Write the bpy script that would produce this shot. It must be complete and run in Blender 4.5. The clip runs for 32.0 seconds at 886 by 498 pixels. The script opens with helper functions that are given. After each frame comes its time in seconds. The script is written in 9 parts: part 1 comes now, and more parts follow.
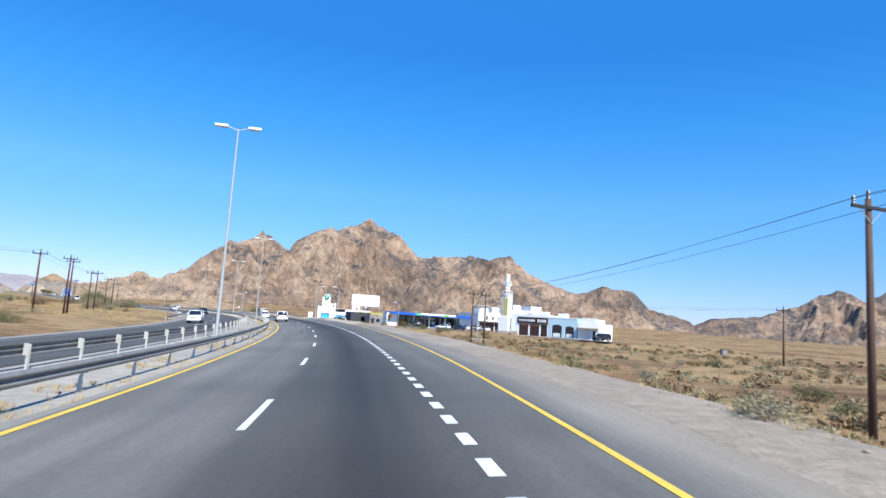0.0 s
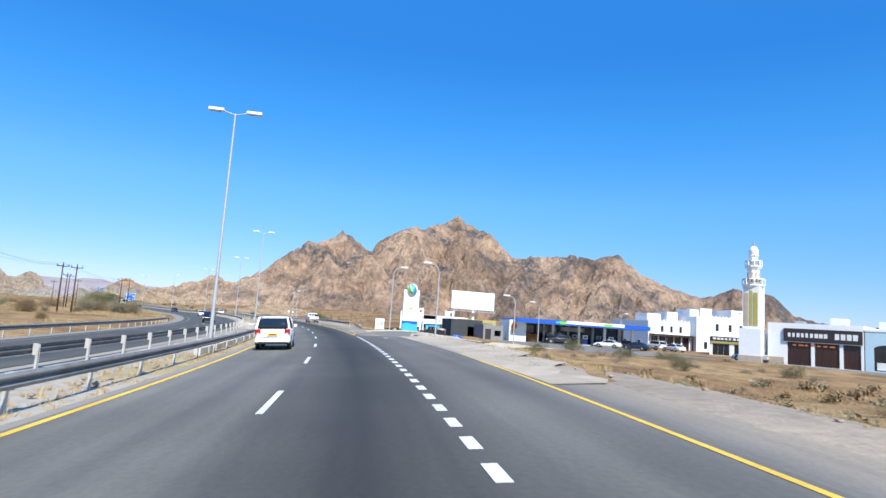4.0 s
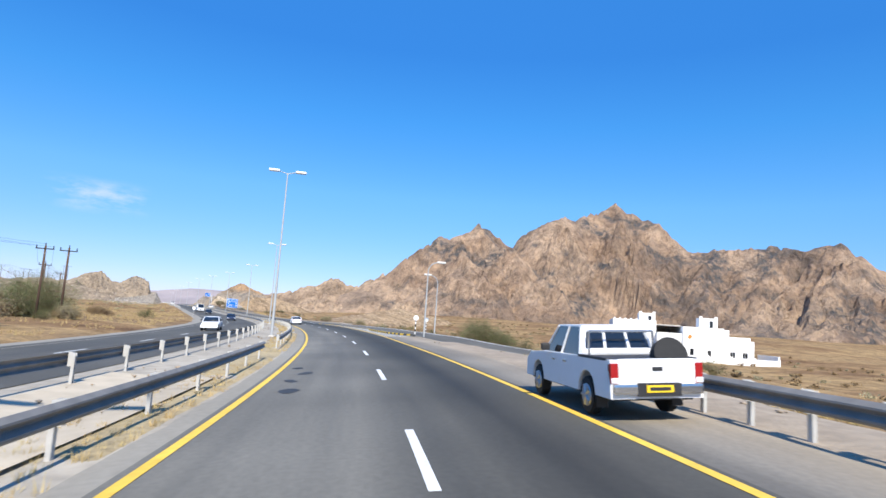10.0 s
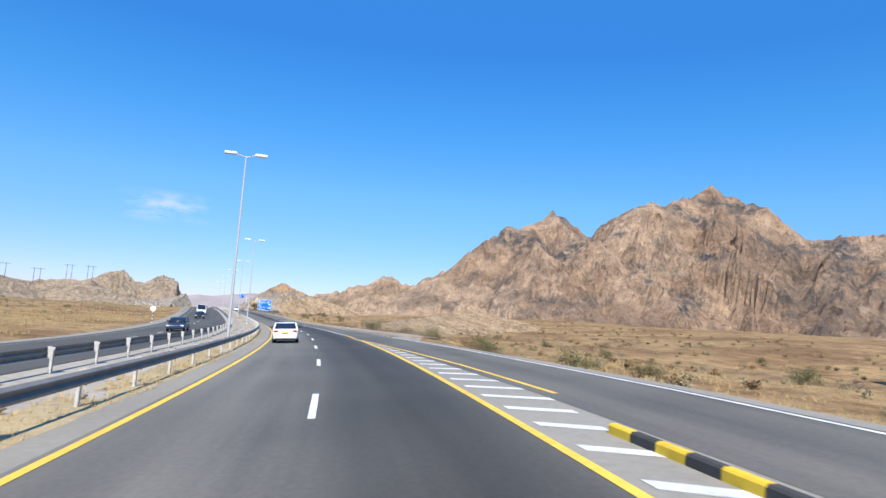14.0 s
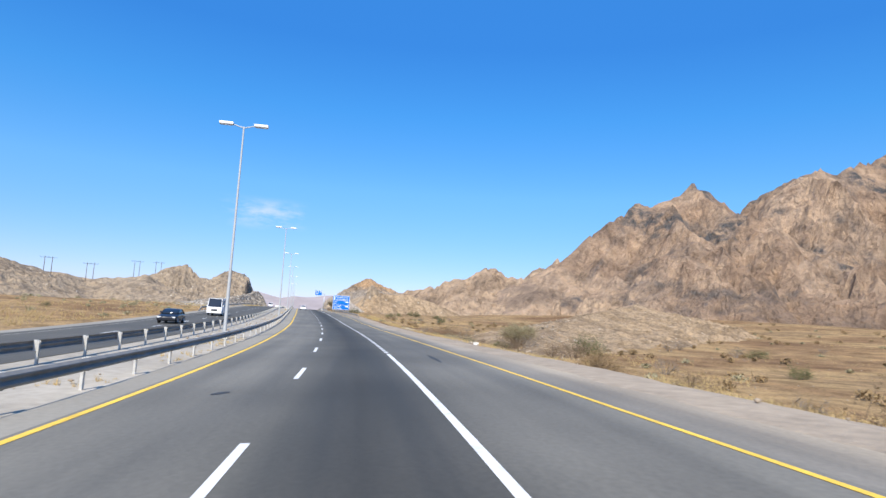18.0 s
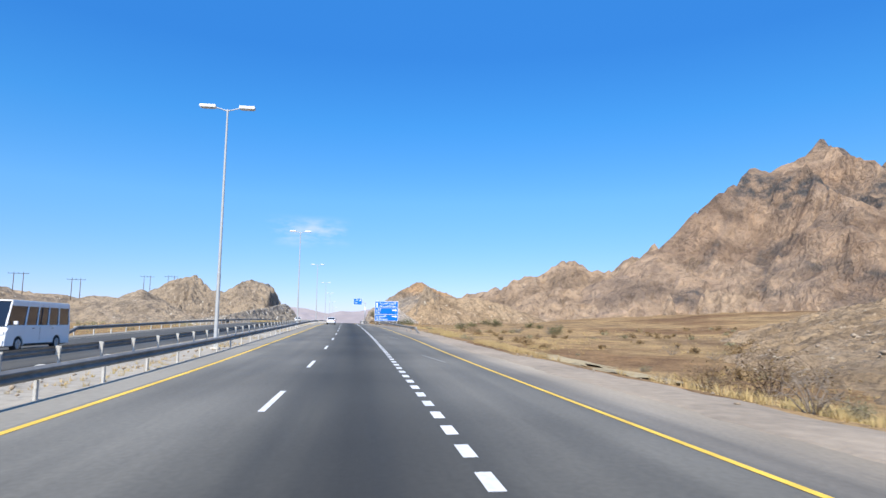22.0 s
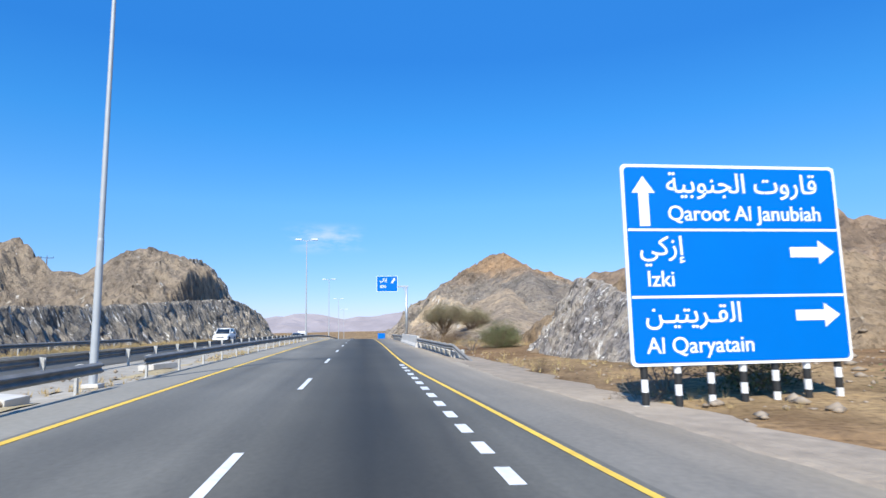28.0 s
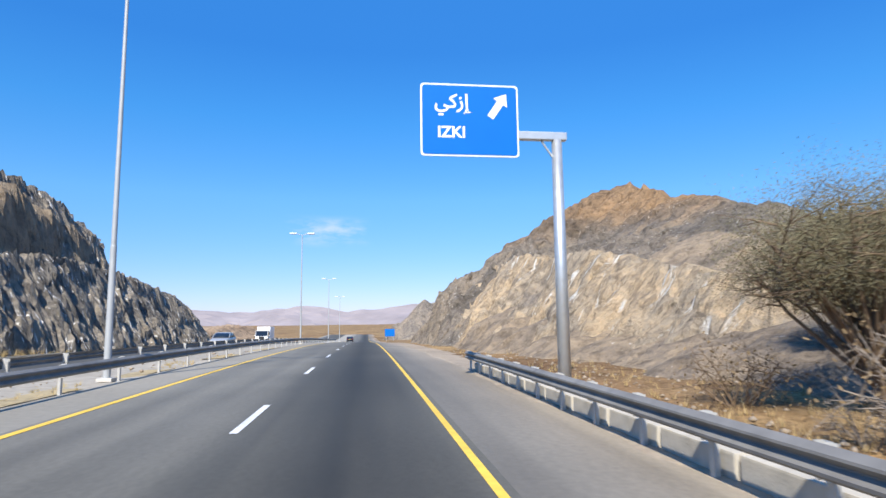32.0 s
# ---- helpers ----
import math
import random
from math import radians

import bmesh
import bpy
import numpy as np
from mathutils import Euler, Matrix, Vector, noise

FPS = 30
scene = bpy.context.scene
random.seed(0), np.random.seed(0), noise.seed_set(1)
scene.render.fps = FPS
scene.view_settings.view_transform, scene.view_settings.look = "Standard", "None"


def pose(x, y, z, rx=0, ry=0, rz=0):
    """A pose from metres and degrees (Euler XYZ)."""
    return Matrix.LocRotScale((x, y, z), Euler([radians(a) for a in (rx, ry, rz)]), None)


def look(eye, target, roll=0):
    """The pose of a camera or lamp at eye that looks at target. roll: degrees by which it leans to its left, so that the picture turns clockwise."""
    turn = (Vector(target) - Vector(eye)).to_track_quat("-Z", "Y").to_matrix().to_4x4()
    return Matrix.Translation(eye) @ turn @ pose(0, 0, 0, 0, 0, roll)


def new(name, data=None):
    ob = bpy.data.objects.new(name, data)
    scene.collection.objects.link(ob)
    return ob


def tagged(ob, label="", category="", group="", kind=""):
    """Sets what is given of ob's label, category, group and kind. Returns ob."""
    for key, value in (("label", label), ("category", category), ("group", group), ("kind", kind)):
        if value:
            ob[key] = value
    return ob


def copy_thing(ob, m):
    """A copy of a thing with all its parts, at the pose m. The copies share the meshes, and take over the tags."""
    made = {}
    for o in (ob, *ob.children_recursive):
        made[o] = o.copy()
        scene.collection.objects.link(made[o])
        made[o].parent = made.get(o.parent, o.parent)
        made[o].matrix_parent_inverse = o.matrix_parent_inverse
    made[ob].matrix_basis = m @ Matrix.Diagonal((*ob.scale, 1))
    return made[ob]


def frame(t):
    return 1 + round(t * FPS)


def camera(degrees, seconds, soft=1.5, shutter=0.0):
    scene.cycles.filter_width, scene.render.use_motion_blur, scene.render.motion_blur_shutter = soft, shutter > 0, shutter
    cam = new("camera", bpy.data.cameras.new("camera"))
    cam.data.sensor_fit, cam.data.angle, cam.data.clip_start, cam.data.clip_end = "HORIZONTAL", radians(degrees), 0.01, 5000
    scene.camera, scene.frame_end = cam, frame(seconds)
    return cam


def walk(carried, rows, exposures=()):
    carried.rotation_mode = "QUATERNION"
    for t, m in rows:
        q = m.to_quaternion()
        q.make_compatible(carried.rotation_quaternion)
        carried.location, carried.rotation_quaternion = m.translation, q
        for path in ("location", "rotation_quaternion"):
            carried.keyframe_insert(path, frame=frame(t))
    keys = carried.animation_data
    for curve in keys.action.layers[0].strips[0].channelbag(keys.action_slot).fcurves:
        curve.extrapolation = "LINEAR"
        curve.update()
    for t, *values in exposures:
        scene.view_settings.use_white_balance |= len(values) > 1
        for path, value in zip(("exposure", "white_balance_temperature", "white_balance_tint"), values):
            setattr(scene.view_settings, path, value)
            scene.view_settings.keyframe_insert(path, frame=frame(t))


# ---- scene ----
cam = camera(72.46, 32.0, soft=1.5, shutter=0.12)
ROWS = [
    (0, -0.24, -0.03, 2.02, 96.93, -3.7, -0.65),
    (0.5, -1.37, 9.39, 2.05, 97.22, -3.52, 0.13),
    (1, -2.63, 18.82, 2.09, 97.07, -3.44, 0.96),
    (1.5, -4.04, 28.24, 2.13, 97.08, -3.46, 1.91),
    (2, -5.63, 37.66, 2.18, 97.17, -3.5, 3.11),
    (2.5, -7.41, 47.07, 2.23, 97.25, -3.73, 4.12),
    (3, -9.35, 56.47, 2.27, 97.1, -3.73, 5.13),
    (3.5, -11.46, 65.62, 2.31, 97.05, -3.84, 6.35),
    (4, -13.68, 74.47, 2.35, 97.07, -3.84, 7.3),
    (4.5, -16.02, 83.18, 2.39, 97.09, -3.84, 8.26),
    (5, -18.47, 91.76, 2.42, 97.11, -3.83, 9.21),
    (5.5, -21.05, 100.21, 2.44, 97.13, -3.83, 10.17),
    (6, -23.76, 108.51, 2.47, 96.96, -3.48, 11.55),
    (6.5, -26.68, 116.66, 2.48, 96.99, -3.46, 13.18),
    (7, -29.82, 124.7, 2.49, 97.1, -3.48, 14.77),
    (7.5, -33.14, 132.61, 2.49, 96.92, -3.6, 16.13),
    (8, -36.62, 140.41, 2.48, 96.88, -3.65, 17.22),
    (8.5, -40.26, 148.13, 2.48, 96.97, -3.76, 17.96),
    (9, -43.99, 155.83, 2.47, 96.93, -3.87, 18.43),
    (9.5, -47.78, 163.54, 2.46, 96.98, -3.91, 18.9),
    (10, -51.68, 171.29, 2.47, 97.1, -3.8, 19.33),
    (10.5, -55.6, 178.98, 2.48, 96.98, -3.87, 19.86),
    (11, -59.54, 186.51, 2.5, 96.95, -3.91, 20.45),
    (11.5, -63.47, 193.88, 2.53, 96.97, -3.96, 20.94),
    (12, -67.44, 201.19, 2.56, 96.94, -3.87, 21.3),
    (12.5, -71.5, 208.56, 2.59, 96.96, -3.84, 21.7),
    (13, -75.66, 215.99, 2.62, 97.01, -3.61, 22.12),
    (13.5, -79.99, 223.45, 2.66, 96.97, -3.4, 23.02),
    (14, -84.51, 230.9, 2.7, 97.04, -3.42, 24.42),
    (14.5, -89.26, 238.34, 2.73, 96.86, -3.57, 25.68),
    (15, -94.11, 245.78, 2.75, 96.85, -3.64, 26.72),
    (15.5, -99.09, 253.11, 2.77, 96.85, -3.7, 27.77),
    (16, -104.16, 260.29, 2.77, 96.85, -3.76, 28.81),
    (16.5, -109.33, 267.33, 2.77, 96.84, -3.82, 29.86),
    (17, -114.58, 274.23, 2.75, 96.78, -3.8, 30.86),
    (17.5, -119.94, 280.98, 2.74, 96.48, -3.51, 31.94),
    (18, -125.38, 287.58, 2.73, 96.55, -3.12, 32.9),
    (18.5, -130.86, 294.03, 2.71, 96.63, -2.82, 33.7),
    (19, -136.35, 300.32, 2.68, 96.89, -2.41, 34.42),
    (19.5, -141.81, 306.5, 2.66, 96.87, -2.17, 35.04),
    (20, -147.25, 312.54, 2.65, 97.01, -1.87, 35.56),
    (20.5, -152.66, 318.45, 2.66, 97.14, -1.48, 36.01),
    (21, -158.05, 324.25, 2.67, 96.86, -1.22, 36.4),
    (21.5, -163.45, 329.98, 2.7, 97.3, -0.72, 36.79),
    (22, -168.95, 335.72, 2.73, 97.25, -0.35, 37.32),
    (22.5, -174.54, 341.44, 2.78, 97.32, -0.23, 38),
    (23, -180.23, 347.14, 2.84, 97.45, 0.06, 38.4),
    (23.5, -186.05, 352.8, 2.92, 97.4, 0.54, 38.65),
    (24, -191.93, 358.47, 3.03, 97.49, 0.8, 38.85),
    (24.5, -197.87, 364.16, 3.16, 97.83, 0.95, 39.02),
    (25, -203.85, 369.88, 3.31, 98.02, 1, 38.95),
    (25.5, -210.49, 376.25, 3.48, 98.12, 0.99, 38.85),
    (25.7, -214.69, 380.27, 3.58, 98.07, 1.01, 38.87),
    (25.8, -217.22, 382.7, 3.64, 98.04, 1.02, 38.89),
    (25.9, -219.9, 385.27, 3.71, 98.01, 1.04, 38.9),
    (26, -222.62, 387.87, 3.77, 97.99, 1.05, 38.92),
    (26.2, -228.05, 393.06, 3.91, 97.94, 1.07, 38.95),
    (26.5, -236.18, 400.84, 4.12, 97.86, 1.11, 38.99),
    (26.8, -244.31, 408.59, 4.33, 97.78, 1.15, 39.03),
    (27, -249.72, 413.75, 4.45, 97.73, 1.17, 39.06),
    (27.1, -252.43, 416.33, 4.5, 97.71, 1.19, 39.08),
    (27.2, -255.1, 418.87, 4.56, 97.68, 1.2, 39.09),
    (27.3, -257.61, 421.26, 4.61, 97.66, 1.21, 39.11),
    (27.4, -259.8, 423.34, 4.65, 97.63, 1.22, 39.12),
    (27.5, -261.64, 425.08, 4.68, 97.6, 1.24, 39.13),
    (27.7, -264.48, 427.78, 4.73, 97.59, 1.18, 39.06),
    (28, -268.33, 431.43, 4.8, 97.56, 1.1, 38.96),
    (28.5, -274.67, 437.5, 4.9, 97.52, 1.2, 38.84),
    (29, -280.92, 443.53, 5, 97.42, 1.18, 38.59),
    (29.5, -287.1, 449.51, 5.08, 97.37, 1.22, 38.61),
    (30, -293.22, 455.41, 5.16, 97.26, 1.16, 38.74),
    (30.5, -299.36, 461.35, 5.22, 97.26, 1.05, 39.06),
    (31, -305.64, 467.37, 5.28, 97.22, 1.02, 39.21),
    (31.5, -312.04, 473.49, 5.33, 97.23, 0.98, 39.2),
    (32, -318.56, 479.72, 5.35, 96.97, 0.68, 39.25),
]
walk(cam, [(r[0], pose(*r[1:])) for r in ROWS], exposures=[(0, 0.59, 6050, 8), (3, 0.58, 6100, 8), (5.5, 0.57, 6250, 9), (6.2, 0.50, 6350, 9), (7, 0.30, 6450, 10), (8, 0.29, 6500, 10), (9, 0.46, 6450, 10), (10, 0.58, 6400, 10), (12, 0.57, 6450, 10), (20, 0.57, 6500, 10), (23, 0.57, 6350, 9), (25, 0.58, 6150, 8), (28, 0.52, 6100, 8), (29, 0.58, 6200, 9), (30, 0.59, 6000, 7), (31, 0.59, 6200, 8), (32, 0.59, 6400, 10)])

# ---------------------------------------------------------------- world, sun
SUN_DIR = Vector((0.46, -0.885, 0.99)).normalized()      # towards the sun
SUN_EL = math.asin(SUN_DIR.z)
world = bpy.data.worlds.new("sky")
scene.world = world
world.use_nodes = True
wn = world.node_tree.nodes
wl = world.node_tree.links
wn.clear()
sky = wn.new("ShaderNodeTexSky")
sky.sky_type = "NISHITA"
sky.sun_disc = False
sky.sun_elevation = SUN_EL
sky.sun_rotation = math.atan2(SUN_DIR.x, SUN_DIR.y)
sky.altitude = 300
sky.air_density = 1.0
sky.dust_density = 0.0
sky.ozone_density = 5.0
bg = wn.new("ShaderNodeBackground")
bg.inputs["Strength"].default_value = 0.132
wo = wn.new("ShaderNodeOutputWorld")
vivid = wn.new("ShaderNodeHueSaturation")
vivid.inputs["Saturation"].default_value = 1.2
vivid.inputs["Hue"].default_value = 0.5015
wl.new(sky.outputs[0], vivid.inputs["Color"])
clear = wn.new("ShaderNodeMix")            # dry, clear desert air
clear.data_type = "RGBA"
clear.blend_type = "MULTIPLY"
clear.inputs[0].default_value = 1.0
clear.inputs[7].default_value = (0.79, 0.93, 1.05, 1)
wl.new(vivid.outputs[0], clear.inputs[6])
deep = wn.new("ShaderNodeMix")             # evens out the pale horizon
deep.data_type = "RGBA"
deep.inputs[0].default_value = 0.43
deep.inputs[7].default_value = (0.25, 1.5, 4.05, 1)
wl.new(clear.outputs[2], deep.inputs[6])
way = wn.new("ShaderNodeTexCoord")
rise = wn.new("ShaderNodeSeparateXYZ")
wl.new(way.outputs["Generated"], rise.inputs[0])
fade = wn.new("ShaderNodeValToRGB")        # dust whitens the air low down, the zenith stays deep
for e_, (at_, c_) in zip([fade.color_ramp.elements[0], fade.color_ramp.elements[1]] + [fade.color_ramp.elements.new(0.5) for _ in range(4)],
                         ((0.0, (0.70, 0.53, 0.60)), (0.60, (0.40, 0.56, 0.66)), (0.08, (0.80, 0.62, 0.62)), (0.20, (0.90, 0.76, 0.66)), (0.32, (0.60, 0.715, 0.69)), (0.42, (0.49, 0.625, 0.68)))):
    e_.position = at_
    e_.color = (*c_, 1)
wl.new(rise.outputs[2], fade.inputs[0])
tint = wn.new("ShaderNodeVectorMath")
tint.operation = "MULTIPLY"
wl.new(deep.outputs[2], tint.inputs[0])
wl.new(fade.outputs[0], tint.inputs[1])
lift = wn.new("ShaderNodeVectorMath")
lift.operation = "SCALE"
lift.inputs["Scale"].default_value = 1.5
wl.new(tint.outputs[0], lift.inputs[0])
# a few thin wisps of cloud low in the north-west
CLOUD_DIR = Vector((-math.sin(radians(50)) * math.cos(radians(8.6)), math.cos(radians(50)) * math.cos(radians(8.6)), math.sin(radians(8.6))))
near = wn.new("ShaderNodeVectorMath")
near.operation = "DOT_PRODUCT"
near.inputs[1].default_value = CLOUD_DIR
wl.new(way.outputs["Generated"], near.inputs[0])
patch = wn.new("ShaderNodeMapRange")
patch.interpolation_type = "SMOOTHSTEP"
patch.inputs[1].default_value = math.cos(radians(4.6))
patch.inputs[2].default_value = math.cos(radians(0.6))
wl.new(near.outputs["Value"], patch.inputs[0])
flat = wn.new("ShaderNodeMapping")
flat.inputs["Scale"].default_value = (1, 1, 3.6)
wl.new(way.outputs["Generated"], flat.inputs["Vector"])
wisp = wn.new("ShaderNodeTexNoise")
wisp.inputs["Scale"].default_value = 15
wisp.inputs["Detail"].default_value = 6
wisp.inputs["Roughness"].default_value = 0.6
wl.new(flat.outputs[0], wisp.inputs["Vector"])
thin = wn.new("ShaderNodeMapRange")
thin.inputs[1].default_value = 0.44
thin.inputs[2].default_value = 0.72
thin.inputs[4].default_value = 0.62
wl.new(wisp.outputs["Fac"], thin.inputs[0])
layer = wn.new("ShaderNodeMapRange")        # a thin layer
layer.interpolation_type = "SMOOTHSTEP"
layer.inputs[1].default_value = 0.030
layer.inputs[2].default_value = 0.004
off = wn.new("ShaderNodeMath")
off.operation = "SUBTRACT"
off.inputs[1].default_value = CLOUD_DIR.z
wl.new(rise.outputs[2], off.inputs[0])
away = wn.new("ShaderNodeMath")
away.operation = "ABSOLUTE"
wl.new(off.outputs[0], away.inputs[0])
wl.new(away.outputs[0], layer.inputs[0])
bank = wn.new("ShaderNodeMath")
bank.operation = "MULTIPLY"
wl.new(layer.outputs[0], bank.inputs[0])
wl.new(patch.outputs[0], bank.inputs[1])
veil = wn.new("ShaderNodeMath")
veil.operation = "MULTIPLY"
wl.new(thin.outputs[0], veil.inputs[0])
wl.new(bank.outputs[0], veil.inputs[1])
clouds = wn.new("ShaderNodeMix")
clouds.data_type = "RGBA"
clouds.inputs[7].default_value = (4.6, 4.75, 4.9, 1)
wl.new(veil.outputs[0], clouds.inputs[0])
wl.new(lift.outputs[0], clouds.inputs[6])
wl.new(clouds.outputs[2], bg.inputs["Color"])
wl.new(bg.outputs[0], wo.inputs["Surface"])
sun_data = bpy.data.lights.new("sun", "SUN")
sun_data.energy = 5.0
sun_data.angle = radians(0.55)
sun_data.color = (1.0, 0.93, 0.81)
sun = new("sun", sun_data)
sun.matrix_world = look(tuple(SUN_DIR * 500), (0, 0, 0))


# ---------------------------------------------------------------- materials
def ramp_node(nt, stops):
    r = nt.nodes.new("ShaderNodeValToRGB")
    els = r.color_ramp.elements
    while len(els) < len(stops):
        els.new(0.5)
    for e, (p, c) in zip(els, stops):
        e.position = p
        e.color = (*c, 1.0)
    return r


def mat(name, base, var=0.12, scale=3.0, big=0.3, rough=0.8, metal=0.0, bump=0.0, bump_scale=20.0, spec=0.5, island=0.0, second=None, coord="Object", stretch=(1, 1, 1)):
    """A principled material whose colour varies at two scales, with a fine relief."""
    m = bpy.data.materials.new(name)
    m.use_nodes = True
    nt = m.node_tree
    p = nt.nodes["Principled BSDF"]
    p.inputs["Roughness"].default_value = rough
    p.inputs["Metallic"].default_value = metal
    p.inputs["Specular IOR Level"].default_value = spec
    tc = nt.nodes.new("ShaderNodeTexCoord")
    mp = nt.nodes.new("ShaderNodeMapping")
    mp.inputs["Scale"].default_value = stretch
    nt.links.new(tc.outputs[coord], mp.inputs["Vector"])
    n1 = nt.nodes.new("ShaderNodeTexNoise")
    n1.inputs["Scale"].default_value = scale
    n1.inputs["Detail"].default_value = 6
    n2 = nt.nodes.new("ShaderNodeTexNoise")
    n2.inputs["Scale"].default_value = big
    n2.inputs["Detail"].default_value = 3
    for n in (n1, n2):
        nt.links.new(mp.outputs[0], n.inputs["Vector"])
    mx = nt.nodes.new("ShaderNodeMath")
    mx.operation = "MULTIPLY_ADD"
    mx.inputs[1].default_value = 0.5
    nt.links.new(n1.outputs["Fac"], mx.inputs[0])
    ml = nt.nodes.new("ShaderNodeMath")
    ml.operation = "MULTIPLY"
    ml.inputs[1].default_value = 0.5
    nt.links.new(n2.outputs["Fac"], ml.inputs[0])
    nt.links.new(ml.outputs[0], mx.inputs[2])
    hi = second if second else tuple(min(1.0, c * (1 + var)) for c in base)
    lo = tuple(c * (1 - var) for c in base)
    r = ramp_node(nt, [(0.32, lo), (0.5, base), (0.68, hi)])
    nt.links.new(mx.outputs[0], r.inputs[0])
    out = r.outputs[0]
    if island:
        oi = nt.nodes.new("ShaderNodeObjectInfo")
        hsv = nt.nodes.new("ShaderNodeHueSaturation")
        mr = nt.nodes.new("ShaderNodeMapRange")
        mr.inputs[3].default_value = 1 - island
        mr.inputs[4].default_value = 1 + island
        nt.links.new(oi.outputs["Random"], mr.inputs[0])
        nt.links.new(mr.outputs[0], hsv.inputs["Value"])
        nt.links.new(out, hsv.inputs["Color"])
        out = hsv.outputs[0]
    nt.links.new(out, p.inputs["Base Color"])
    if bump:
        nb = nt.nodes.new("ShaderNodeTexNoise")
        nb.inputs["Scale"].default_value = bump_scale
        nb.inputs["Detail"].default_value = 5
        nt.links.new(mp.outputs[0], nb.inputs["Vector"])
        b = nt.nodes.new("ShaderNodeBump")
        b.inputs["Strength"].default_value = bump
        b.inputs["Distance"].default_value = 0.6 / bump_scale
        nt.links.new(nb.outputs["Fac"], b.inputs["Height"])
        nt.links.new(b.outputs[0], p.inputs["Normal"])
    return m


def rock_mat(name, cols, scale, streak=None, bump=1.0, dist=2.5, cap=None, crack=0.8, upright=0.35, fine=14, turn=None, crag=None):
    """Bare rock: broad patches, a medium mottle and dark cracks, all by place."""
    m = bpy.data.materials.new(name)
    m.use_nodes = True
    nt = m.node_tree
    L = nt.links.new
    p = nt.nodes["Principled BSDF"]
    p.inputs["Roughness"].default_value = 0.95
    p.inputs["Specular IOR Level"].default_value = 0.15
    tc = nt.nodes.new("ShaderNodeTexCoord")

    def nz(sc, detail, rough=0.6, vec=None, dist_=0.0):
        n = nt.nodes.new("ShaderNodeTexNoise")
        n.inputs["Scale"].default_value = sc
        n.inputs["Detail"].default_value = detail
        n.inputs["Roughness"].default_value = rough
        n.inputs["Distortion"].default_value = dist_
        L(vec or tc.outputs["Object"], n.inputs["Vector"])
        return n.outputs["Fac"]
    a = nz(scale, 8, 0.65, None, 0.4)
    b = nz(scale * 6, 8, 0.7)
    mp = nt.nodes.new("ShaderNodeMapping")
    mp.inputs["Scale"].default_value = (1.0, 1.0, upright)
    mp.inputs["Rotation"].default_value = (0.5, 0.35, 0.4)
    place = tc.outputs["Object"]
    if turn is not None:
        # beds that stand upright and strike across the cutting
        tr = nt.nodes.new("ShaderNodeMapping")
        tr.inputs["Rotation"].default_value = (0.16, 0.05, radians(-turn))
        L(tc.outputs["Object"], tr.inputs["Vector"])
        place = tr.outputs[0]
        mp.inputs["Scale"].default_value = (upright, 1.0, upright)
        mp.inputs["Rotation"].default_value = (0, 0, 0)
    L(place, mp.inputs["Vector"])
    c = nz(scale * fine, 7, 0.72, mp.outputs[0], 0.25)
    r1 = ramp_node(nt, [(0.30, cols[0]), (0.46, cols[1]), (0.56, cols[2]), (0.72, cols[3])])
    L(a, r1.inputs[0])
    r2 = ramp_node(nt, [(0.36, (0.56, 0.55, 0.56)), (0.5, (0.94, 0.93, 0.92)), (0.66, (1.2, 1.16, 1.1))])
    L(b, r2.inputs[0])
    mul = nt.nodes.new("ShaderNodeMix")
    mul.data_type = "RGBA"
    mul.blend_type = "MULTIPLY"
    mul.inputs[0].default_value = 0.85
    L(r1.outputs[0], mul.inputs[6])
    L(r2.outputs[0], mul.inputs[7])
    out = mul.outputs[2]
    r3 = ramp_node(nt, [(0.40, (0.42, 0.41, 0.42)), (0.49, (1.0, 1.0, 1.0))])
    L(c, r3.inputs[0])
    mul2 = nt.nodes.new("ShaderNodeMix")
    mul2.data_type = "RGBA"
    mul2.blend_type = "MULTIPLY"
    mul2.inputs[0].default_value = crack
    L(out, mul2.inputs[6])
    L(r3.outputs[0], mul2.inputs[7])
    out = mul2.outputs[2]
    if crag:
        # broken beds of darker grey rock
        col, sc, lo, hi = crag
        big = ramp_node(nt, [(lo, (0, 0, 0)), (hi, (1, 1, 1))])
        L(nz(sc, 5, 0.55, None, 1.2), big.inputs[0])
        bits = ramp_node(nt, [(0.42, (1, 1, 1)), (0.60, (0.12, 0.12, 0.12))])
        L(nz(sc * 11, 6, 0.65), bits.inputs[0])
        mask = nt.nodes.new("ShaderNodeMath")
        mask.operation = "MULTIPLY"
        L(big.outputs[0], mask.inputs[0])
        L(bits.outputs[0], mask.inputs[1])
        dark = nt.nodes.new("ShaderNodeMix")
        dark.data_type = "RGBA"
        L(mask.outputs[0], dark.inputs[0])
        L(out, dark.inputs[6])
        dark.inputs[7].default_value = (*col, 1)
        out = dark.outputs[2]
    if streak:
        col, sc, lo = streak
        mp2 = nt.nodes.new("ShaderNodeMapping")
        mp2.inputs["Scale"].default_value = (1.0, 1.0, 0.2)
        mp2.inputs["Rotation"].default_value = (0.18, -0.2, 0.0)
        if turn is not None:
            mp2.inputs["Scale"].default_value = (0.2, 1.0, 0.2)
            mp2.inputs["Rotation"].default_value = (0, 0, 0)
        L(place, mp2.inputs["Vector"])
        s = nz(sc, 5, 0.65, mp2.outputs[0], 0.2)
        rs = ramp_node(nt, [(lo, (0, 0, 0)), (lo + 0.07, (1, 1, 1))])
        L(s, rs.inputs[0])
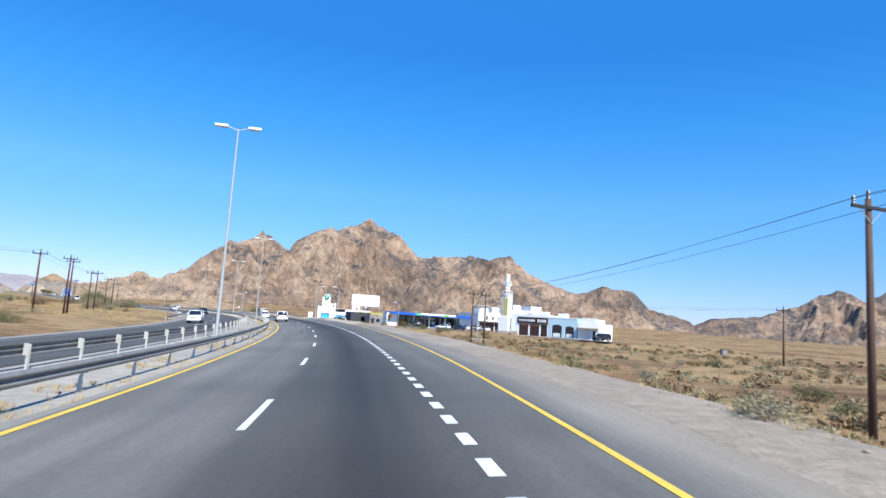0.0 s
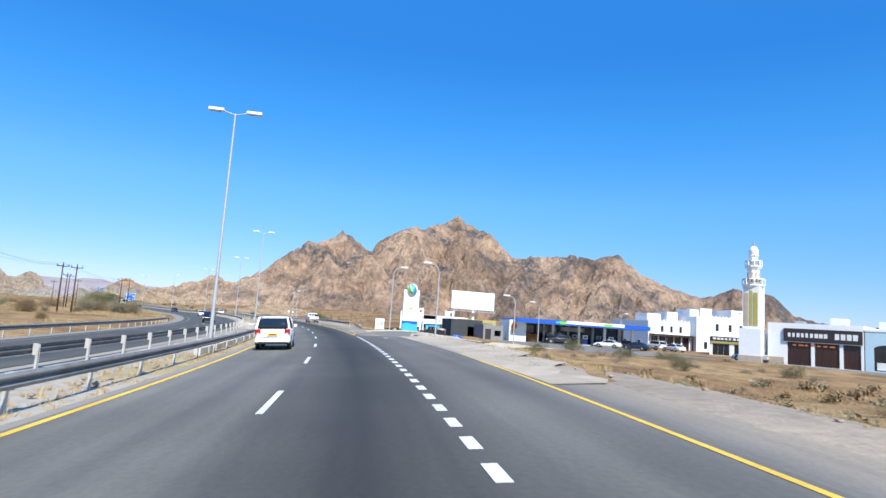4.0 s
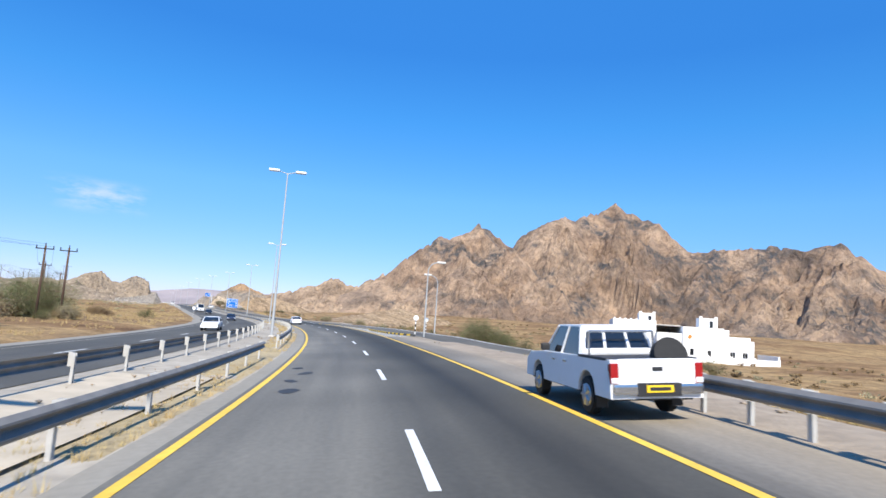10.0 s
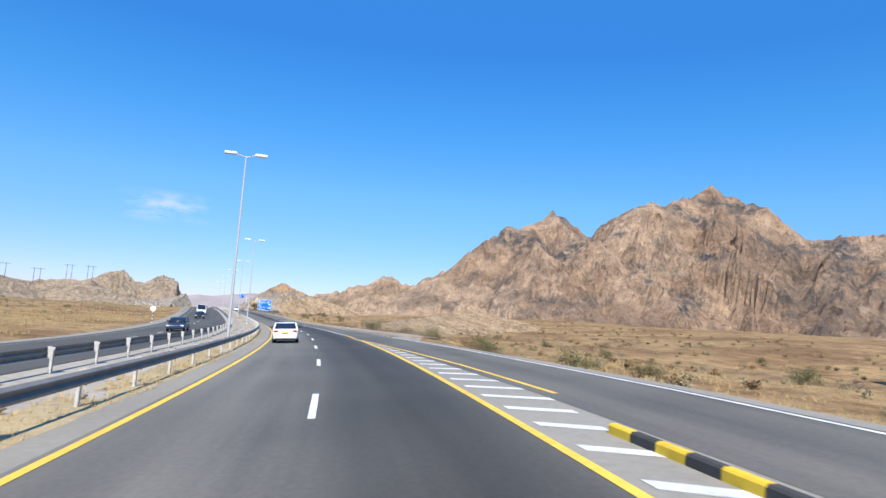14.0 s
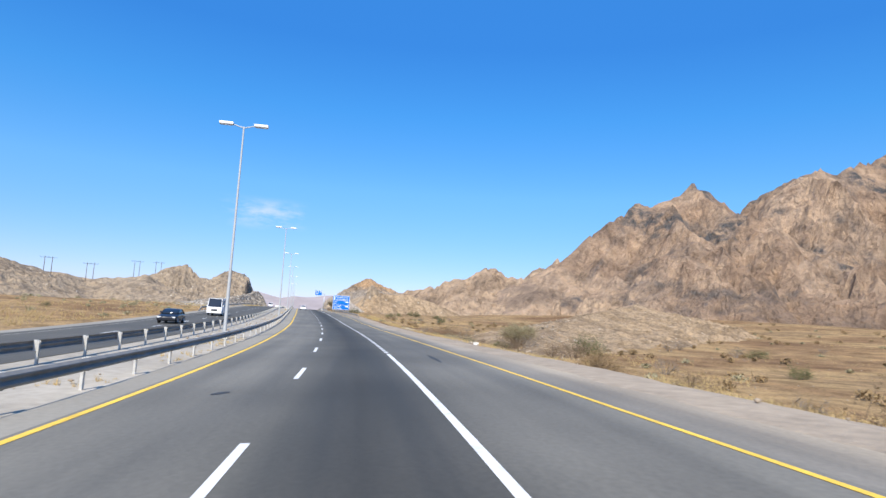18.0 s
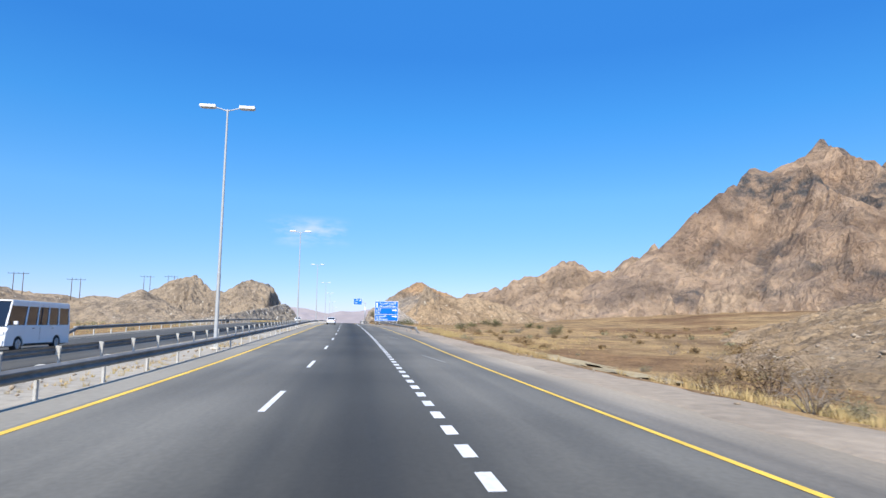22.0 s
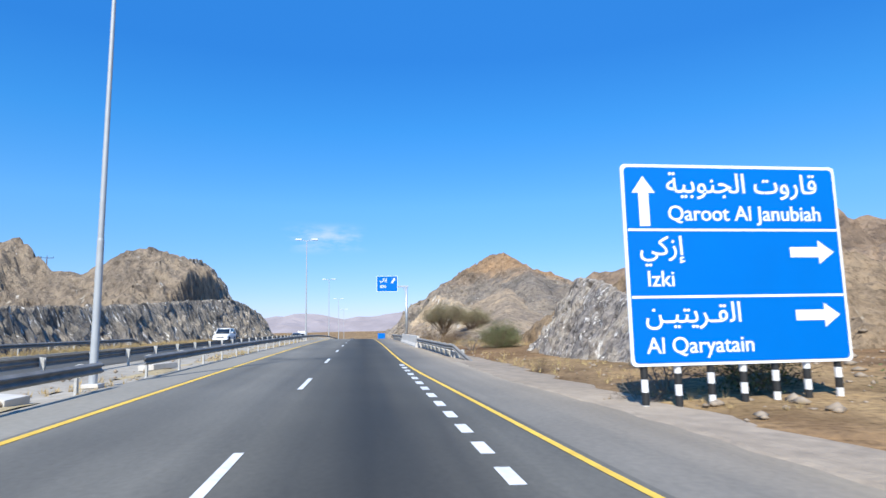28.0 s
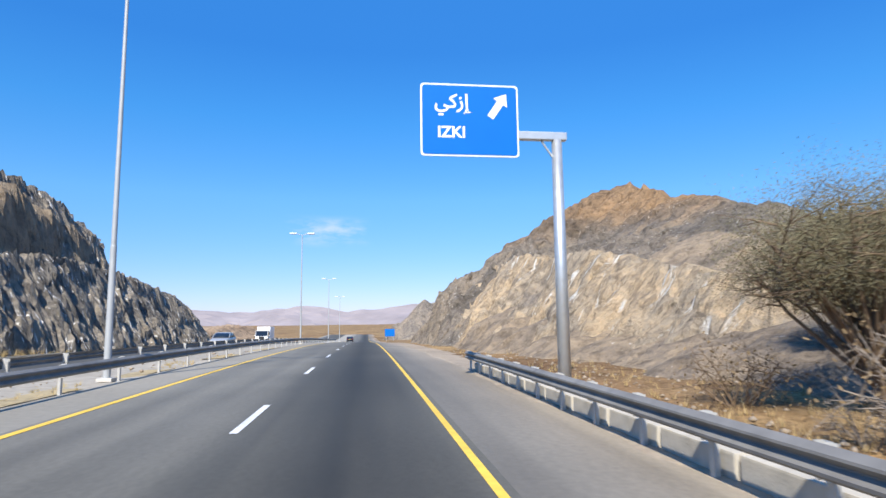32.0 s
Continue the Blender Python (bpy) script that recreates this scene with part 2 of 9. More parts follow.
        mix = nt.nodes.new("ShaderNodeMix")
        mix.data_type = "RGBA"
        L(rs.outputs[0], mix.inputs[0])
        L(out, mix.inputs[6])
        mix.inputs[7].default_value = (*col, 1)
        out = mix.outputs[2]
    if cap:
        # a browner bed of rock above a wavy level
        sp = nt.nodes.new("ShaderNodeSeparateXYZ")
        L(tc.outputs["Object"], sp.inputs[0])
        wob = nt.nodes.new("ShaderNodeMath")
        wob.operation = "MULTIPLY_ADD"
        wob.inputs[1].default_value = 9.0
        L(a, wob.inputs[0])
        L(sp.outputs[2], wob.inputs[2])
        mr = nt.nodes.new("ShaderNodeMapRange")
        mr.inputs[1].default_value = cap[0] + 4.5
        mr.inputs[2].default_value = cap[1] + 4.5
        L(wob.outputs[0], mr.inputs[0])
        bed = nt.nodes.new("ShaderNodeMix")
        bed.data_type = "RGBA"
        bed.blend_type = "MULTIPLY"
        L(mr.outputs[0], bed.inputs[0])
        L(out, bed.inputs[6])
        bed.inputs[7].default_value = (*cap[2], 1)
        out = bed.outputs[2]
    L(out, p.inputs["Base Color"])
    bh = nt.nodes.new("ShaderNodeMath")
    bh.operation = "ADD"
    L(b, bh.inputs[0])
    L(c, bh.inputs[1])
    bu = nt.nodes.new("ShaderNodeBump")
    bu.inputs["Strength"].default_value = bump
    bu.inputs["Distance"].default_value = dist
    L(bh.outputs[0], bu.inputs["Height"])
    L(bu.outputs[0], p.inputs["Normal"])
    return m


M_ROCK = rock_mat("brown_rock", [(0.12, 0.105, 0.096), (0.44, 0.307, 0.21), (0.60, 0.435, 0.302), (0.235, 0.18, 0.14)], 0.013, bump=1.0, dist=8.0, crack=0.5, crag=((0.125, 0.12, 0.118), 0.017, 0.49, 0.60))
M_ROCK_NEAR = rock_mat("tan_rock", [(0.18, 0.125, 0.085), (0.31, 0.22, 0.145), (0.41, 0.30, 0.20), (0.27, 0.21, 0.16)], 0.035, streak=((0.55, 0.46, 0.35), 0.16, 0.70), bump=0.9, dist=1.6)
M_ROCK_CUT = rock_mat("grey_cut_rock", [(0.115, 0.106, 0.096), (0.25, 0.225, 0.19), (0.37, 0.32, 0.255), (0.20, 0.184, 0.162)], 0.22, streak=((0.82, 0.79, 0.73), 3.8, 0.585), bump=1.0, dist=0.5, crack=0.8, upright=0.22, fine=10, turn=46.5)
M_ROCK_OUTCROP = rock_mat("shattered_rock", [(0.135, 0.127, 0.12), (0.33, 0.30, 0.275), (0.50, 0.44, 0.365), (0.24, 0.225, 0.21)], 0.45, streak=((0.86, 0.83, 0.77), 6.5, 0.585), bump=1.0, dist=0.35, crack=1.0, upright=0.16, fine=12, turn=46.5)
M_ROCK_SCREE = rock_mat("grey_scree", [(0.18, 0.148, 0.115), (0.285, 0.228, 0.168), (0.365, 0.285, 0.195), (0.25, 0.21, 0.162)], 0.12, streak=((0.60, 0.56, 0.50), 3.5, 0.66), bump=1.0, dist=0.3, crack=0.5, upright=0.95)
M_ROCK_FOOT = rock_mat("brown_foot_rock", [(0.18, 0.138, 0.105), (0.39, 0.285, 0.195), (0.51, 0.38, 0.265), (0.33, 0.255, 0.188)], 0.03, streak=((0.70, 0.62, 0.50), 0.10, 0.665), bump=1.0, dist=3.0, crack=0.55)
M_ROCK_CAP = rock_mat("banded_rock", [(0.16, 0.142, 0.12), (0.285, 0.245, 0.20), (0.38, 0.315, 0.24), (0.245, 0.218, 0.185)], 0.10, streak=((0.66, 0.62, 0.55), 3.0, 0.62), bump=1.0, dist=0.9, cap=(14.0, 18.5, (1.2, 0.95, 0.70)), crack=0.6, upright=0.95)
M_ROCK_CUT_WARM = rock_mat("warm_cut_rock", [(0.27, 0.235, 0.20), (0.47, 0.39, 0.29), (0.60, 0.46, 0.30), (0.41, 0.355, 0.29)], 0.20, streak=((0.78, 0.75, 0.68), 1.4, 0.60), bump=1.0, dist=0.6, crack=0.6, upright=0.3, fine=12, turn=46.5)
M_ROCK_LEFT = rock_mat("grey_brown_rock", [(0.155, 0.13, 0.105), (0.29, 0.232, 0.17), (0.375, 0.30, 0.215), (0.245, 0.205, 0.16)], 0.10, streak=((0.62, 0.57, 0.48), 0.6, 0.64), bump=1.0, dist=0.8, crack=0.55)
M_ROCK_SPUR = rock_mat("tan_slope_rock", [(0.21, 0.15, 0.095), (0.32, 0.235, 0.148), (0.41, 0.305, 0.195), (0.29, 0.225, 0.155)], 0.16, streak=((0.62, 0.55, 0.43), 0.7, 0.64), bump=1.0, dist=0.45, crack=0.6)
# purple-grey tint: the haze of distance is put into this rock's colour
M_ROCK_HAZED = mat("haze_tinted_rock", (0.27, 0.235, 0.235), 0.2, 0.01, 0.003, 0.95)
M_GRAVEL = mat("gravel_verge", (0.335, 0.298, 0.24), 0.3, 2.2, 0.15, 0.95, bump=0.5, bump_scale=14)
M_SHOULDER = mat("paved_shoulder", (0.25, 0.228, 0.185), 0.16, 6.0, 0.12, 0.9, bump=0.3, bump_scale=60)
M_WHITE_LINE = mat("white_road_paint", (0.64, 0.635, 0.61), 0.25, 7.0, 0.8, 0.7)
M_YELLOW_LINE = mat("yellow_road_paint", (0.72, 0.46, 0.055), 0.2, 5.0, 0.5, 0.7)
M_GALV = mat("galvanised_steel", (0.52, 0.54, 0.55), 0.14, 4.0, 0.6, 0.42, 0.65)
M_RAIL = mat("weathered_rail_steel", (0.185, 0.175, 0.16), 0.3, 2.5, 0.3, 0.6, 0.0, spec=0.35)
M_RAIL_POST = mat("rail_post_steel", (0.50, 0.49, 0.46), 0.2, 4.0, 0.5, 0.6, 0.3)
M_CONCRETE = mat("pale_concrete", (0.52, 0.49, 0.44), 0.14, 3.0, 0.5, 0.9, bump=0.3, bump_scale=25)


def ground_mat():
    m = bpy.data.materials.new("desert_ground")
    m.use_nodes = True
    nt = m.node_tree
    L = nt.links.new
    p = nt.nodes["Principled BSDF"]
    p.inputs["Roughness"].default_value = 0.97
    p.inputs["Specular IOR Level"].default_value = 0.1
    tc = nt.nodes.new("ShaderNodeTexCoord")
    outs = []
    for sc, det in ((0.035, 5), (0.4, 7), (4.5, 5)):
        n = nt.nodes.new("ShaderNodeTexNoise")
        n.inputs["Scale"].default_value = sc
        n.inputs["Detail"].default_value = det
        n.inputs["Roughness"].default_value = 0.62
        L(tc.outputs["Object"], n.inputs["Vector"])
        outs.append(n.outputs["Fac"])
    r1 = ramp_node(nt, [(0.36, (0.175, 0.105, 0.056)), (0.46, (0.25, 0.158, 0.08)), (0.54, (0.33, 0.225, 0.112)), (0.66, (0.22, 0.145, 0.08))])
    L(outs[0], r1.inputs[0])
    r2 = ramp_node(nt, [(0.36, (0.62, 0.6, 0.58)), (0.52, (1, 1, 1)), (0.68, (1.3, 1.26, 1.16))])
    L(outs[1], r2.inputs[0])
    r3 = ramp_node(nt, [(0.36, (0.6, 0.58, 0.56)), (0.5, (1, 1, 1)), (0.66, (1.2, 1.2, 1.16))])
    L(outs[2], r3.inputs[0])
    o = r1.outputs[0]
    for r in (r2, r3):
        mx = nt.nodes.new("ShaderNodeMix")
        mx.data_type = "RGBA"
        mx.blend_type = "MULTIPLY"
        mx.inputs[0].default_value = 0.9
        L(o, mx.inputs[6])
        L(r.outputs[0], mx.inputs[7])
        o = mx.outputs[2]
    L(o, p.inputs["Base Color"])
    bu = nt.nodes.new("ShaderNodeBump")
    bu.inputs["Strength"].default_value = 0.7
    bu.inputs["Distance"].default_value = 0.15
    L(outs[2], bu.inputs["Height"])
    L(bu.outputs[0], p.inputs["Normal"])
    return m


M_GROUND = ground_mat()


def asphalt_mat(name, bands, tone=1.0):
    """Asphalt whose wheel tracks and patches run along the road; UV holds metres along and across."""
    m = bpy.data.materials.new(name)
    m.use_nodes = True
    nt = m.node_tree
    L = nt.links.new
    p = nt.nodes["Principled BSDF"]
    p.inputs["Specular IOR Level"].default_value = 0.22
    uv = nt.nodes.new("ShaderNodeUVMap")
    sep = nt.nodes.new("ShaderNodeSeparateXYZ")
    L(uv.outputs[0], sep.inputs[0])
    mp = nt.nodes.new("ShaderNodeMapping")
    mp.inputs["Scale"].default_value = (0.035, 0.9, 1)
    L(uv.outputs[0], mp.inputs["Vector"])
    n1 = nt.nodes.new("ShaderNodeTexNoise")
    n1.inputs["Scale"].default_value = 1.0
    n1.inputs["Detail"].default_value = 5
    L(mp.outputs[0], n1.inputs["Vector"])
    n2 = nt.nodes.new("ShaderNodeTexNoise")
    n2.inputs["Scale"].default_value = 9.0
    n2.inputs["Detail"].default_value = 6
    L(uv.outputs[0], n2.inputs["Vector"])
    n3 = nt.nodes.new("ShaderNodeTexNoise")
    n3.inputs["Scale"].default_value = 0.14
    n3.inputs["Detail"].default_value = 4
    L(uv.outputs[0], n3.inputs["Vector"])
    mr = nt.nodes.new("ShaderNodeMapRange")
    mr.inputs[1].default_value = -12
    mr.inputs[2].default_value = 12
    L(sep.outputs[1], mr.inputs[0])
    rb = ramp_node(nt, [((d + 12) / 24, tuple(v * tone * k for k in (1.07, 1.0, 0.83)) if isinstance(v, float) else v) for d, v in bands])
    L(mr.outputs[0], rb.inputs[0])
    o = rb.outputs[0]
    for fac, lo, hi, amt in ((n1.outputs["Fac"], 0.80, 1.18, 0.9), (n2.outputs["Fac"], 0.88, 1.10, 0.8), (n3.outputs["Fac"], 0.82, 1.15, 0.8)):
        r = ramp_node(nt, [(0.34, (lo,) * 3), (0.66, (hi,) * 3)])
        L(fac, r.inputs[0])
        mx = nt.nodes.new("ShaderNodeMix")
        mx.data_type = "RGBA"
        mx.blend_type = "MULTIPLY"
        mx.inputs[0].default_value = amt
        L(o, mx.inputs[6])
        L(r.outputs[0], mx.inputs[7])
        o = mx.outputs[2]
    L(o, p.inputs["Base Color"])
    rr = nt.nodes.new("ShaderNodeMapRange")
    rr.inputs[3].default_value = 0.62
    rr.inputs[4].default_value = 0.85
    L(n1.outputs["Fac"], rr.inputs[0])
    L(rr.outputs[0], p.inputs["Roughness"])
    nb = nt.nodes.new("ShaderNodeTexNoise")
    nb.inputs["Scale"].default_value = 55
    nb.inputs["Detail"].default_value = 3
    L(uv.outputs[0], nb.inputs["Vector"])
    bu = nt.nodes.new("ShaderNodeBump")
    bu.inputs["Strength"].default_value = 0.35
    bu.inputs["Distance"].default_value = 0.01
    L(nb.outputs["Fac"], bu.inputs["Height"])
    L(bu.outputs[0], p.inputs["Normal"])
    return m


M_ASPHALT = asphalt_mat("asphalt", [(-4.2, 0.17), (-3.0, 0.15), (-0.9, 0.135), (0.5, 0.08), (1.9, 0.043), (3.2, 0.068), (4.2, 0.115), (6.5, 0.135), (8.0, 0.165)])
M_ASPHALT_DUSTY = asphalt_mat("dusty_shoulder", [(0.0, (0.165, 0.15, 0.125)), (0.8, (0.205, 0.182, 0.146)), (1.5, (0.27, 0.23, 0.175)), (2.3, (0.32, 0.265, 0.19)), (3.4, (0.33, 0.265, 0.185))])
M_ASPHALT_LEFT = asphalt_mat("old_asphalt", [(-6, 0.085), (-3, 0.062), (0, 0.075), (3, 0.06), (6, 0.085)])
M_ASPHALT_SLIP = asphalt_mat("slip_asphalt", [(-12, 0.115), (12, 0.115)])
M_ASPHALT_PALE = asphalt_mat("dusty_asphalt", [(-12, 0.185), (12, 0.185)])

# ---------------------------------------------------------------- road line: metres along (s) and to the right (d)
HEADING = [-3.03, 1.63, 6.3, 10.97, 15.67, 20.69, 26.08, 31.19, 35.77, 39.94, 43.19, 45.23, 46.18, 46.48, 46.5, 46.49, 46.49]
LEVEL = [0.0, 0.19, 0.39, 0.54, 0.63, 0.73, 0.8, 0.73, 0.71, 1.02, 1.78, 2.59, 3.16, 3.48, 3.4, 2.7, 1.5, 0.3, -0.7, -1.6]
BANK = [0.0647, 0.0636, 0.067, 0.0623, 0.0673, 0.0651, 0.0641, 0.0567, 0.0254, -0.0071, -0.018, -0.0204, -0.0209, -0.0141]


def table(tab, first, step, q):
    """Smooth values between the entries of a table that stand step metres apart."""
    tab = np.asarray(tab, float)
    q = np.clip((np.asarray(q, float) - first) / step, 0, len(tab) - 1.001)
    i = q.astype(int)
    f = q - i

    def g(j):
        return tab[np.clip(j, 0, len(tab) - 1)]
    a, b, c, d = g(i - 1), g(i), g(i + 1), g(i + 2)
    return b + f * (c - a) * 0.5 + f**2 * (a - 2.5 * b + 2 * c - 0.5 * d) + f**3 * (-0.5 * a + 1.5 * b - 1.5 * c + 0.5 * d)


AXIS_S = np.arange(-200.0, 1500.0, 1.0)
AXIS_H = np.radians(table(HEADING, -90, 45, AXIS_S))
_h = (AXIS_H[1:] + AXIS_H[:-1]) / 2
AXIS_X = np.concatenate([[0], np.cumsum(-np.sin(_h))])
AXIS_Y = np.concatenate([[0], np.cumsum(np.cos(_h))])
AXIS_X += -2.09 - AXIS_X[200]
AXIS_Y += -0.24 - AXIS_Y[200]


def steps(s, *knots):
    """Piecewise linear values: knots are (s, value)."""
    return np.interp(s, [k[0] for k in knots], [k[1] for k in knots])


def smooth(x, a, b):
    f = np.clip((np.asarray(x, float) - a) / (b - a), 0, 1)
    return f * f * (3 - 2 * f)


def near_rail(s):
    return -steps(s, (330, 5.0), (430, 5.95))


def far_rail(s):
    return -steps(s, (300, 8.2), (400, 9.5))


def yellow_left(s):
    return -steps(s, (60, 3.72), (160, 3.62), (222, 3.40), (300, 3.32), (335, 3.38), (380, 3.75), (428, 4.15), (480, 4.0), (535, 3.82), (600, 3.7))


def yellow_right(s):
    return steps(s, (-60, 3.6), (0, 5.05), (6.3, 5.36), (25, 5.93), (64, 6.6), (105, 7.35), (129, 7.4), (131, 3.62), (160, 3.52), (222, 3.35), (240, 3.6), (290, 3.7), (306, 7.6), (330, 7.2), (360, 7.1), (420, 7.25), (440, 7.4), (470, 7.4), (500, 7.3), (527, 5.0), (536, 4.5), (545, 4.0), (552, 3.8), (560, 3.75))


def pave_right(s):
    return yellow_right(s) + steps(s, (120, 1.5), (135, 2.0), (300, 1.7), (440, 1.8), (520, 2.4), (600, 2.3))


def right_ground(s):
    """Level of the ground some way off to the right of the road, against the road's own level."""
    return steps(s, (-80, -1.7), (100, -1.6), (135, -0.3), (190, -0.5), (215, -1.1), (290, -0.9), (330, -1.1), (420, -1.1), (480, -0.6), (545, 0.0), (640, 0.1))


def surface(s, d):
    """Level of the made ground: carriageways, median and verges."""
    s = np.asarray(s, float)
    d = np.asarray(d, float)
    z = table(LEVEL, 0, 45, s)
    b = table(BANK, 0, 45, s)
    fr = far_rail(s)
    zmid = b * np.clip(d, -5.0, 11.0)
    left = b * np.clip(d - fr, -13, 0) * 0.8
    return z + zmid + left


def at(s, d, h=0.0):
    """The place s metres along the road, d to the right of its lane line, h above the surface."""
    x = np.interp(s, AXIS_S, AXIS_X)
    y = np.interp(s, AXIS_S, AXIS_Y)
    a = np.interp(s, AXIS_S, AXIS_H)
    return np.stack([x + d * np.cos(a), y + d * np.sin(a), surface(s, d) + h], -1)


def along(x, y):
    """s and d of places in the plan."""
    x = np.asarray(x, float).ravel()
    y = np.asarray(y, float).ravel()
    ks = np.arange(0, len(AXIS_S), 6)
    best = np.empty(len(x), int)
    for a in range(0, len(x), 20000):
        dd = (x[a:a + 20000, None] - AXIS_X[None, ks])**2 + (y[a:a + 20000, None] - AXIS_Y[None, ks])**2
        best[a:a + 20000] = ks[dd.argmin(1)]
    ux, uy = -np.sin(AXIS_H[best]), np.cos(AXIS_H[best])
    wx, wy = x - AXIS_X[best], y - AXIS_Y[best]
    return AXIS_S[best] + wx * ux + wy * uy, wx * uy - wy * ux


# ---------------------------------------------------------------- noise in the plan
_lat = np.random.RandomState(7).rand(256, 256)


def vnoise(x, y):
    xi, yi = np.floor(x).astype(int), np.floor(y).astype(int)
    fx, fy = x - xi, y - yi
    fx, fy = fx * fx * (3 - 2 * fx), fy * fy * (3 - 2 * fy)
    g = lambda a, b: _lat[a & 255, b & 255]
    return (g(xi, yi) * (1 - fx) + g(xi + 1, yi) * fx) * (1 - fy) + (g(xi, yi + 1) * (1 - fx) + g(xi + 1, yi + 1) * fx) * fy


def fbm(x, y, octaves=5, gain=0.5, ridged=False):
    s, a, t = 0.0, 1.0, 0.0
    for k in range(octaves):
        n = vnoise(x * 2**k + 17.3 * k, y * 2**k + 5.1 * k)
        if ridged:
            n = 1 - np.abs(2 * n - 1)
        s = s + a * n
        t += a
        a *= gain
    return s / t


def slip_centre(s):
    return steps(s, (190, 26), (200, 22), (215, 16), (230, 10.6), (240, 8.3), (250, 7.4), (262, 7.2), (282, 6.3), (300, 5.5))


def slip_drop(s):
    return steps(s, (190, -1.5), (205, -1.2), (222, -0.7), (238, -0.1), (248, 0.0))


DRIVE = [(float(p[0]), float(p[1])) for p in at(np.array([121.0, 126.8, 131.0]), np.array([7.5, 7.6, 8.6]))] + [(-23.4, 134.0), (-22.0, 136.3), (-15.7, 147.0), (-12.0, 150.8), (-3.0, 153.5), (10.0, 152.0), (22.0, 146.5), (38.0, 134.5), (44.0, 143.0), (8.5, 172.0), (3.0, 180.0), (12.0, 197.0), (8.0, 212.0), (-20.0, 205.0), (-19.5, 186.0), (-17.5, 170.0), (-18.7, 158.9), (-23.1, 151.8), (-26.7, 145.0)] + [(float(p[0]), float(p[1])) for p in at(np.array([144.6, 143.4, 131.5, 121.0]), np.array([7.3, 5.6, 5.4, 7.2]))]


def inside(x, y, poly):
    hit = np.zeros(np.shape(x), bool)
    for (ax, ay), (bx, by) in zip(poly, poly[1:] + poly[:1]):
        if ay == by:
            continue
        c = (ay > y) != (by > y)
        hit ^= c & (x < (bx - ax) * (y - ay) / (by - ay) + ax)
    return hit


def apron(x, y):
    """Level of the filling station's paving."""
    s, d = along(x, y)
    return (surface(s, d) + 0.01 + (0.05 - surface(s, d)) * smooth(d, 8.5, 27)).reshape(np.shape(x))


def terrain(x, y):
    """Level of the open ground."""
    shape = np.shape(x)
    s, d = along(x, y)
    x, y = np.ravel(x), np.ravel(y)
    ped = pave_right(s)
    fr = far_rail(s)
    road = surface(s, d)
    lev = table(LEVEL, 0, 45, s)
    rough = (fbm(x / 9.0, y / 9.0, 4) - 0.5)
    zr = road + (lev + right_ground(s) - road) * smooth(d, ped + 1.5, ped + 10) + rough * 0.9 * smooth(d, ped + 1, ped + 14)
    zr = zr + smooth(d, 35, 160) * 5.0 * smooth(s, 150, 420) + smooth(d, 150, 600) * 6
    zr = zr - 2.2 * smooth(d, 30, 58) * smooth(s, 185, 225) * smooth(-s, -350, -305)
    edge = fr - 11.5
    zl = road + (lev - 0.7 - road) * smooth(-d, -edge, -edge + 10) + rough * 0.9 * smooth(-d, -edge + 1, -edge + 14)
    zl = zl + smooth(-d, 60, 500) * 5
    z = np.where(d > 0, zr, zl)
    loose = ((s > -76) & (s < 92)) | ((s > 162) & (s < 222)) | ((s > 308) & (s < 695))
    on = (d < ped + np.where(loose, 2.1, 0.6)) & (d > edge - 0.4)
    z = np.where(on, road - 0.30, z)
    # levelled ground of the filling station
    u, w = (x - 7.7) * 0.794 - (y - 172.7) * 0.607, -(x - 7.7) * -0.607 - (y - 172.7) * -0.794
    pad = smooth(w, -12, -7) * smooth(-w, -60, -30) * smooth(u, -26, -14) * smooth(-u, -70, -50) * smooth(d, 12, 24)
    z = z + (0.0 + rough * 0.12 - z) * pad
    z = np.where(inside(x, y, DRIVE), apron(x, y) - 0.14, z)
    sd_ = np.abs(d - slip_centre(s))
    sl = (s > 190) & (s < 300) & (d > 5.5)
    z = np.where(sl, z + (road + slip_drop(s) - 0.3 - z) * smooth(-sd_, -7.0, -3.2), z)
    return z.reshape(shape)


# ---------------------------------------------------------------- mesh helpers
def mesh_object(name, verts, faces, material, parent=None, uv=None, smooth_shade=False):
    me = bpy.data.meshes.new(name)
    me.from_pydata([tuple(v) for v in verts], [], faces)
    if uv is not None:
        lay = me.uv_layers.new(name="UVMap")
        idx = np.empty(len(me.loops), int)
        me.loops.foreach_get("vertex_index", idx)
        lay.data.foreach_set("uv", np.asarray(uv, float)[idx].ravel())
    if smooth_shade:
        me.polygons.foreach_set("use_smooth", np.ones(len(me.polygons), bool))
    me.materials.append(material)
    me.update()
    ob = new(name, me)
    if parent:
        ob.parent = parent
    return ob


def grid_faces(n, m):
    i = np.arange(n - 1)[:, None] * m + np.arange(m - 1)[None, :]
    return np.stack([i, i + 1, i + m + 1, i + m], -1).reshape(-1, 4).tolist()


def ribbon(name, s, cols, material, parent=None, across=None):
    """A surface along the road: cols are (d, h) for each line across, numbers or arrays along s; across replaces d in the UVs."""
    s = np.asarray(s, float)
    v, uv = [], []
    for d, h in cols:
        d = np.broadcast_to(np.asarray(d, float), s.shape)
        v.append(at(s, d, np.broadcast_to(np.asarray(h, float), s.shape)))
        uv.append(np.stack([s, d if across is None else np.full(s.shape, across[len(uv)])], -1))
    v = np.stack(v, 1)
    n, m = v.shape[:2]
    return mesh_object(name, v.reshape(-1, 3), [f[::-1] for f in grid_faces(n, m)], material, parent, np.stack(uv, 1).reshape(-1, 2))


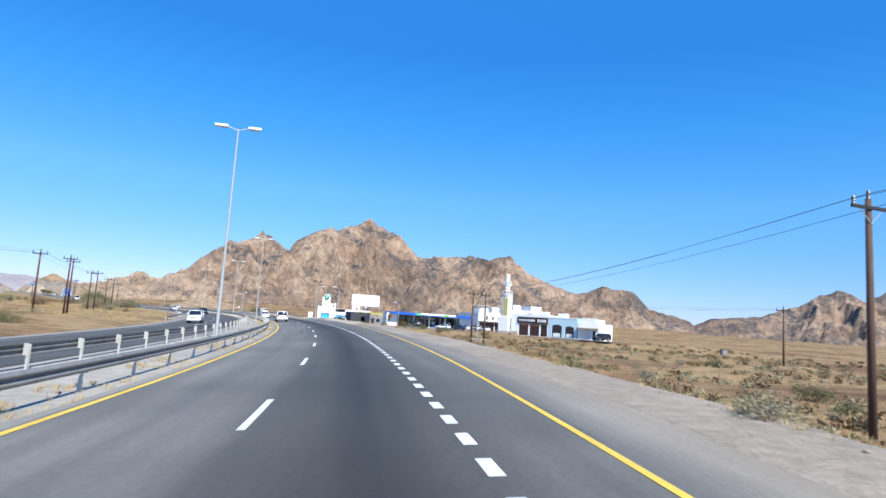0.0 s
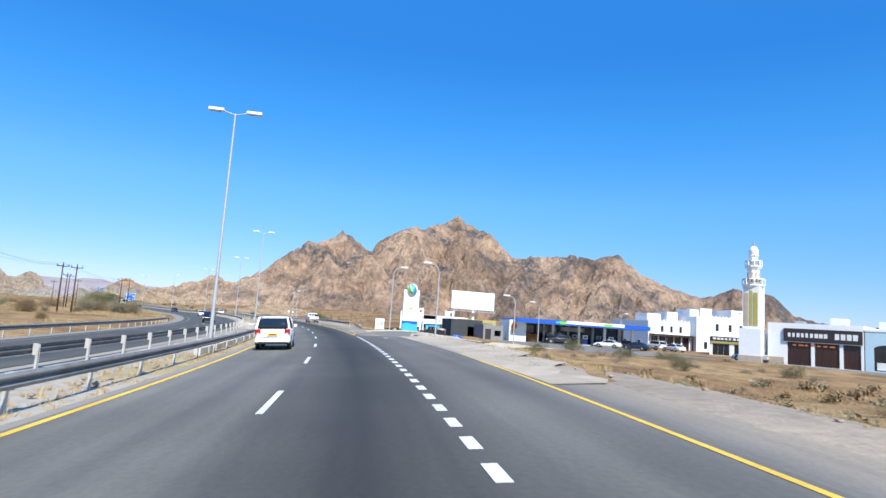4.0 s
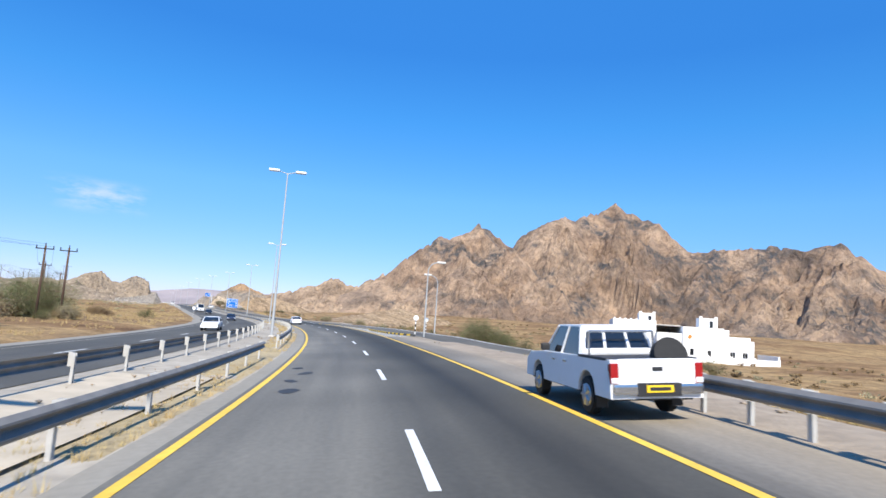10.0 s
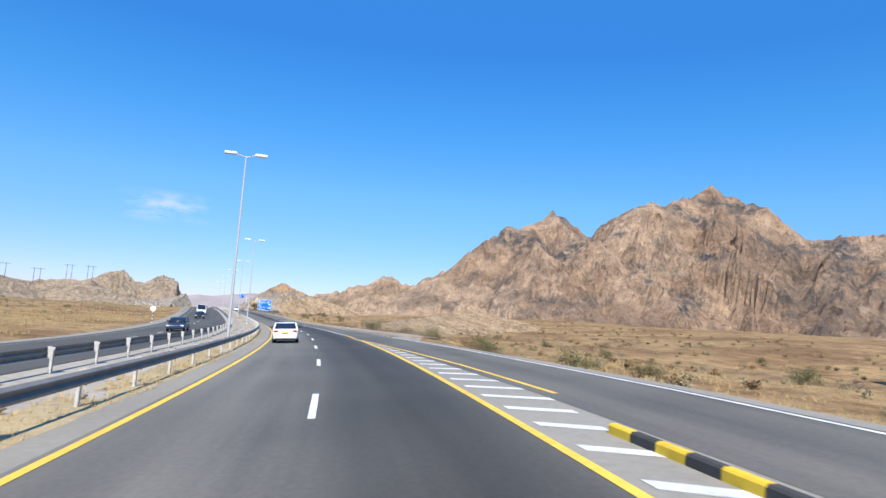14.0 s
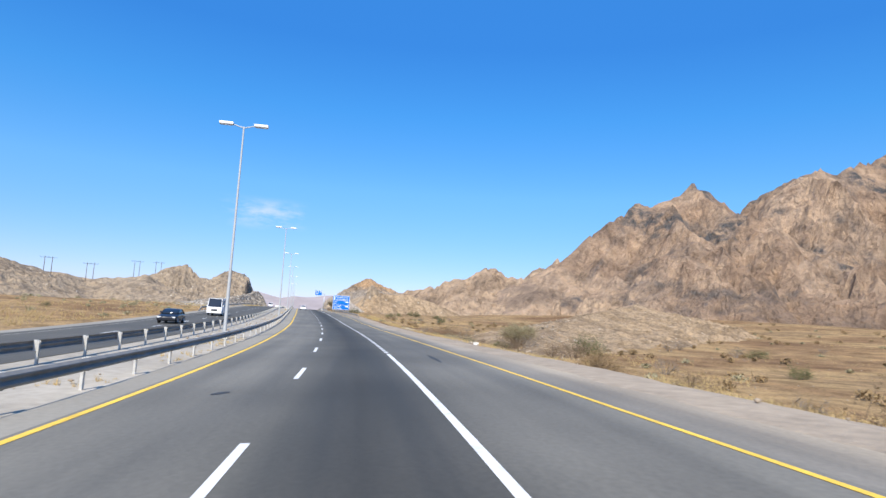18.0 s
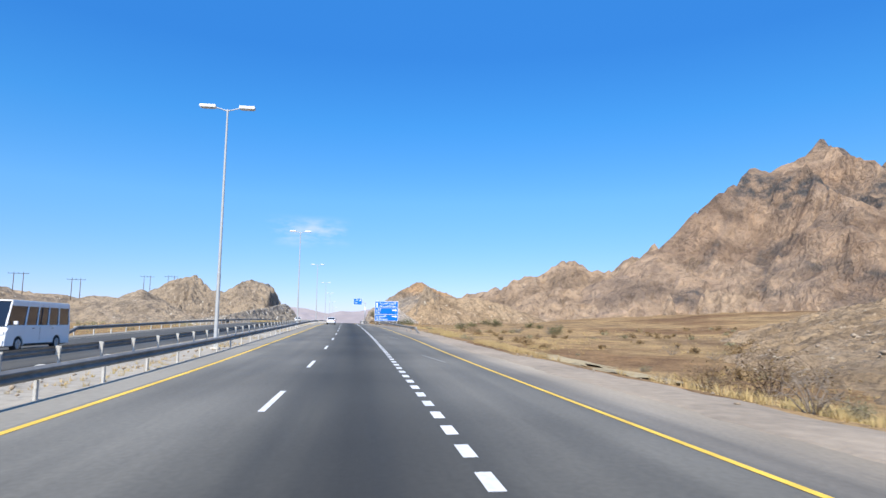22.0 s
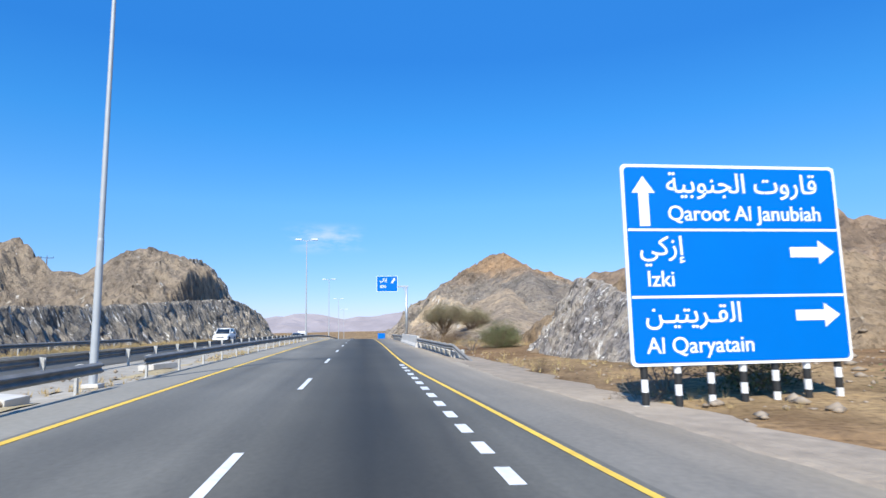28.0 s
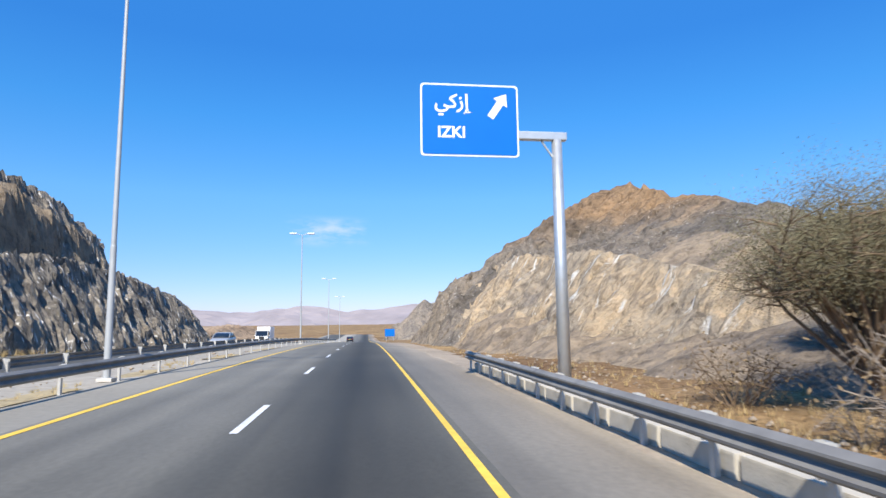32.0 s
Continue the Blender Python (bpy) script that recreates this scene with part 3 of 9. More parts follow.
def thing(name, label, category, group="", kind="", loc=(0, 0, 0), rz=0.0):
    e = tagged(new(name), label, category, group, kind)
    e.matrix_basis = pose(loc[0], loc[1], loc[2], 0, 0, rz)
    return e


def part(name, bm, material, parent, label=""):
    me = bpy.data.meshes.new(name)
    bm.to_mesh(me)
    bm.free()
    me.materials.append(material)
    ob = new(name, me)
    ob.parent = parent
    if label:
        tagged(ob, label)
    return ob


# ---------------------------------------------------------------- ground sheet
def axis_line(a, b, fine, far):
    out = list(np.arange(a, b + fine, fine))
    st = fine
    lo, hi = [], []
    q = a
    while q > -far:
        st *= 1.22
        q -= st
        lo.append(q)
    st, q = fine, out[-1]
    while q < far:
        st *= 1.22
        q += st
        hi.append(q)
    return np.array(lo[::-1] + out + hi)


gx = axis_line(-440, 130, 2.6, 4200)
gy = axis_line(-60, 640, 2.6, 4200)
GX, GY = np.meshgrid(gx, gy, indexing="ij")
ground = mesh_object("ground", np.stack([GX, GY, terrain(GX, GY)], -1).reshape(-1, 3), grid_faces(len(gx), len(gy)), M_GROUND, smooth_shade=True)
ground.data.flip_normals()
tagged(ground, "dry tan desert ground with gravel and straw patches", "ground", kind="structure")


# ---------------------------------------------------------------- mountains
def range_height(x, y, crest, front, back, side=1.0, rough=1.0, seed=0.0, spur=45.0, steep=1.0, bite=0.3, jag=0.07, foot=6.0, ribs=0.0):
    """Height of a range above the ground: crest is a line of (x, y, z); front and back give the slopes' reach per metre of height."""
    c = np.array(crest, float)
    best = np.full(x.shape, 1e9)
    hc = np.zeros(x.shape)
    u = np.zeros(x.shape)
    sg = np.zeros(x.shape)
    run = 0.0
    for a, b in zip(c[:-1], c[1:]):
        ex, ey = b[0] - a[0], b[1] - a[1]
        ln = math.hypot(ex, ey)
        q = np.clip(((x - a[0]) * ex + (y - a[1]) * ey) / ln**2, 0, 1)
        dx, dy = x - a[0] - q * ex, y - a[1] - q * ey
        dist = np.hypot(dx, dy)
        m = dist < best
        best = np.where(m, dist, best)
        hc = np.where(m, a[2] + (b[2] - a[2]) * q, hc)
        u = np.where(m, run + q * ln, u)
        sg = np.where(m, np.sign(dx * ey - dy * ex), sg)
        run += ln
    hc = hc * (1 + jag * (fbm(u / (spur * 0.3) + seed, u * 0 + seed, 4, 0.6) - 0.42) * 2)
    w = np.where(sg * side > 0, front, back) * hc + foot
    wx = x + spur * 0.5 * (fbm(x / spur, y / spur + seed, 3) - 0.5)
    wy = y + spur * 0.5 * (fbm(x / spur + 9, y / spur, 3) - 0.5)
    lean = u + 0.45 * best
    gul = fbm(lean / spur + seed, best / (spur * 4) + seed, 5, 0.6, True)
    gul2 = fbm(wx / (spur * 0.55) + seed, wy / (spur * 0.55), 6, 0.6, True)
    w = w * (0.72 + 0.55 * gul)
    f = np.clip(1 - best / w, 0, 1)
    h = hc * f**steep
    mid = f * (1 - f) * 2.2
    h = h * (1 - bite * 1.6 * mid * (1 - gul)) + rough * hc * 0.34 * mid * (gul2 - 0.55)
    crag = fbm(wx / (spur * 0.22), wy / (spur * 0.22), 5, 0.62, True) - 0.58
    h = h + crag * rough * np.minimum(hc, 60) * 0.32 * np.clip(f * 5, 0, 1) * (1 - 0.6 * f)
    if ribs:
        # spurs that run down the slope, with deep gullies between them
        q = (u + 0.6 * best * (fbm(u / (spur * 2) + seed, u * 0, 2) - 0.2)) / (spur * 0.55)
        rib = fbm(q + 0.5 * fbm(wx / (spur * 0.5), wy / (spur * 0.5), 3), best / (spur * 2.2) + 3.1, 3, 0.5, True) - 0.55
        rib = rib + 0.35 * (fbm(q * 2.0 + 0.7 * fbm(wx / (spur * 0.25), wy / (spur * 0.25), 3), best / spur + 7.7, 3, 0.5, True) - 0.55)
        h = h + ribs * (rib - 0.17) * np.minimum(hc, 90) * np.clip(f * 3, 0, 1) * np.clip((1 - f) * 5, 0, 1)
    return np.where(f > 0, h, -3.0)


def massif(name, label, crest, front, back, step, material, margin=1.25, base=0.0, corridor=True, absolute=False, crags=0.0, setback=None, grain=(1.6, 1.1), **kw):
    c = np.array(crest, float)
    if absolute:
        c[:, 2] -= terrain(c[:, 0], c[:, 1]) - 0.5
        crest = c
    top = c[:, 2].max()
    reach = max(front, back) * top * margin + 20
    xs = np.arange(c[:, 0].min() - reach, c[:, 0].max() + reach, step)
    ys = np.arange(c[:, 1].min() - reach, c[:, 1].max() + reach, step)
    X, Y = np.meshgrid(xs, ys, indexing="ij")
    jit = np.random.RandomState(3)
    X = X + jit.uniform(-0.3, 0.3, X.shape) * step
    Y = Y + jit.uniform(-0.3, 0.3, Y.shape) * step
    h = range_height(X, Y, crest, front, back, **kw)
    g = terrain(X, Y)
    s, d = along(X, Y)
    s, d = s.reshape(X.shape), d.reshape(X.shape)
    clear = np.where(d > 0, smooth(d, pave_right(s) + 2.5, pave_right(s) + 6), smooth(-d, -far_rail(s) + 12.5, -far_rail(s) + 16))
    if corridor:
        h = np.where(h > 0, h * clear, h)
    if setback:
        h = np.where(h > 0, h * smooth(-d, *setback), h)
    Z = g + h - 0.5 + base
    if crags:
        amp = crags * np.clip(h / 1.5, 0, 1)
        X = X + amp * (fbm((X + Y) / grain[0] + 31, Z / grain[1] + (X - Y) / (grain[0] * 3), 4, 0.6) - 0.5) * 2
        Y = Y + amp * (fbm((X - Y) / grain[0] + 57, Z / grain[1] + (X + Y) / (grain[0] * 3), 4, 0.6) - 0.5) * 2
    keep = h > -2.5
    faces = [f for f in grid_faces(*X.shape) if keep.flat[f[0]] or keep.flat[f[1]] or keep.flat[f[2]] or keep.flat[f[3]]]
    used = np.unique(np.array(faces).ravel())
    re = np.full(X.size, -1)
    re[used] = np.arange(len(used))
    ob = mesh_object(name, np.stack([X, Y, Z], -1).reshape(-1, 3)[used], re[np.array(faces)].tolist(), material)
    ob.data.flip_normals()
    return tagged(ob, label, "mountain", kind="structure")


def crest_at(*knots):
    """A crest line given along the road: (s, d, height)."""
    return [(*at(s, d)[:2], h) for s, d, h in knots]


massif("mountain_main", "rugged bare brown rock mountain with sharp peaks", [(-285, 566, 14), (-263, 580, 25), (-244, 600, 43), (-226, 618, 67), (-212, 633, 72), (-203, 642, 79), (-194, 651, 91), (-184, 661, 80), (-175, 670, 75), (-164, 681, 70), (-150, 698, 92), (-141, 708, 101), (-126, 722, 101), (-108, 740, 113), (-92, 755, 124), (-80, 752, 116), (-68, 749, 108), (-48, 744, 101), (-27, 739, 78), (2, 732, 77), (29, 725, 84), (60, 717, 76), (83, 711, 83), (103, 706, 63), (134, 699, 51), (160, 692, 42), (186, 685, 52), (216, 678, 50), (236, 673, 31), (275, 664, 22)],
       1.45, 1.4, 2.3, M_ROCK, rough=1.0, spur=52.0, steep=1.0, seed=3.1, absolute=True, jag=0.085, bite=0.45, ribs=0.5)
massif("mountain_east", "dark bare rock hills beyond the plain", [(300, 655, 25), (340, 640, 29), (374, 635, 42), (405, 630, 56), (416, 628, 62), (440, 622, 51), (459, 617, 60), (520, 600, 78), (600, 560, 60), (700, 520, 40)],
       1.5, 1.4, 5.0, M_ROCK, rough=1.0, absolute=True, seed=8.2, spur=50.0, ribs=0.5)
massif("hill_foot", "low ragged brown rock hills with pale veins", [(-350, 572, 12), (-330, 566, 17), (-315, 562, 18), (-303, 572, 24), (-293, 580, 28), (-288, 589, 34), (-281, 592, 27), (-272, 594, 27), (-262, 598, 33), (-244, 606, 40)],
       1.4, 1.4, 1.4, M_ROCK_FOOT, rough=1.15, seed=5.7, spur=15.0, absolute=True, jag=0.13, ribs=0.12)
massif("hill_spur", "brown rocky slope with scattered boulders", crest_at((557.6, 18.8, 3.4), (558.4, 20.2, 5.2), (559.2, 22.6, 7.4), (560.6, 25.2, 9.2), (563, 29, 8.6), (565, 34, 8.2), (567, 42, 8.6), (569, 52, 6.0), (570, 62, 2.0)),
       1.3, 1.9, 0.5, M_ROCK_SPUR, side=1, rough=0.9, seed=2.7, spur=9.0, jag=0.03, foot=1.2, corridor=False)
massif("rock_pinnacle", "sharp leaning rock pinnacle on the spur", crest_at((558.6, 22.0, 7.2), (559.6, 23.6, 11.4), (560.8, 25.2, 11.9), (562.4, 27.4, 9.6), (564, 29.5, 8.2)),
       0.42, 0.5, 0.3, M_ROCK_LEFT, side=1, rough=0.8, seed=0.7, spur=2.4, jag=0.04, foot=1.4, crags=0.22, grain=(1.0, 1.6))
massif("rock_outcrop", "grey shattered rock face with white streaks", crest_at((543.5, 14.8, 1.0), (549.0, 15.0, 3.2), (554.0, 15.2, 4.7), (558.0, 15.6, 5.1), (561.0, 15.8, 3.5), (564, 15.4, 1.0)),
       0.42, 1.2, 0.16, M_ROCK_OUTCROP, side=-1, rough=1.0, seed=1.7, spur=1.6, jag=0.07, crags=0.46, grain=(0.5, 1.6), foot=1.0, corridor=False)
massif("rock_spur", "low spur of broken pale rock reaching towards the road", crest_at((372, 20, 0.9), (380, 23, 1.4), (390, 27, 2.4), (399, 31, 3.0), (408, 38, 3.9), (417, 46, 4.6), (430, 58, 5.6), (446, 74, 7.0)),
       3.2, 3.0, 0.6, M_ROCK_SPUR, rough=1.1, seed=9.3, spur=9.0, jag=0.12, foot=3.0, crags=0.5)
massif("hill_right", "brown-capped hill with a grey cut face beside the road", crest_at((610, 33, 2.5), (619, 32, 6.4), (632, 34, 11), (645, 36, 14.5), (655, 36, 17), (664, 35.5, 20.4), (672, 34, 21), (678, 33, 18), (690, 31, 13.5), (705, 27, 8), (720, 24, 3)),
       1.25, 1.7, 0.65, M_ROCK_CAP, side=-1, rough=0.75, seed=4.4, spur=11.0, jag=0.04, crags=0.7)
massif("scree_slope", "grey scree slope running down towards the barrier", crest_at((590, 17, 0.9), (597, 19.5, 2.2), (605, 22.5, 3.6), (614, 25, 5.0), (624, 27.5, 7.2), (636, 30, 9.5)),
       2.0, 2.2, 0.6, M_ROCK_SCREE, side=-1, rough=0.5, seed=6.6, spur=8.0, jag=0.05, foot=3.0, crags=0.3)
massif("hill_right_back", "brown rock ridge behind the cut hill", crest_at((610, 90, 3), (640, 92, 5.5), (690, 86, 7), (740, 80, 5)),
       1.5, 1.5, 1.8, M_ROCK_NEAR, rough=0.9, seed=7.7, spur=22.0)
massif("hill_left", "grey-brown rounded rock hills above a bench", crest_at((672, -29, 4), (668.5, -31, 12.0), (661, -32.8, 16.4), (652, -34.0, 18.2), (645, -35.0, 18.2), (638, -37.5, 18.9), (634.5, -41, 17.4), (632.5, -46, 13.2), (632, -51, 13.8), (633.5, -58, 20.0), (632, -66, 17.4), (630, -78, 11), (626, -90, 4)),
       0.75, 1.5, 0.6, M_ROCK_LEFT, side=1, rough=0.7, seed=6.1, spur=7.0, jag=0.02, foot=1.5, setback=(26.4, 29.5), crags=0.4, grain=(2.0, 2.6))
massif("rock_cut_upper", "dark grey rock cliff above the bench", crest_at((673, -27.6, 2.5), (670, -28.6, 8.8), (667.5, -29.6, 13.4), (661, -31.0, 16.6), (654, -32.0, 18.4), (648, -33.0, 17.6), (643.5, -34, 13), (639, -35, 8)),
       0.42, 1.3, 0.3, M_ROCK_CUT, side=-1, rough=0.8, seed=8.8, spur=3.0, jag=0.03, crags=0.6, grain=(1.0, 1.5), foot=0.5, corridor=False)
massif("ridge_left", "low brown rock ridge beyond the opposite carriageway", crest_at((640, -60, 3.5), (624, -66, 9.5), (612, -71, 13.0), (614, -79, 10.0), (615, -87, 10.5), (612, -95, 8.6), (604, -104, 9.6), (590, -111, 12.4), (578, -117, 15), (566, -132, 18), (562, -152, 18), (560, -185, 14), (540, -220, 9)),
       1.7, 1.7, 1.2, M_ROCK_LEFT, rough=0.8, seed=2.9, spur=11.0, jag=0.06, foot=4.0, crags=0.8)
massif("ridge_left_back", "brown rock ridge with power poles along its top", crest_at((668, -66, 9), (690, -80, 14.6), (694, -88, 15), (697, -98, 15.6), (700, -116, 13), (690, -140, 15), (690, -170, 20), (680, -210, 16)),
       1.6, 1.6, 1.6, M_ROCK_LEFT, rough=0.8, seed=4.9, spur=14.0, jag=0.06, foot=4.0)
massif("rock_cut_left", "grey blasted rock cutting with pale streaks and a bench", crest_at((541, -27.6, 3.0), (570, -26.5, 4.5), (598, -25.2, 5.6), (618, -24.8, 6.9), (634, -24.6, 7.9), (646, -24.4, 8.7), (658, -24.2, 8.6), (667, -23.8, 8.0), (676, -23.2, 6.8), (683, -22.8, 5.0), (688, -22.4, 2.5), (691, -22.2, 0.8)),
       0.42, 5.0, 0.3, M_ROCK_CUT, side=1, rough=0.8, seed=3.9, spur=3.0, jag=0.03, crags=0.6, grain=(1.0, 1.5), foot=0.6, corridor=False)
massif("rock_cut_right", "sunlit tan and grey rock cutting beside the road", crest_at((606, 21, 1.5), (613, 18.5, 4.0), (628, 17.5, 7.0), (652, 17.5, 9.2), (680, 17.5, 9.0), (700, 16.5, 6.5), (722, 15, 2.0)),
       0.62, 2.4, 0.4, M_ROCK_CUT_WARM, side=-1, rough=0.9, seed=5.2, spur=4.5, jag=0.06, crags=0.6, grain=(1.5, 4.0), foot=1.0, corridor=False)
massif("hill_ahead", "small brown rock hill beside the road ahead", crest_at((834, 21, 3), (846, 24, 10), (856, 27.5, 18.5), (866, 31, 15), (884, 35, 17), (906, 37, 9), (930, 36, 4)),
       0.8, 1.5, 1.3, M_ROCK_CAP, side=-1, rough=0.8, seed=3.3, spur=9.0, jag=0.06, foot=3.0)
massif("hill_ahead_left", "low tan hills far ahead across the road", crest_at((800, -60, 3), (830, -52, 7), (860, -48, 8), (900, -50, 5), (940, -70, 9), (990, -110, 6)),
       1.5, 1.8, 1.6, M_ROCK_NEAR, rough=0.8, seed=7.3, spur=14.0, jag=0.08, foot=3.0)
massif("hill_west", "low brown hills on the far side of the plain", [(-700, -60, 22), (-760, 120, 30), (-840, 260, 26), (-900, 380, 36), (-980, 500, 30)],
       2.0, 1.8, 8.0, M_ROCK, rough=0.8, seed=1.1, spur=60.0, corridor=False)
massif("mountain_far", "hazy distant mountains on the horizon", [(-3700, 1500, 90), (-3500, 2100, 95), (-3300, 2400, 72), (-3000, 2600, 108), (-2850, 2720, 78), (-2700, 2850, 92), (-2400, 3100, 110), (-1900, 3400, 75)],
       3.0, 2.5, 45.0, M_ROCK_HAZED, rough=0.7, seed=2.2, spur=200.0, corridor=False, jag=0.16)

# ---------------------------------------------------------------- carriageways
S_ALL = np.arange(-100.0, 1000.0, 2.0)
yr = yellow_right(S_ALL)
road = ribbon("road", S_ALL, [(yellow_left(S_ALL) - 0.22, 0.0)] + [(k, 0.0) for k in (-3, -1, 1, 3)] + [(np.maximum(yr + 0.2, 3.2), 0.0)], M_ASPHALT)
tagged(road, "dark grey asphalt carriageway with worn wheel tracks", "road", kind="structure")
nr = near_rail(S_ALL)
S_FINE = np.arange(-100.0, 1000.0, 0.7)
rag = near_rail(S_FINE) + steps(S_FINE, (150, 0.75), (215, 0.75), (310, 0.45), (410, 0.15)) + 0.28 * (fbm(S_FINE / 1.3, S_FINE * 0 + 4.4, 4, 0.6) - 0.5)
sh_l = ribbon("shoulder_left", S_FINE, [(rag - 0.03, -0.10), (rag, -0.012), (yellow_left(S_FINE) - 0.2, -0.006)], M_SHOULDER)
tagged(sh_l, "pale dusty paved shoulder beside the median", "shoulder", kind="structure")
pr = pave_right(S_ALL)
sh_r = ribbon("shoulder_right", S_ALL, [(yr + 0.15, -0.006), (pr - 0.4, -0.015), (pr + 0.4, -0.03), (pr + 1.6, -0.06)], M_ASPHALT_DUSTY, across=(0.0, 1.4, 2.2, 3.4))
tagged(sh_r, "pale grey paved shoulder with dusty edge", "shoulder", kind="structure")
M_SAND = mat("sandy_edge", (0.30, 0.24, 0.172), 0.3, 2.2, 0.16, 0.95, bump=0.7, bump_scale=9)
for a, b in ((-80, 96), (158, 226), (303, 700)):
    q = np.arange(a, b, 0.35)
    pq = pave_right(q)
    wob = fbm(q / 5.0, q * 0 + 3.3, 4, 0.6) * 1.5
    fine = fbm(q / 1.3, q * 0 + 8.1, 4, 0.6) * 0.55
    end = smooth(q, a, a + 6) * smooth(-q, -b, -b + 6)
    e = ribbon("sand_edge", q, [(pq - 0.9 + wob * 0.8 + fine, -0.10), (pq - 0.35 + wob * 0.8 + fine, -0.012 - 0.06 * (1 - end)), (pq + 0.9 + wob + fine, 0.03 * end - 0.045), (pq + 2.2 + wob, 0.01 * end - 0.12), (pq + 4.4 + 1.3 * wob, -0.75)], M_SAND)
    tagged(e, "pale sandy strip along the edge of the road", "verge", kind="structure")
fr = far_rail(S_ALL)
median = ribbon("median", S_ALL, [(fr - 1.0, -0.02), (fr - 0.4, 0.0), ((fr + nr) / 2, -0.12), (nr - 0.3, -0.06), (nr + 1.2, -0.07)], M_GRAVEL)
q = np.arange(150.0, 202.0, 2.0)
dust = ribbon("median_dust", q, [(far_rail(q) - 0.2, 0.012), ((far_rail(q) + near_rail(q)) / 2, -0.07), (near_rail(q) - 0.2, 0.012)], mat("pale_median_sand", (0.44, 0.375, 0.28), 0.25, 1.2, 0.2, 0.95, bump=0.4, bump_scale=12))
tagged(dust, "pale sand and rubble dust spread in the median", "ground", kind="structure")
tagged(median, "strip of gravel and dry grass between the carriageways", "median", kind="structure")
road_l = ribbon("road_left", S_ALL, [(fr - 10.2, 0.0), (fr - 7, 0.0), (fr - 4, 0.0), (fr - 0.95, 0.0)], M_ASPHALT_LEFT)
tagged(road_l, "dark asphalt of the opposite carriageway", "road", kind="structure")
verge_l = ribbon("verge_left", S_ALL, [(fr - 13.2, -0.45), (fr - 12, -0.06), (fr - 10.15, -0.006)], M_SHOULDER)
tagged(verge_l, "pale dusty shoulder of the opposite carriageway", "shoulder", kind="structure")


def stripe(name, s, d, w, material, parent, h=0.006):
    d = np.broadcast_to(np.asarray(d, float), np.shape(s))
    return ribbon(name, s, [(d - w / 2, h), (d + w / 2, h)], material, parent)


stripe("edge_line", np.arange(-100, 900, 2.0), yellow_left(np.arange(-100, 900, 2.0)), 0.17, M_YELLOW_LINE, road, 0.008)
stripe("edge_line", np.arange(-100, 107, 2.0), steps(np.arange(-100, 107, 2.0), (-60, 3.6), (0, 5.05), (6.3, 5.36), (25, 5.93), (64, 6.6), (105, 7.3)), 0.13, M_YELLOW_LINE, road, 0.008)
stripe("edge_line", np.arange(132, 311, 1.0), steps(np.arange(132, 311, 1.0), (132, 3.62), (160, 3.52), (222, 3.35), (240, 3.6), (308, 3.74)), 0.17, M_YELLOW_LINE, road, 0.008)
stripe("edge_line", np.arange(304, 900, 2.0), yellow_right(np.arange(304, 900, 2.0)), 0.13, M_YELLOW_LINE, road, 0.008)
DASH_NO = (-8, 0, 5, 9, 12, 16, 21, 27, 32, 35, 41, 47, 70)
DASH_AT = (-90, 10.6, 75.3, 125.4, 162.6, 210.3, 271.8, 349.1, 407.3, 448.4, 526.0, 600.9, 893)
for k in range(-8, 70):
    a = float(np.interp(k, DASH_NO, DASH_AT))
    stripe("dash", np.array([a, a + 1.2, a + 2.5, a + 3.7]), float(steps(a, (285, 0), (312, 0.28), (325, 0.18), (345, 0))), 0.15, M_WHITE_LINE, road, 0.008)
for a, b in ((-40, 130), (349, 550.5)):
    for k in range(int((b - a) / 1.75)):
        q = a + k * 1.75
        stripe("short_dash", np.array([q, q + 0.9]), 3.57 if a < 0 else 3.63, 0.22, M_WHITE_LINE, road, 0.008)
stripe("lane_line", np.arange(310, 349, 2.0), steps(np.arange(310, 349, 2.0), (310, 3.72), (316, 3.55), (349, 3.63)), 0.17, M_WHITE_LINE, road, 0.008)
for k in range(-8, 70):
    a = 5.0 + 12.75 * k
    q = np.array([a, a + 3.7])
    stripe("dash", q, far_rail(q) - 5.5, 0.15, M_WHITE_LINE, road_l, 0.008)
q = np.arange(-100, 900, 2.0)
stripe("edge_line", q, far_rail(q) - 9.2, 0.1, mat("worn_edge_paint", (0.36, 0.33, 0.26), 0.35, 3.0, 0.4, 0.8), road_l, 0.008)


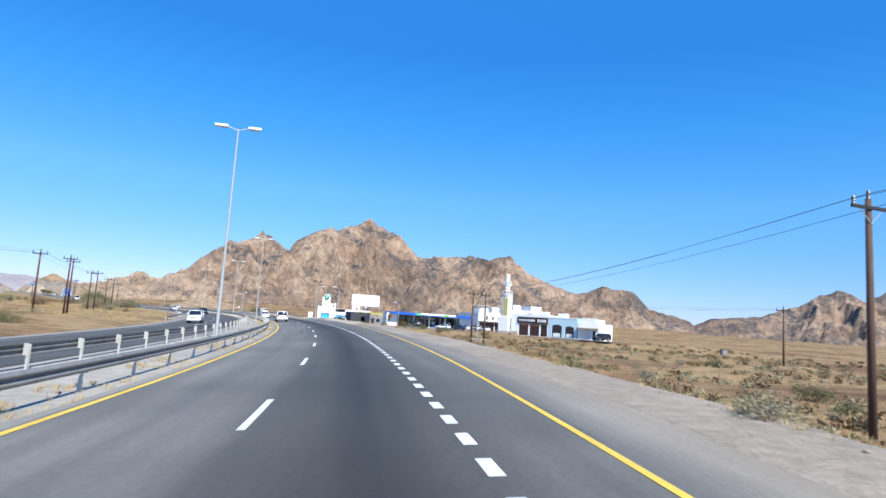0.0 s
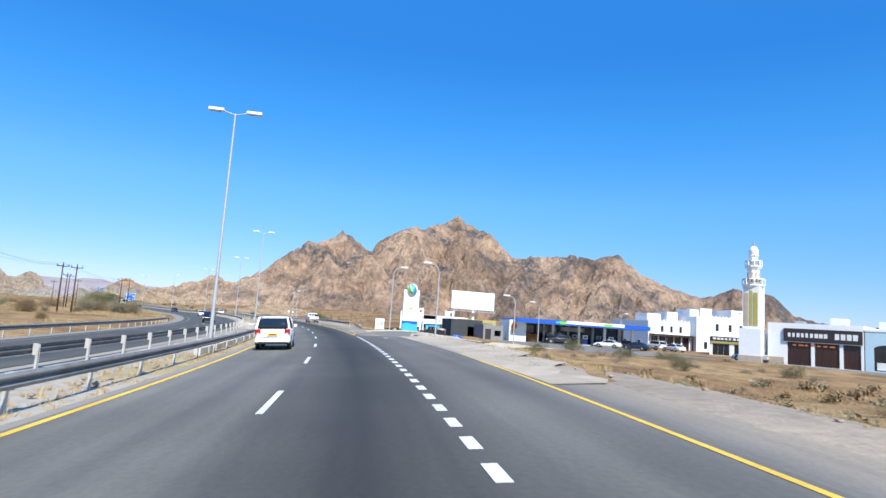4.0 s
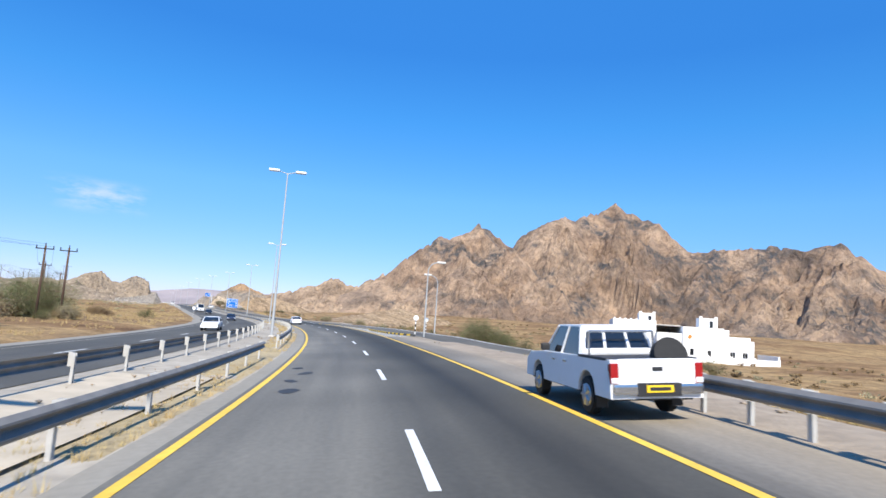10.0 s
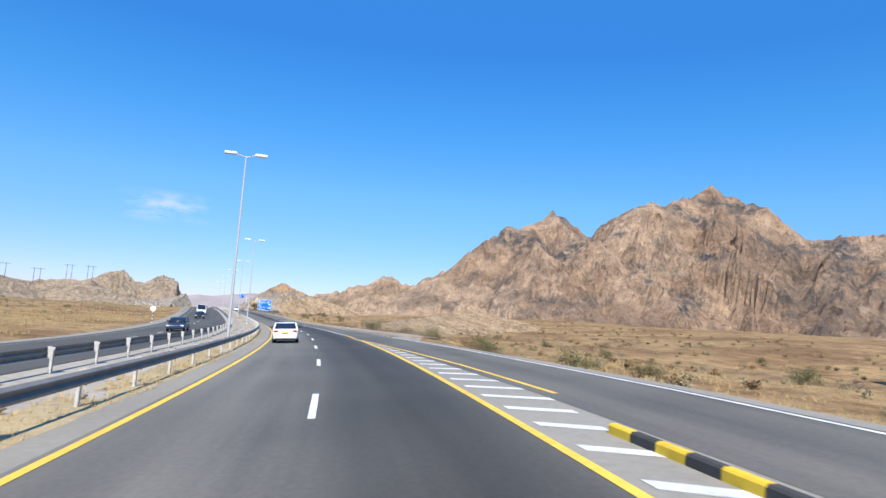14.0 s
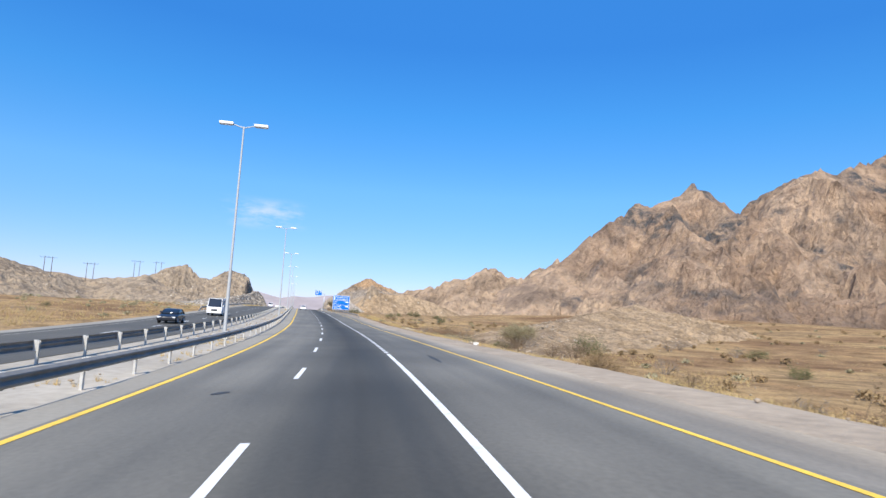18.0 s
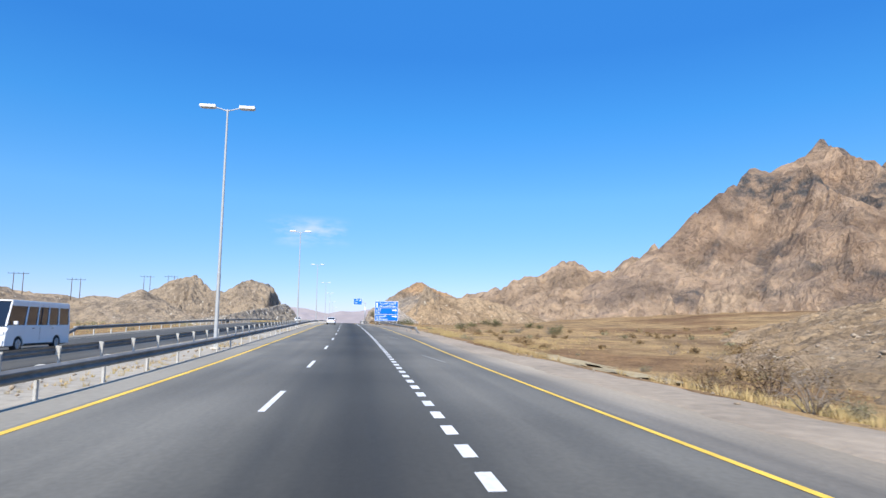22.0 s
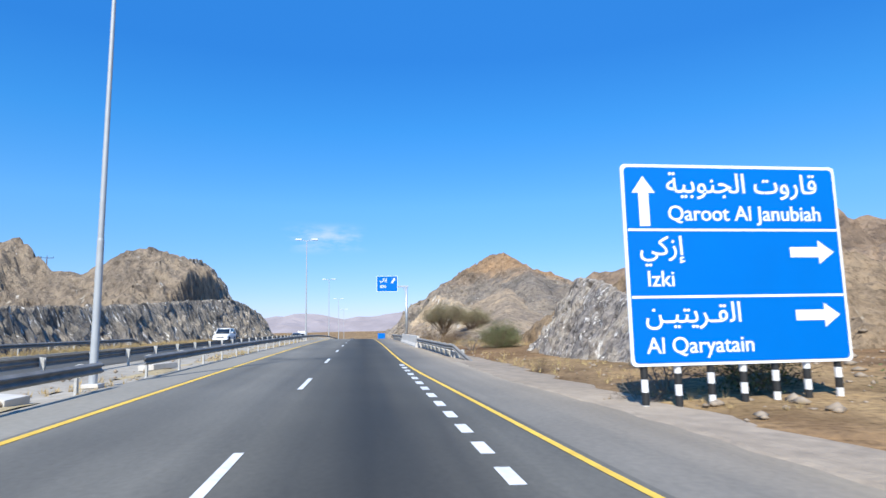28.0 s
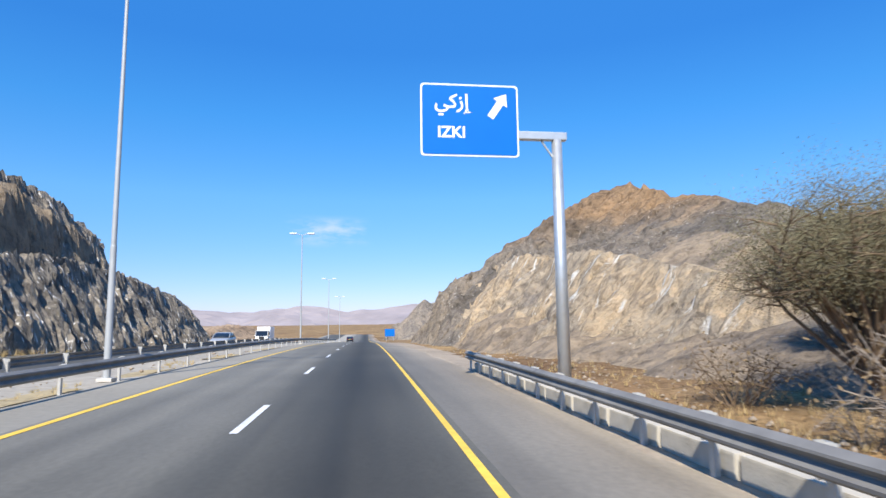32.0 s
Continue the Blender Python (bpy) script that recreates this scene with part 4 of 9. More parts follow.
def straw_patch(label, s0, s1, d0, d1, thr, lift=0.05, level=None):
    """Low dry grass matted over the ground in ragged patches."""
    q, w = np.meshgrid(np.arange(s0, s1, 0.9), np.arange(d0, d1, 0.45), indexing="ij")
    pt = at(q, w) if level is None else at(q, level(q) + w)
    z = terrain(pt[..., 0], pt[..., 1]) + lift if level is None else pt[..., 2] + lift
    n_ = fbm(pt[..., 0] / 6.0, pt[..., 1] / 6.0, 5, 0.6)
    rim = 0.25 if level is None else 0.12
    hold = smooth(n_, thr, thr + 0.07) * smooth(w, d0, d0 + (2.5 if level is None else 0.5)) * smooth(-w, -d1, -d1 + (2.5 if level is None else 0.3)) * smooth(q, s0, s0 + 6) * smooth(-q, -s1, -s1 + 6)
    z = z - rim * (1 - hold) + 0.05 * (fbm(pt[..., 0] / 0.8, pt[..., 1] / 0.8, 2) - 0.5) * hold
    v = np.stack([pt[..., 0], pt[..., 1], z], -1).reshape(-1, 3)
    m = n_.ravel() > thr
    f = [k[::-1] for k in grid_faces(*q.shape) if m[k[0]] and m[k[2]]]
    e = mesh_object("straw_ground", v, f, M_STRAW_GROUND, smooth_shade=True)
    return tagged(e, label, "ground", kind="structure")


M_STRAW_GROUND = mat("matted_straw", (0.36, 0.285, 0.16), 0.4, 5.0, 0.35, 0.95, bump=0.9, bump_scale=16, second=(0.46, 0.355, 0.19))
straw_patch("dry yellow grass growing under the median guard rail", 90, 330, -1.3, 1.0, 0.36, -0.035, near_rail)
straw_patch("dry yellow grass growing under the median guard rail", 470, 660, -1.5, 0.2, 0.47, -0.035, near_rail)
straw_patch("patches of dry yellow grass beside the road", 300, 352, 12.4, 22, 0.44, 0.16)
straw_patch("patches of dry yellow grass beside the road", 395, 440, 12.8, 20, 0.46, 0.16)

# ---------------------------------------------------------------- shape helpers for things
def box(bm, x0, x1, y0, y1, z0, z1, bevel=0.0):
    r = bmesh.ops.create_cube(bm, size=1.0, matrix=Matrix.Translation(((x0 + x1) / 2, (y0 + y1) / 2, (z0 + z1) / 2)) @ Matrix.Diagonal((x1 - x0, y1 - y0, z1 - z0, 1)))
    if bevel:
        es = list({e for v in r["verts"] for e in v.link_edges})
        bmesh.ops.bevel(bm, geom=es, offset=bevel, segments=2, affect="EDGES", profile=0.7)
    return bm


def boxes(*args, bevel=0.0):
    bm = bmesh.new()
    for a in args:
        box(bm, *a, bevel=bevel)
    return bm


def tube(bm, a, b, ra, rb, n=10, caps=True):
    a, b = Vector(a), Vector(b)
    z = (b - a)
    m = Matrix.Translation((a + b) / 2) @ z.to_track_quat("Z", "Y").to_matrix().to_4x4()
    bmesh.ops.create_cone(bm, cap_ends=caps, segments=n, radius1=ra, radius2=rb, depth=z.length, matrix=m)
    return bm


def tubes(*args, n=10):
    bm = bmesh.new()
    for a in args:
        tube(bm, *a, n=n)
    return bm


def plate(pts, depth):
    """A flat outline in the x-z plane, given thickness towards +y."""
    bm = bmesh.new()
    vs = [bm.verts.new((x, 0, z)) for x, z in pts]
    f = bm.faces.new(vs)
    r = bmesh.ops.extrude_face_region(bm, geom=[f])
    bmesh.ops.translate(bm, vec=(0, depth, 0), verts=[v for v in r["geom"] if isinstance(v, bmesh.types.BMVert)])
    bmesh.ops.recalc_face_normals(bm, faces=bm.faces)
    return bm


def shade(ob):
    for p in ob.data.polygons:
        p.use_smooth = True
    return ob


def heading_deg(s):
    return math.degrees(float(np.interp(s, AXIS_S, AXIS_H)))


def ground_at(s, d, h=0.0):
    p = at(s, d)
    return (float(p[0]), float(p[1]), float(terrain(np.array([p[0]]), np.array([p[1]]))[0]) + h)


M_WHITE = mat("white_render", (0.80, 0.79, 0.76), 0.06, 2.0, 0.3, 0.9)
M_WHITE_PAINT = mat("white_car_paint", (0.80, 0.80, 0.80), 0.02, 2.0, 0.5, 0.25, spec=0.6)
M_BLACK_PAINT = mat("black_car_paint", (0.015, 0.016, 0.02), 0.1, 2.0, 0.5, 0.2, spec=0.6)
M_SILVER_PAINT = mat("silver_car_paint", (0.45, 0.46, 0.47), 0.05, 2.0, 0.5, 0.3, 0.4)
M_BLUE_PAINT = mat("dark_blue_car_paint", (0.02, 0.03, 0.06), 0.05, 2.0, 0.5, 0.25)
M_GLASS = mat("dark_tinted_glass", (0.012, 0.016, 0.022), 0.05, 1.0, 0.5, 0.06, spec=0.8)
M_TYRE = mat("tyre_rubber", (0.018, 0.018, 0.018), 0.2, 8.0, 1.0, 0.85)
M_RIM = mat("alloy_rim", (0.45, 0.46, 0.47), 0.1, 8.0, 1.0, 0.35, 0.8)
M_BLACK = mat("black_plastic", (0.02, 0.02, 0.022), 0.15, 6.0, 1.0, 0.6)
M_CHROME = mat("bumper_chrome", (0.5, 0.5, 0.5), 0.05, 5.0, 1.0, 0.2, 0.9)
M_RED_LENS = mat("red_lamp_lens", (0.30, 0.012, 0.012), 0.1, 6.0, 1.0, 0.2)
M_CLEAR_LENS = mat("clear_lamp_lens", (0.62, 0.63, 0.64), 0.1, 6.0, 1.0, 0.15)
M_PLATE = mat("yellow_plate", (0.75, 0.50, 0.02), 0.05, 6.0, 1.0, 0.5)
M_SIGN_BLUE = mat("blue_sign_sheet", (0.0, 0.135, 0.50), 0.05, 1.0, 0.3, 0.65, spec=0.2)
M_SIGN_WHITE = mat("white_sign_sheet", (0.82, 0.83, 0.84), 0.03, 1.0, 0.3, 0.5)
M_BLACK_BAND = mat("black_post_paint", (0.02, 0.02, 0.02), 0.2, 5.0, 1.0, 0.7)
M_WHITE_BAND = mat("white_post_paint", (0.72, 0.71, 0.68), 0.12, 5.0, 1.0, 0.7)
M_WOOD = mat("creosoted_pole_wood", (0.085, 0.05, 0.032), 0.3, 6.0, 0.5, 0.85, stretch=(1, 1, 0.12), bump=0.4, bump_scale=18)
M_INSUL = mat("dark_insulator", (0.03, 0.025, 0.025), 0.1, 6.0, 1.0, 0.35)
M_WIRE = mat("overhead_wire", (0.05, 0.05, 0.055), 0.1, 6.0, 1.0, 0.6)
M_LAMP = mat("luminaire_shell", (0.70, 0.70, 0.68), 0.06, 4.0, 1.0, 0.5)
M_LENS = mat("luminaire_glass", (0.55, 0.56, 0.56), 0.08, 4.0, 1.0, 0.2)
M_LAMP_POLE = mat("lamp_pole_zinc", (0.40, 0.415, 0.42), 0.12, 3.0, 0.3, 0.6, 0.2)
M_KERB_Y = mat("yellow_kerb_paint", (0.72, 0.47, 0.03), 0.15, 5.0, 1.0, 0.8)
M_KERB_B = mat("black_kerb_paint", (0.05, 0.047, 0.042), 0.25, 5.0, 1.0, 0.85)
M_KERB = mat("kerb_concrete", (0.46, 0.42, 0.35), 0.2, 4.0, 0.8, 0.92, bump=0.3, bump_scale=25)
M_FASCIA_BLUE = mat("fascia_blue", (0.015, 0.09, 0.42), 0.05, 1.0, 0.3, 0.4)
M_LIGHT_BLUE = mat("sky_blue_panel", (0.06, 0.42, 0.66), 0.05, 1.0, 0.3, 0.4)
M_GREEN = mat("green_panel", (0.16, 0.55, 0.03), 0.05, 1.0, 0.3, 0.4)
M_PALE_BLUE = mat("pale_blue_render", (0.45, 0.60, 0.66), 0.06, 2.0, 0.3, 0.9)
M_DARK_SIGN = mat("dark_brown_signboard", (0.035, 0.024, 0.022), 0.1, 2.0, 0.3, 0.5)
M_BROWN_GLASS = mat("brown_shop_glass", (0.045, 0.022, 0.02), 0.1, 1.0, 0.3, 0.12)
M_DARK_IN = mat("dark_interior", (0.03, 0.03, 0.032), 0.2, 1.0, 0.3, 0.8)
M_GREY_BLOCK = mat("grey_blockwork", (0.22, 0.21, 0.20), 0.15, 2.0, 0.4, 0.95, bump=0.4, bump_scale=12)
M_DARK_BLOCK = mat("dark_block_wall", (0.075, 0.062, 0.052), 0.25, 2.0, 0.4, 0.95, bump=0.5, bump_scale=10)
M_ORANGE = mat("orange_sign", (0.75, 0.22, 0.04), 0.1, 2.0, 0.5, 0.5)
M_GOLD = mat("gold_panel", (0.42, 0.36, 0.10), 0.12, 3.0, 0.5, 0.6)
M_TAN = mat("tan_stone_band", (0.45, 0.36, 0.26), 0.12, 3.0, 0.5, 0.8)
M_DUST = mat("dusty_apron", (0.39, 0.325, 0.235), 0.28, 1.1, 0.16, 0.95, bump=0.5, bump_scale=9)
M_STRAW = mat("dry_straw_grass", (0.44, 0.32, 0.15), 0.3, 1.5, 0.12, 0.9, second=(0.40, 0.33, 0.13))
M_TWIG = mat("dry_twigs", (0.17, 0.115, 0.07), 0.3, 3.0, 0.5, 0.9)
M_TWIG_GREY = mat("grey_twigs", (0.22, 0.18, 0.14), 0.3, 3.0, 0.5, 0.9)
M_LEAF_OLIVE = mat("olive_leaves", (0.085, 0.095, 0.03), 0.35, 2.0, 0.5, 0.8, island=0.2)
M_LEAF_BROWN = mat("brown_dry_leaves", (0.20, 0.135, 0.065), 0.35, 2.0, 0.5, 0.9, island=0.2)
M_LEAF_PALE = mat("pale_scrub_leaves", (0.27, 0.24, 0.14), 0.3, 2.0, 0.5, 0.9, island=0.2)
M_LEAF_THORN = mat("grey_green_thorn_leaves", (0.12, 0.13, 0.052), 0.35, 2.0, 0.5, 0.85, island=0.25)
M_LEAF_DUSTY = mat("dusty_brown_leaves", (0.24, 0.21, 0.115), 0.35, 2.0, 0.5, 0.9, island=0.2)
M_STONE = mat("loose_stone", (0.30, 0.24, 0.175), 0.3, 3.0, 0.5, 0.95)


# ---------------------------------------------------------------- guard rails
W_BEAM = [(0.0, 0.445), (0.085, 0.495), (0.09, 0.53), (0.015, 0.60), (0.015, 0.615), (0.09, 0.68), (0.085, 0.71), (0.0, 0.775)]
W_BACK = [(o - 0.012, h) for o, h in W_BEAM[::-1]]


def channel_mesh():
    bm = boxes((-0.055, 0.055, -0.006, 0.006, -0.35, 0.77), (-0.055, -0.043, 0.0, 0.07, -0.35, 0.77), (0.043, 0.055, 0.0, 0.07, -0.35, 0.77))
    me = bpy.data.meshes.new("post")
    bm.to_mesh(me)
    bm.free()
    me.materials.append(M_RAIL_POST)
    bm = boxes((-0.06, 0.06, -0.005, 0.005, 0.42, 0.79), (-0.06, -0.048, -0.10, 0.0, 0.42, 0.79), (0.048, 0.06, -0.10, 0.0, 0.42, 0.79))
    sp = bpy.data.meshes.new("spacer")
    bm.to_mesh(sp)
    bm.free()
    sp.materials.append(M_RAIL_POST)
    return me, sp


POST_MESH, SPACER_MESH = channel_mesh()


def guard_rail(label, s0, s1, line, face, gap=4.0, drop=(0, 0), material=None):
    """A W-beam rail along the road; face is +1 where the beam looks to the right. drop: metres over which each end slopes down."""
    base = at(s0, float(line(s0)))
    rail = thing("guard_rail", label, "guard rail", "roadside guard rails", loc=base)
    s = np.arange(s0, s1 + 0.01, 1.0)
    low = np.ones(len(s))
    if drop[0]:
        low = np.minimum(low, np.clip((s - s0) / drop[0], 0, 1))
    if drop[1]:
        low = np.minimum(low, np.clip((s1 - s) / drop[1], 0, 1))
    prof = W_BEAM + W_BACK
    v = np.stack([at(s, line(s) + face * (o + 0.11), np.full(len(s), 1.0) * (h - 0.62) + 0.62 * low * 1.0 - (1 - low) * 0.45) for o, h in prof], 1) - base
    n, m = v.shape[:2]
    faces = []
    for i in range(n - 1):
        for j in range(m):
            k = (j + 1) % m
            faces.append((i * m + j, i * m + k, (i + 1) * m + k, (i + 1) * m + j))
    faces.append(tuple(range(m)))
    faces.append(tuple(range((n - 1) * m, n * m))[::-1])
    if face < 0:
        faces = [f[::-1] for f in faces]
    mesh_object("beam", v.reshape(-1, 3), faces, material or M_RAIL, rail)
    for q in np.arange(s0 + 0.8, s1 - 0.5, gap):
        k = min((q - s0) / drop[0] if drop[0] else 1, (s1 - q) / drop[1] if drop[1] else 1, 1)
        if k < 0.5:
            continue
        p = at(q, float(line(q)))
        jit = random.uniform(-2.5, 2.5)
        for nm, me in (("post", POST_MESH), ("spacer", SPACER_MESH)):
            o = new(nm, me)
            o.parent = rail
            o.matrix_basis = pose(*(p - base - np.array([0, 0, 0.9 * (1 - k)])), 0, jit * 0.4, heading_deg(q) + (90 if face < 0 else -90) + 180)
    return rail


guard_rail("weathered steel guard rail along the median edge", -60, 9, near_rail, 1)
guard_rail("weathered steel guard rail along the median edge", 12, 209.6, near_rail, 1)
guard_rail("weathered steel guard rail with a bare end post", 217.5, 540, near_rail, 1)
guard_rail("weathered steel guard rail along the median edge", 543, 760, near_rail, 1)
guard_rail("steel guard rail facing the opposite carriageway", -60, 330, far_rail, -1)
guard_rail("steel guard rail facing the opposite carriageway", 331, 760, far_rail, -1)
guard_rail("guard rail ending at a bare post", 162.4, 200.4, lambda s: steps(s, (162.4, 6.5), (167, 6.05)), -1, gap=1.48)
guard_rail("broken guard rail piece sunk at one end", 156.6, 160.6, lambda s: 8.0 - (s - 156.6) * 0.3, -1, drop=(3.9, 0), gap=1.6)
guard_rail("guard rail with a ramped-down end beside dry scrub", 458, 527.6, lambda s: steps(s, (458, 10.6), (470, 9.7), (505, 9.3), (527.6, 8.7)), -1, drop=(5, 0))
guard_rail("guard rail leading to a concrete barrier", 551, 572, lambda s: steps(s, (551, 7.9), (556, 6.9), (572, 6.55)), -1, drop=(4, 0), gap=2.0)
guard_rail("guard rail beyond the concrete barrier", 592.5, 616, lambda s: np.full(np.shape(s), 6.6), -1, gap=2.0)
guard_rail("guard rail on the far side of the opposite carriageway", 104, 190.6, lambda s: far_rail(s) - 12.0, 1, drop=(0, 1.6))
guard_rail("guard rail on the far side of the opposite carriageway", 432, 590, lambda s: far_rail(s) - 11.6, 1, drop=(5, 5))


def concrete_barrier(s0, s1, d):
    base = at(s0, d)
    b = thing("concrete_barrier", "pale concrete road barrier with worn base", "barrier", loc=base)
    prof = [(-0.30, -0.25), (-0.30, 0.10), (-0.16, 0.32), (-0.09, 0.92), (-0.07, 0.95), (0.07, 0.95), (0.09, 0.92), (0.16, 0.32), (0.30, 0.10), (0.30, -0.25)]
    q = s0
    while q < s1 - 0.1:
        e = min(q + 3.3, s1)
        s = np.array([q + 0.02, e - 0.02])
        v = np.stack([at(s, d + o, np.full(2, h)) for o, h in prof], 1) - base
        m = len(prof)
        f = [(j, (j + 1) % m, m + (j + 1) % m, m + j) for j in range(m)] + [tuple(range(m))[::-1], tuple(range(m, 2 * m))]
        mesh_object("barrier_block", v.reshape(-1, 3), [x[::-1] for x in f], M_CONCRETE, b)
        q = e
    return b


concrete_barrier(572.3, 592.3, 6.55)


def low_blocks(s0, s1, line):
    """A row of low concrete blocks standing behind the posts of a rail."""
    base = at(s0, float(line(s0)))
    b = thing("concrete_kerb", "row of low pale concrete blocks under the guard rail", "kerb", "low concrete blocks", loc=base)
    q = s0
    while q < s1 - 0.5:
        p = at(q + 1.0, float(line(q + 1.0)), 0.0)
        o = part("barrier_block", boxes((-0.16, 0.16, -0.96, 0.96, -0.3, 0.31), bevel=0.03), M_KERB, b)
        o.matrix_basis = pose(*(p - base), 0, random.uniform(-2, 2), heading_deg(q) + random.uniform(-1, 1))
        q += 2.0


low_blocks(106, 152, lambda s: near_rail(s) - 0.3)
low_blocks(555, 571, lambda s: steps(s, (551, 8.2), (556, 7.2), (572, 6.85)))
low_blocks(593, 615, lambda s: np.full(np.shape(s), 6.9))


# ---------------------------------------------------------------- street lamps
def luminaire(parent, x, z, sgn, size=1.0):
    bm = bmesh.new()
    box(bm, min(x, x + sgn * 0.85 * size), max(x, x + sgn * 0.85 * size), -0.16 * size, 0.16 * size, z - 0.02, z + 0.15 * size, bevel=0.06 * size)
    h = part("head", bm, M_LAMP, parent)
    part("lens", boxes((min(x + sgn * 0.12, x + sgn * 0.78 * size), max(x + sgn * 0.12, x + sgn * 0.78 * size), -0.12 * size, 0.12 * size, z - 0.05, z - 0.021), bevel=0.01), M_LENS, h, "frosted glass lens")


def median_lamp(s, d, height=14.9):
    lamp = thing("street_lamp", "tall galvanised double-arm street lamp in the median", "street lamp", "median street lamps", loc=tuple(at(s, d, -0.05)), rz=heading_deg(s))
    part("base_plate", boxes((-0.25, 0.25, -0.25, 0.25, 0, 0.12), bevel=0.02), M_CONCRETE, lamp)
    bm = tube(bmesh.new(), (0, 0, 0.1), (0, 0, 4.6), 0.125, 0.105, n=14, caps=False)
    tube(bm, (0, 0, 4.6), (0, 0, 4.66), 0.105, 0.092, n=14, caps=False)
    tube(bm, (0, 0, 4.66), (0, 0, height), 0.092, 0.055, n=14, caps=False)
    shade(part("pole", bm, M_LAMP_POLE, lamp))
    part("arm", tubes(((0, 0, height - 0.1), (-0.75, 0, height + 0.12), 0.04, 0.035), n=8), M_LAMP_POLE, lamp)
    part("arm", tubes(((0, 0, height - 0.1), (0.75, 0, height + 0.12), 0.04, 0.035), n=8), M_LAMP_POLE, lamp)
    luminaire(lamp, -0.7, height + 0.08, -1, 1.15)
    luminaire(lamp, 0.7, height + 0.08, 1, 1.15)
    return lamp


LAMP_AT = (-16, 46, 115.5, 178, 236, 298.5, 361, 420.5, 479, 540.5, 612, 674, 736, 798)
first = median_lamp(LAMP_AT[2], -6.45)
for q in LAMP_AT:
    if q != LAMP_AT[2]:
        dd = -6.45
        lamp = copy_thing(first, pose(*at(q, dd if q != 46 else -7.0, -0.05), 0, 0, heading_deg(q)))
        if q == 46:
            lamp.scale = (1, 1, 1.04)


def side_lamp(s, d, sgn, height=7.4):
    lamp = thing("street_lamp", "slim single-arm street lamp on the verge", "street lamp", "verge street lamps", loc=ground_at(s, d, -0.05), rz=heading_deg(s))
    part("base_plate", boxes((-0.22, 0.22, -0.22, 0.22, 0, 0.22), bevel=0.02), M_CONCRETE, lamp)
    shade(part("pole", tube(bmesh.new(), (0, 0, 0.2), (0, 0, height - 0.9), 0.085, 0.06, n=12, caps=False), M_LAMP_POLE, lamp))
    pts = [(sgn * 1.0 * (1 - math.cos(a)), 0, height - 0.9 + 0.95 * math.sin(a)) for a in np.linspace(0, 1.45, 7)]
    shade(part("arm", tubes(*[(a, b, 0.055, 0.05) for a, b in zip(pts[:-1], pts[1:])], n=8), M_LAMP_POLE, lamp))
    luminaire(lamp, pts[-1][0] - sgn * 0.05, pts[-1][2] - 0.03, sgn, 1.0)
    return lamp


for q in ((134, 11.6, -1, 7.6), (145.6, 8.9, 1, 7.6), (149, 25.7, -1, 6.6), (163, 36, -1, 6.8), (178, 62, 1, 6.8), (237.5, 7.6, 1, 7.6), (249.3, 11.4, -1, 7.0)):
    side_lamp(*q)


# ---------------------------------------------------------------- signs and markers
def text_part(body, size, x, z, y, parent, material, name="lettering", align="LEFT", bold=0.0):
    cu = bpy.data.curves.new("lettering", "FONT")
    cu.body = body
    cu.size = size
    cu.align_x = align
    cu.extrude = 0.002
    cu.offset = bold
    tmp = new("lettering_curve", cu)
    bpy.context.view_layer.update()
    me = bpy.data.meshes.new_from_object(tmp.evaluated_get(bpy.context.evaluated_depsgraph_get()))
    bpy.data.objects.remove(tmp)
    bpy.data.curves.remove(cu)
    me.materials.clear()
    me.materials.append(material)
    ob = new(name, me)
    ob.parent = parent
    ob.matrix_basis = pose(x, y, z, 90, 0, 0)
    return ob


def arrow_shape(cx, cz, length, width, head, ang):
    pts = [(-length / 2, -width / 2), (length / 2 - head, -width / 2), (length / 2 - head, -width * 1.15), (length / 2, 0), (length / 2 - head, width * 1.15), (length / 2 - head, width / 2), (-length / 2, width / 2)]
    c, s = math.cos(ang), math.sin(ang)
    return [(cx + x * c - z * s, cz + x * s + z * c) for x, z in pts]


def board(w, h, r=0.12):
    pts = []
    for cx, cz, a0 in ((w - r, r, -90), (w - r, h - r, 0), (r, h - r, 90), (r, r, 180)):
        for k in range(5):
            a = radians(a0 + k * 22.5)
            pts.append((cx + r * math.cos(a), cz + r * math.sin(a)))
    return pts


def inset(pts, w, h, m):
    return [(m + x * (w - 2 * m) / w, m + z * (h - 2 * m) / h) for x, z in pts]


def striped_post(parent, x, y, z0, z1, r, bands, first_black=True):
    p = part("post", tubes(((x, y, z0), (x, y, z1), r, r), n=10), M_WHITE_BAND, parent)
    step = (z1 - z0) / bands
    for k in range(bands):
        if (k % 2 == 0) == first_black:
            part("band", tubes(((x, y, z0 + k * step), (x, y, z0 + (k + 1) * step), r + 0.003, r + 0.003), n=10), M_BLACK_BAND, p)


sg = at(534, 8.1)
zb = 3.83
direction_sign = thing("direction_sign", "large blue direction sign on black-and-white striped posts", "road sign", loc=(sg[0], sg[1], 0), rz=heading_deg(534))
W, H = 5.8, 4.93
bm = plate([(x, z + zb) for x, z in board(W, H)], 0.05)
panel = part("panel", bm, M_SIGN_WHITE, direction_sign, "white-bordered blue sign panel")
bm = plate([(x, z + zb) for x, z in inset(board(W, H), W, H, 0.075)], 0.012)
bmesh.ops.translate(bm, vec=(0, -0.013, 0), verts=bm.verts)
part("face", bm, M_SIGN_BLUE, panel)
for zz in (1.64, 3.28):
    part("divider", boxes((0.1, W - 0.1, -0.02, -0.014, zb + zz - 0.03, zb + zz + 0.03)), M_SIGN_WHITE, panel)
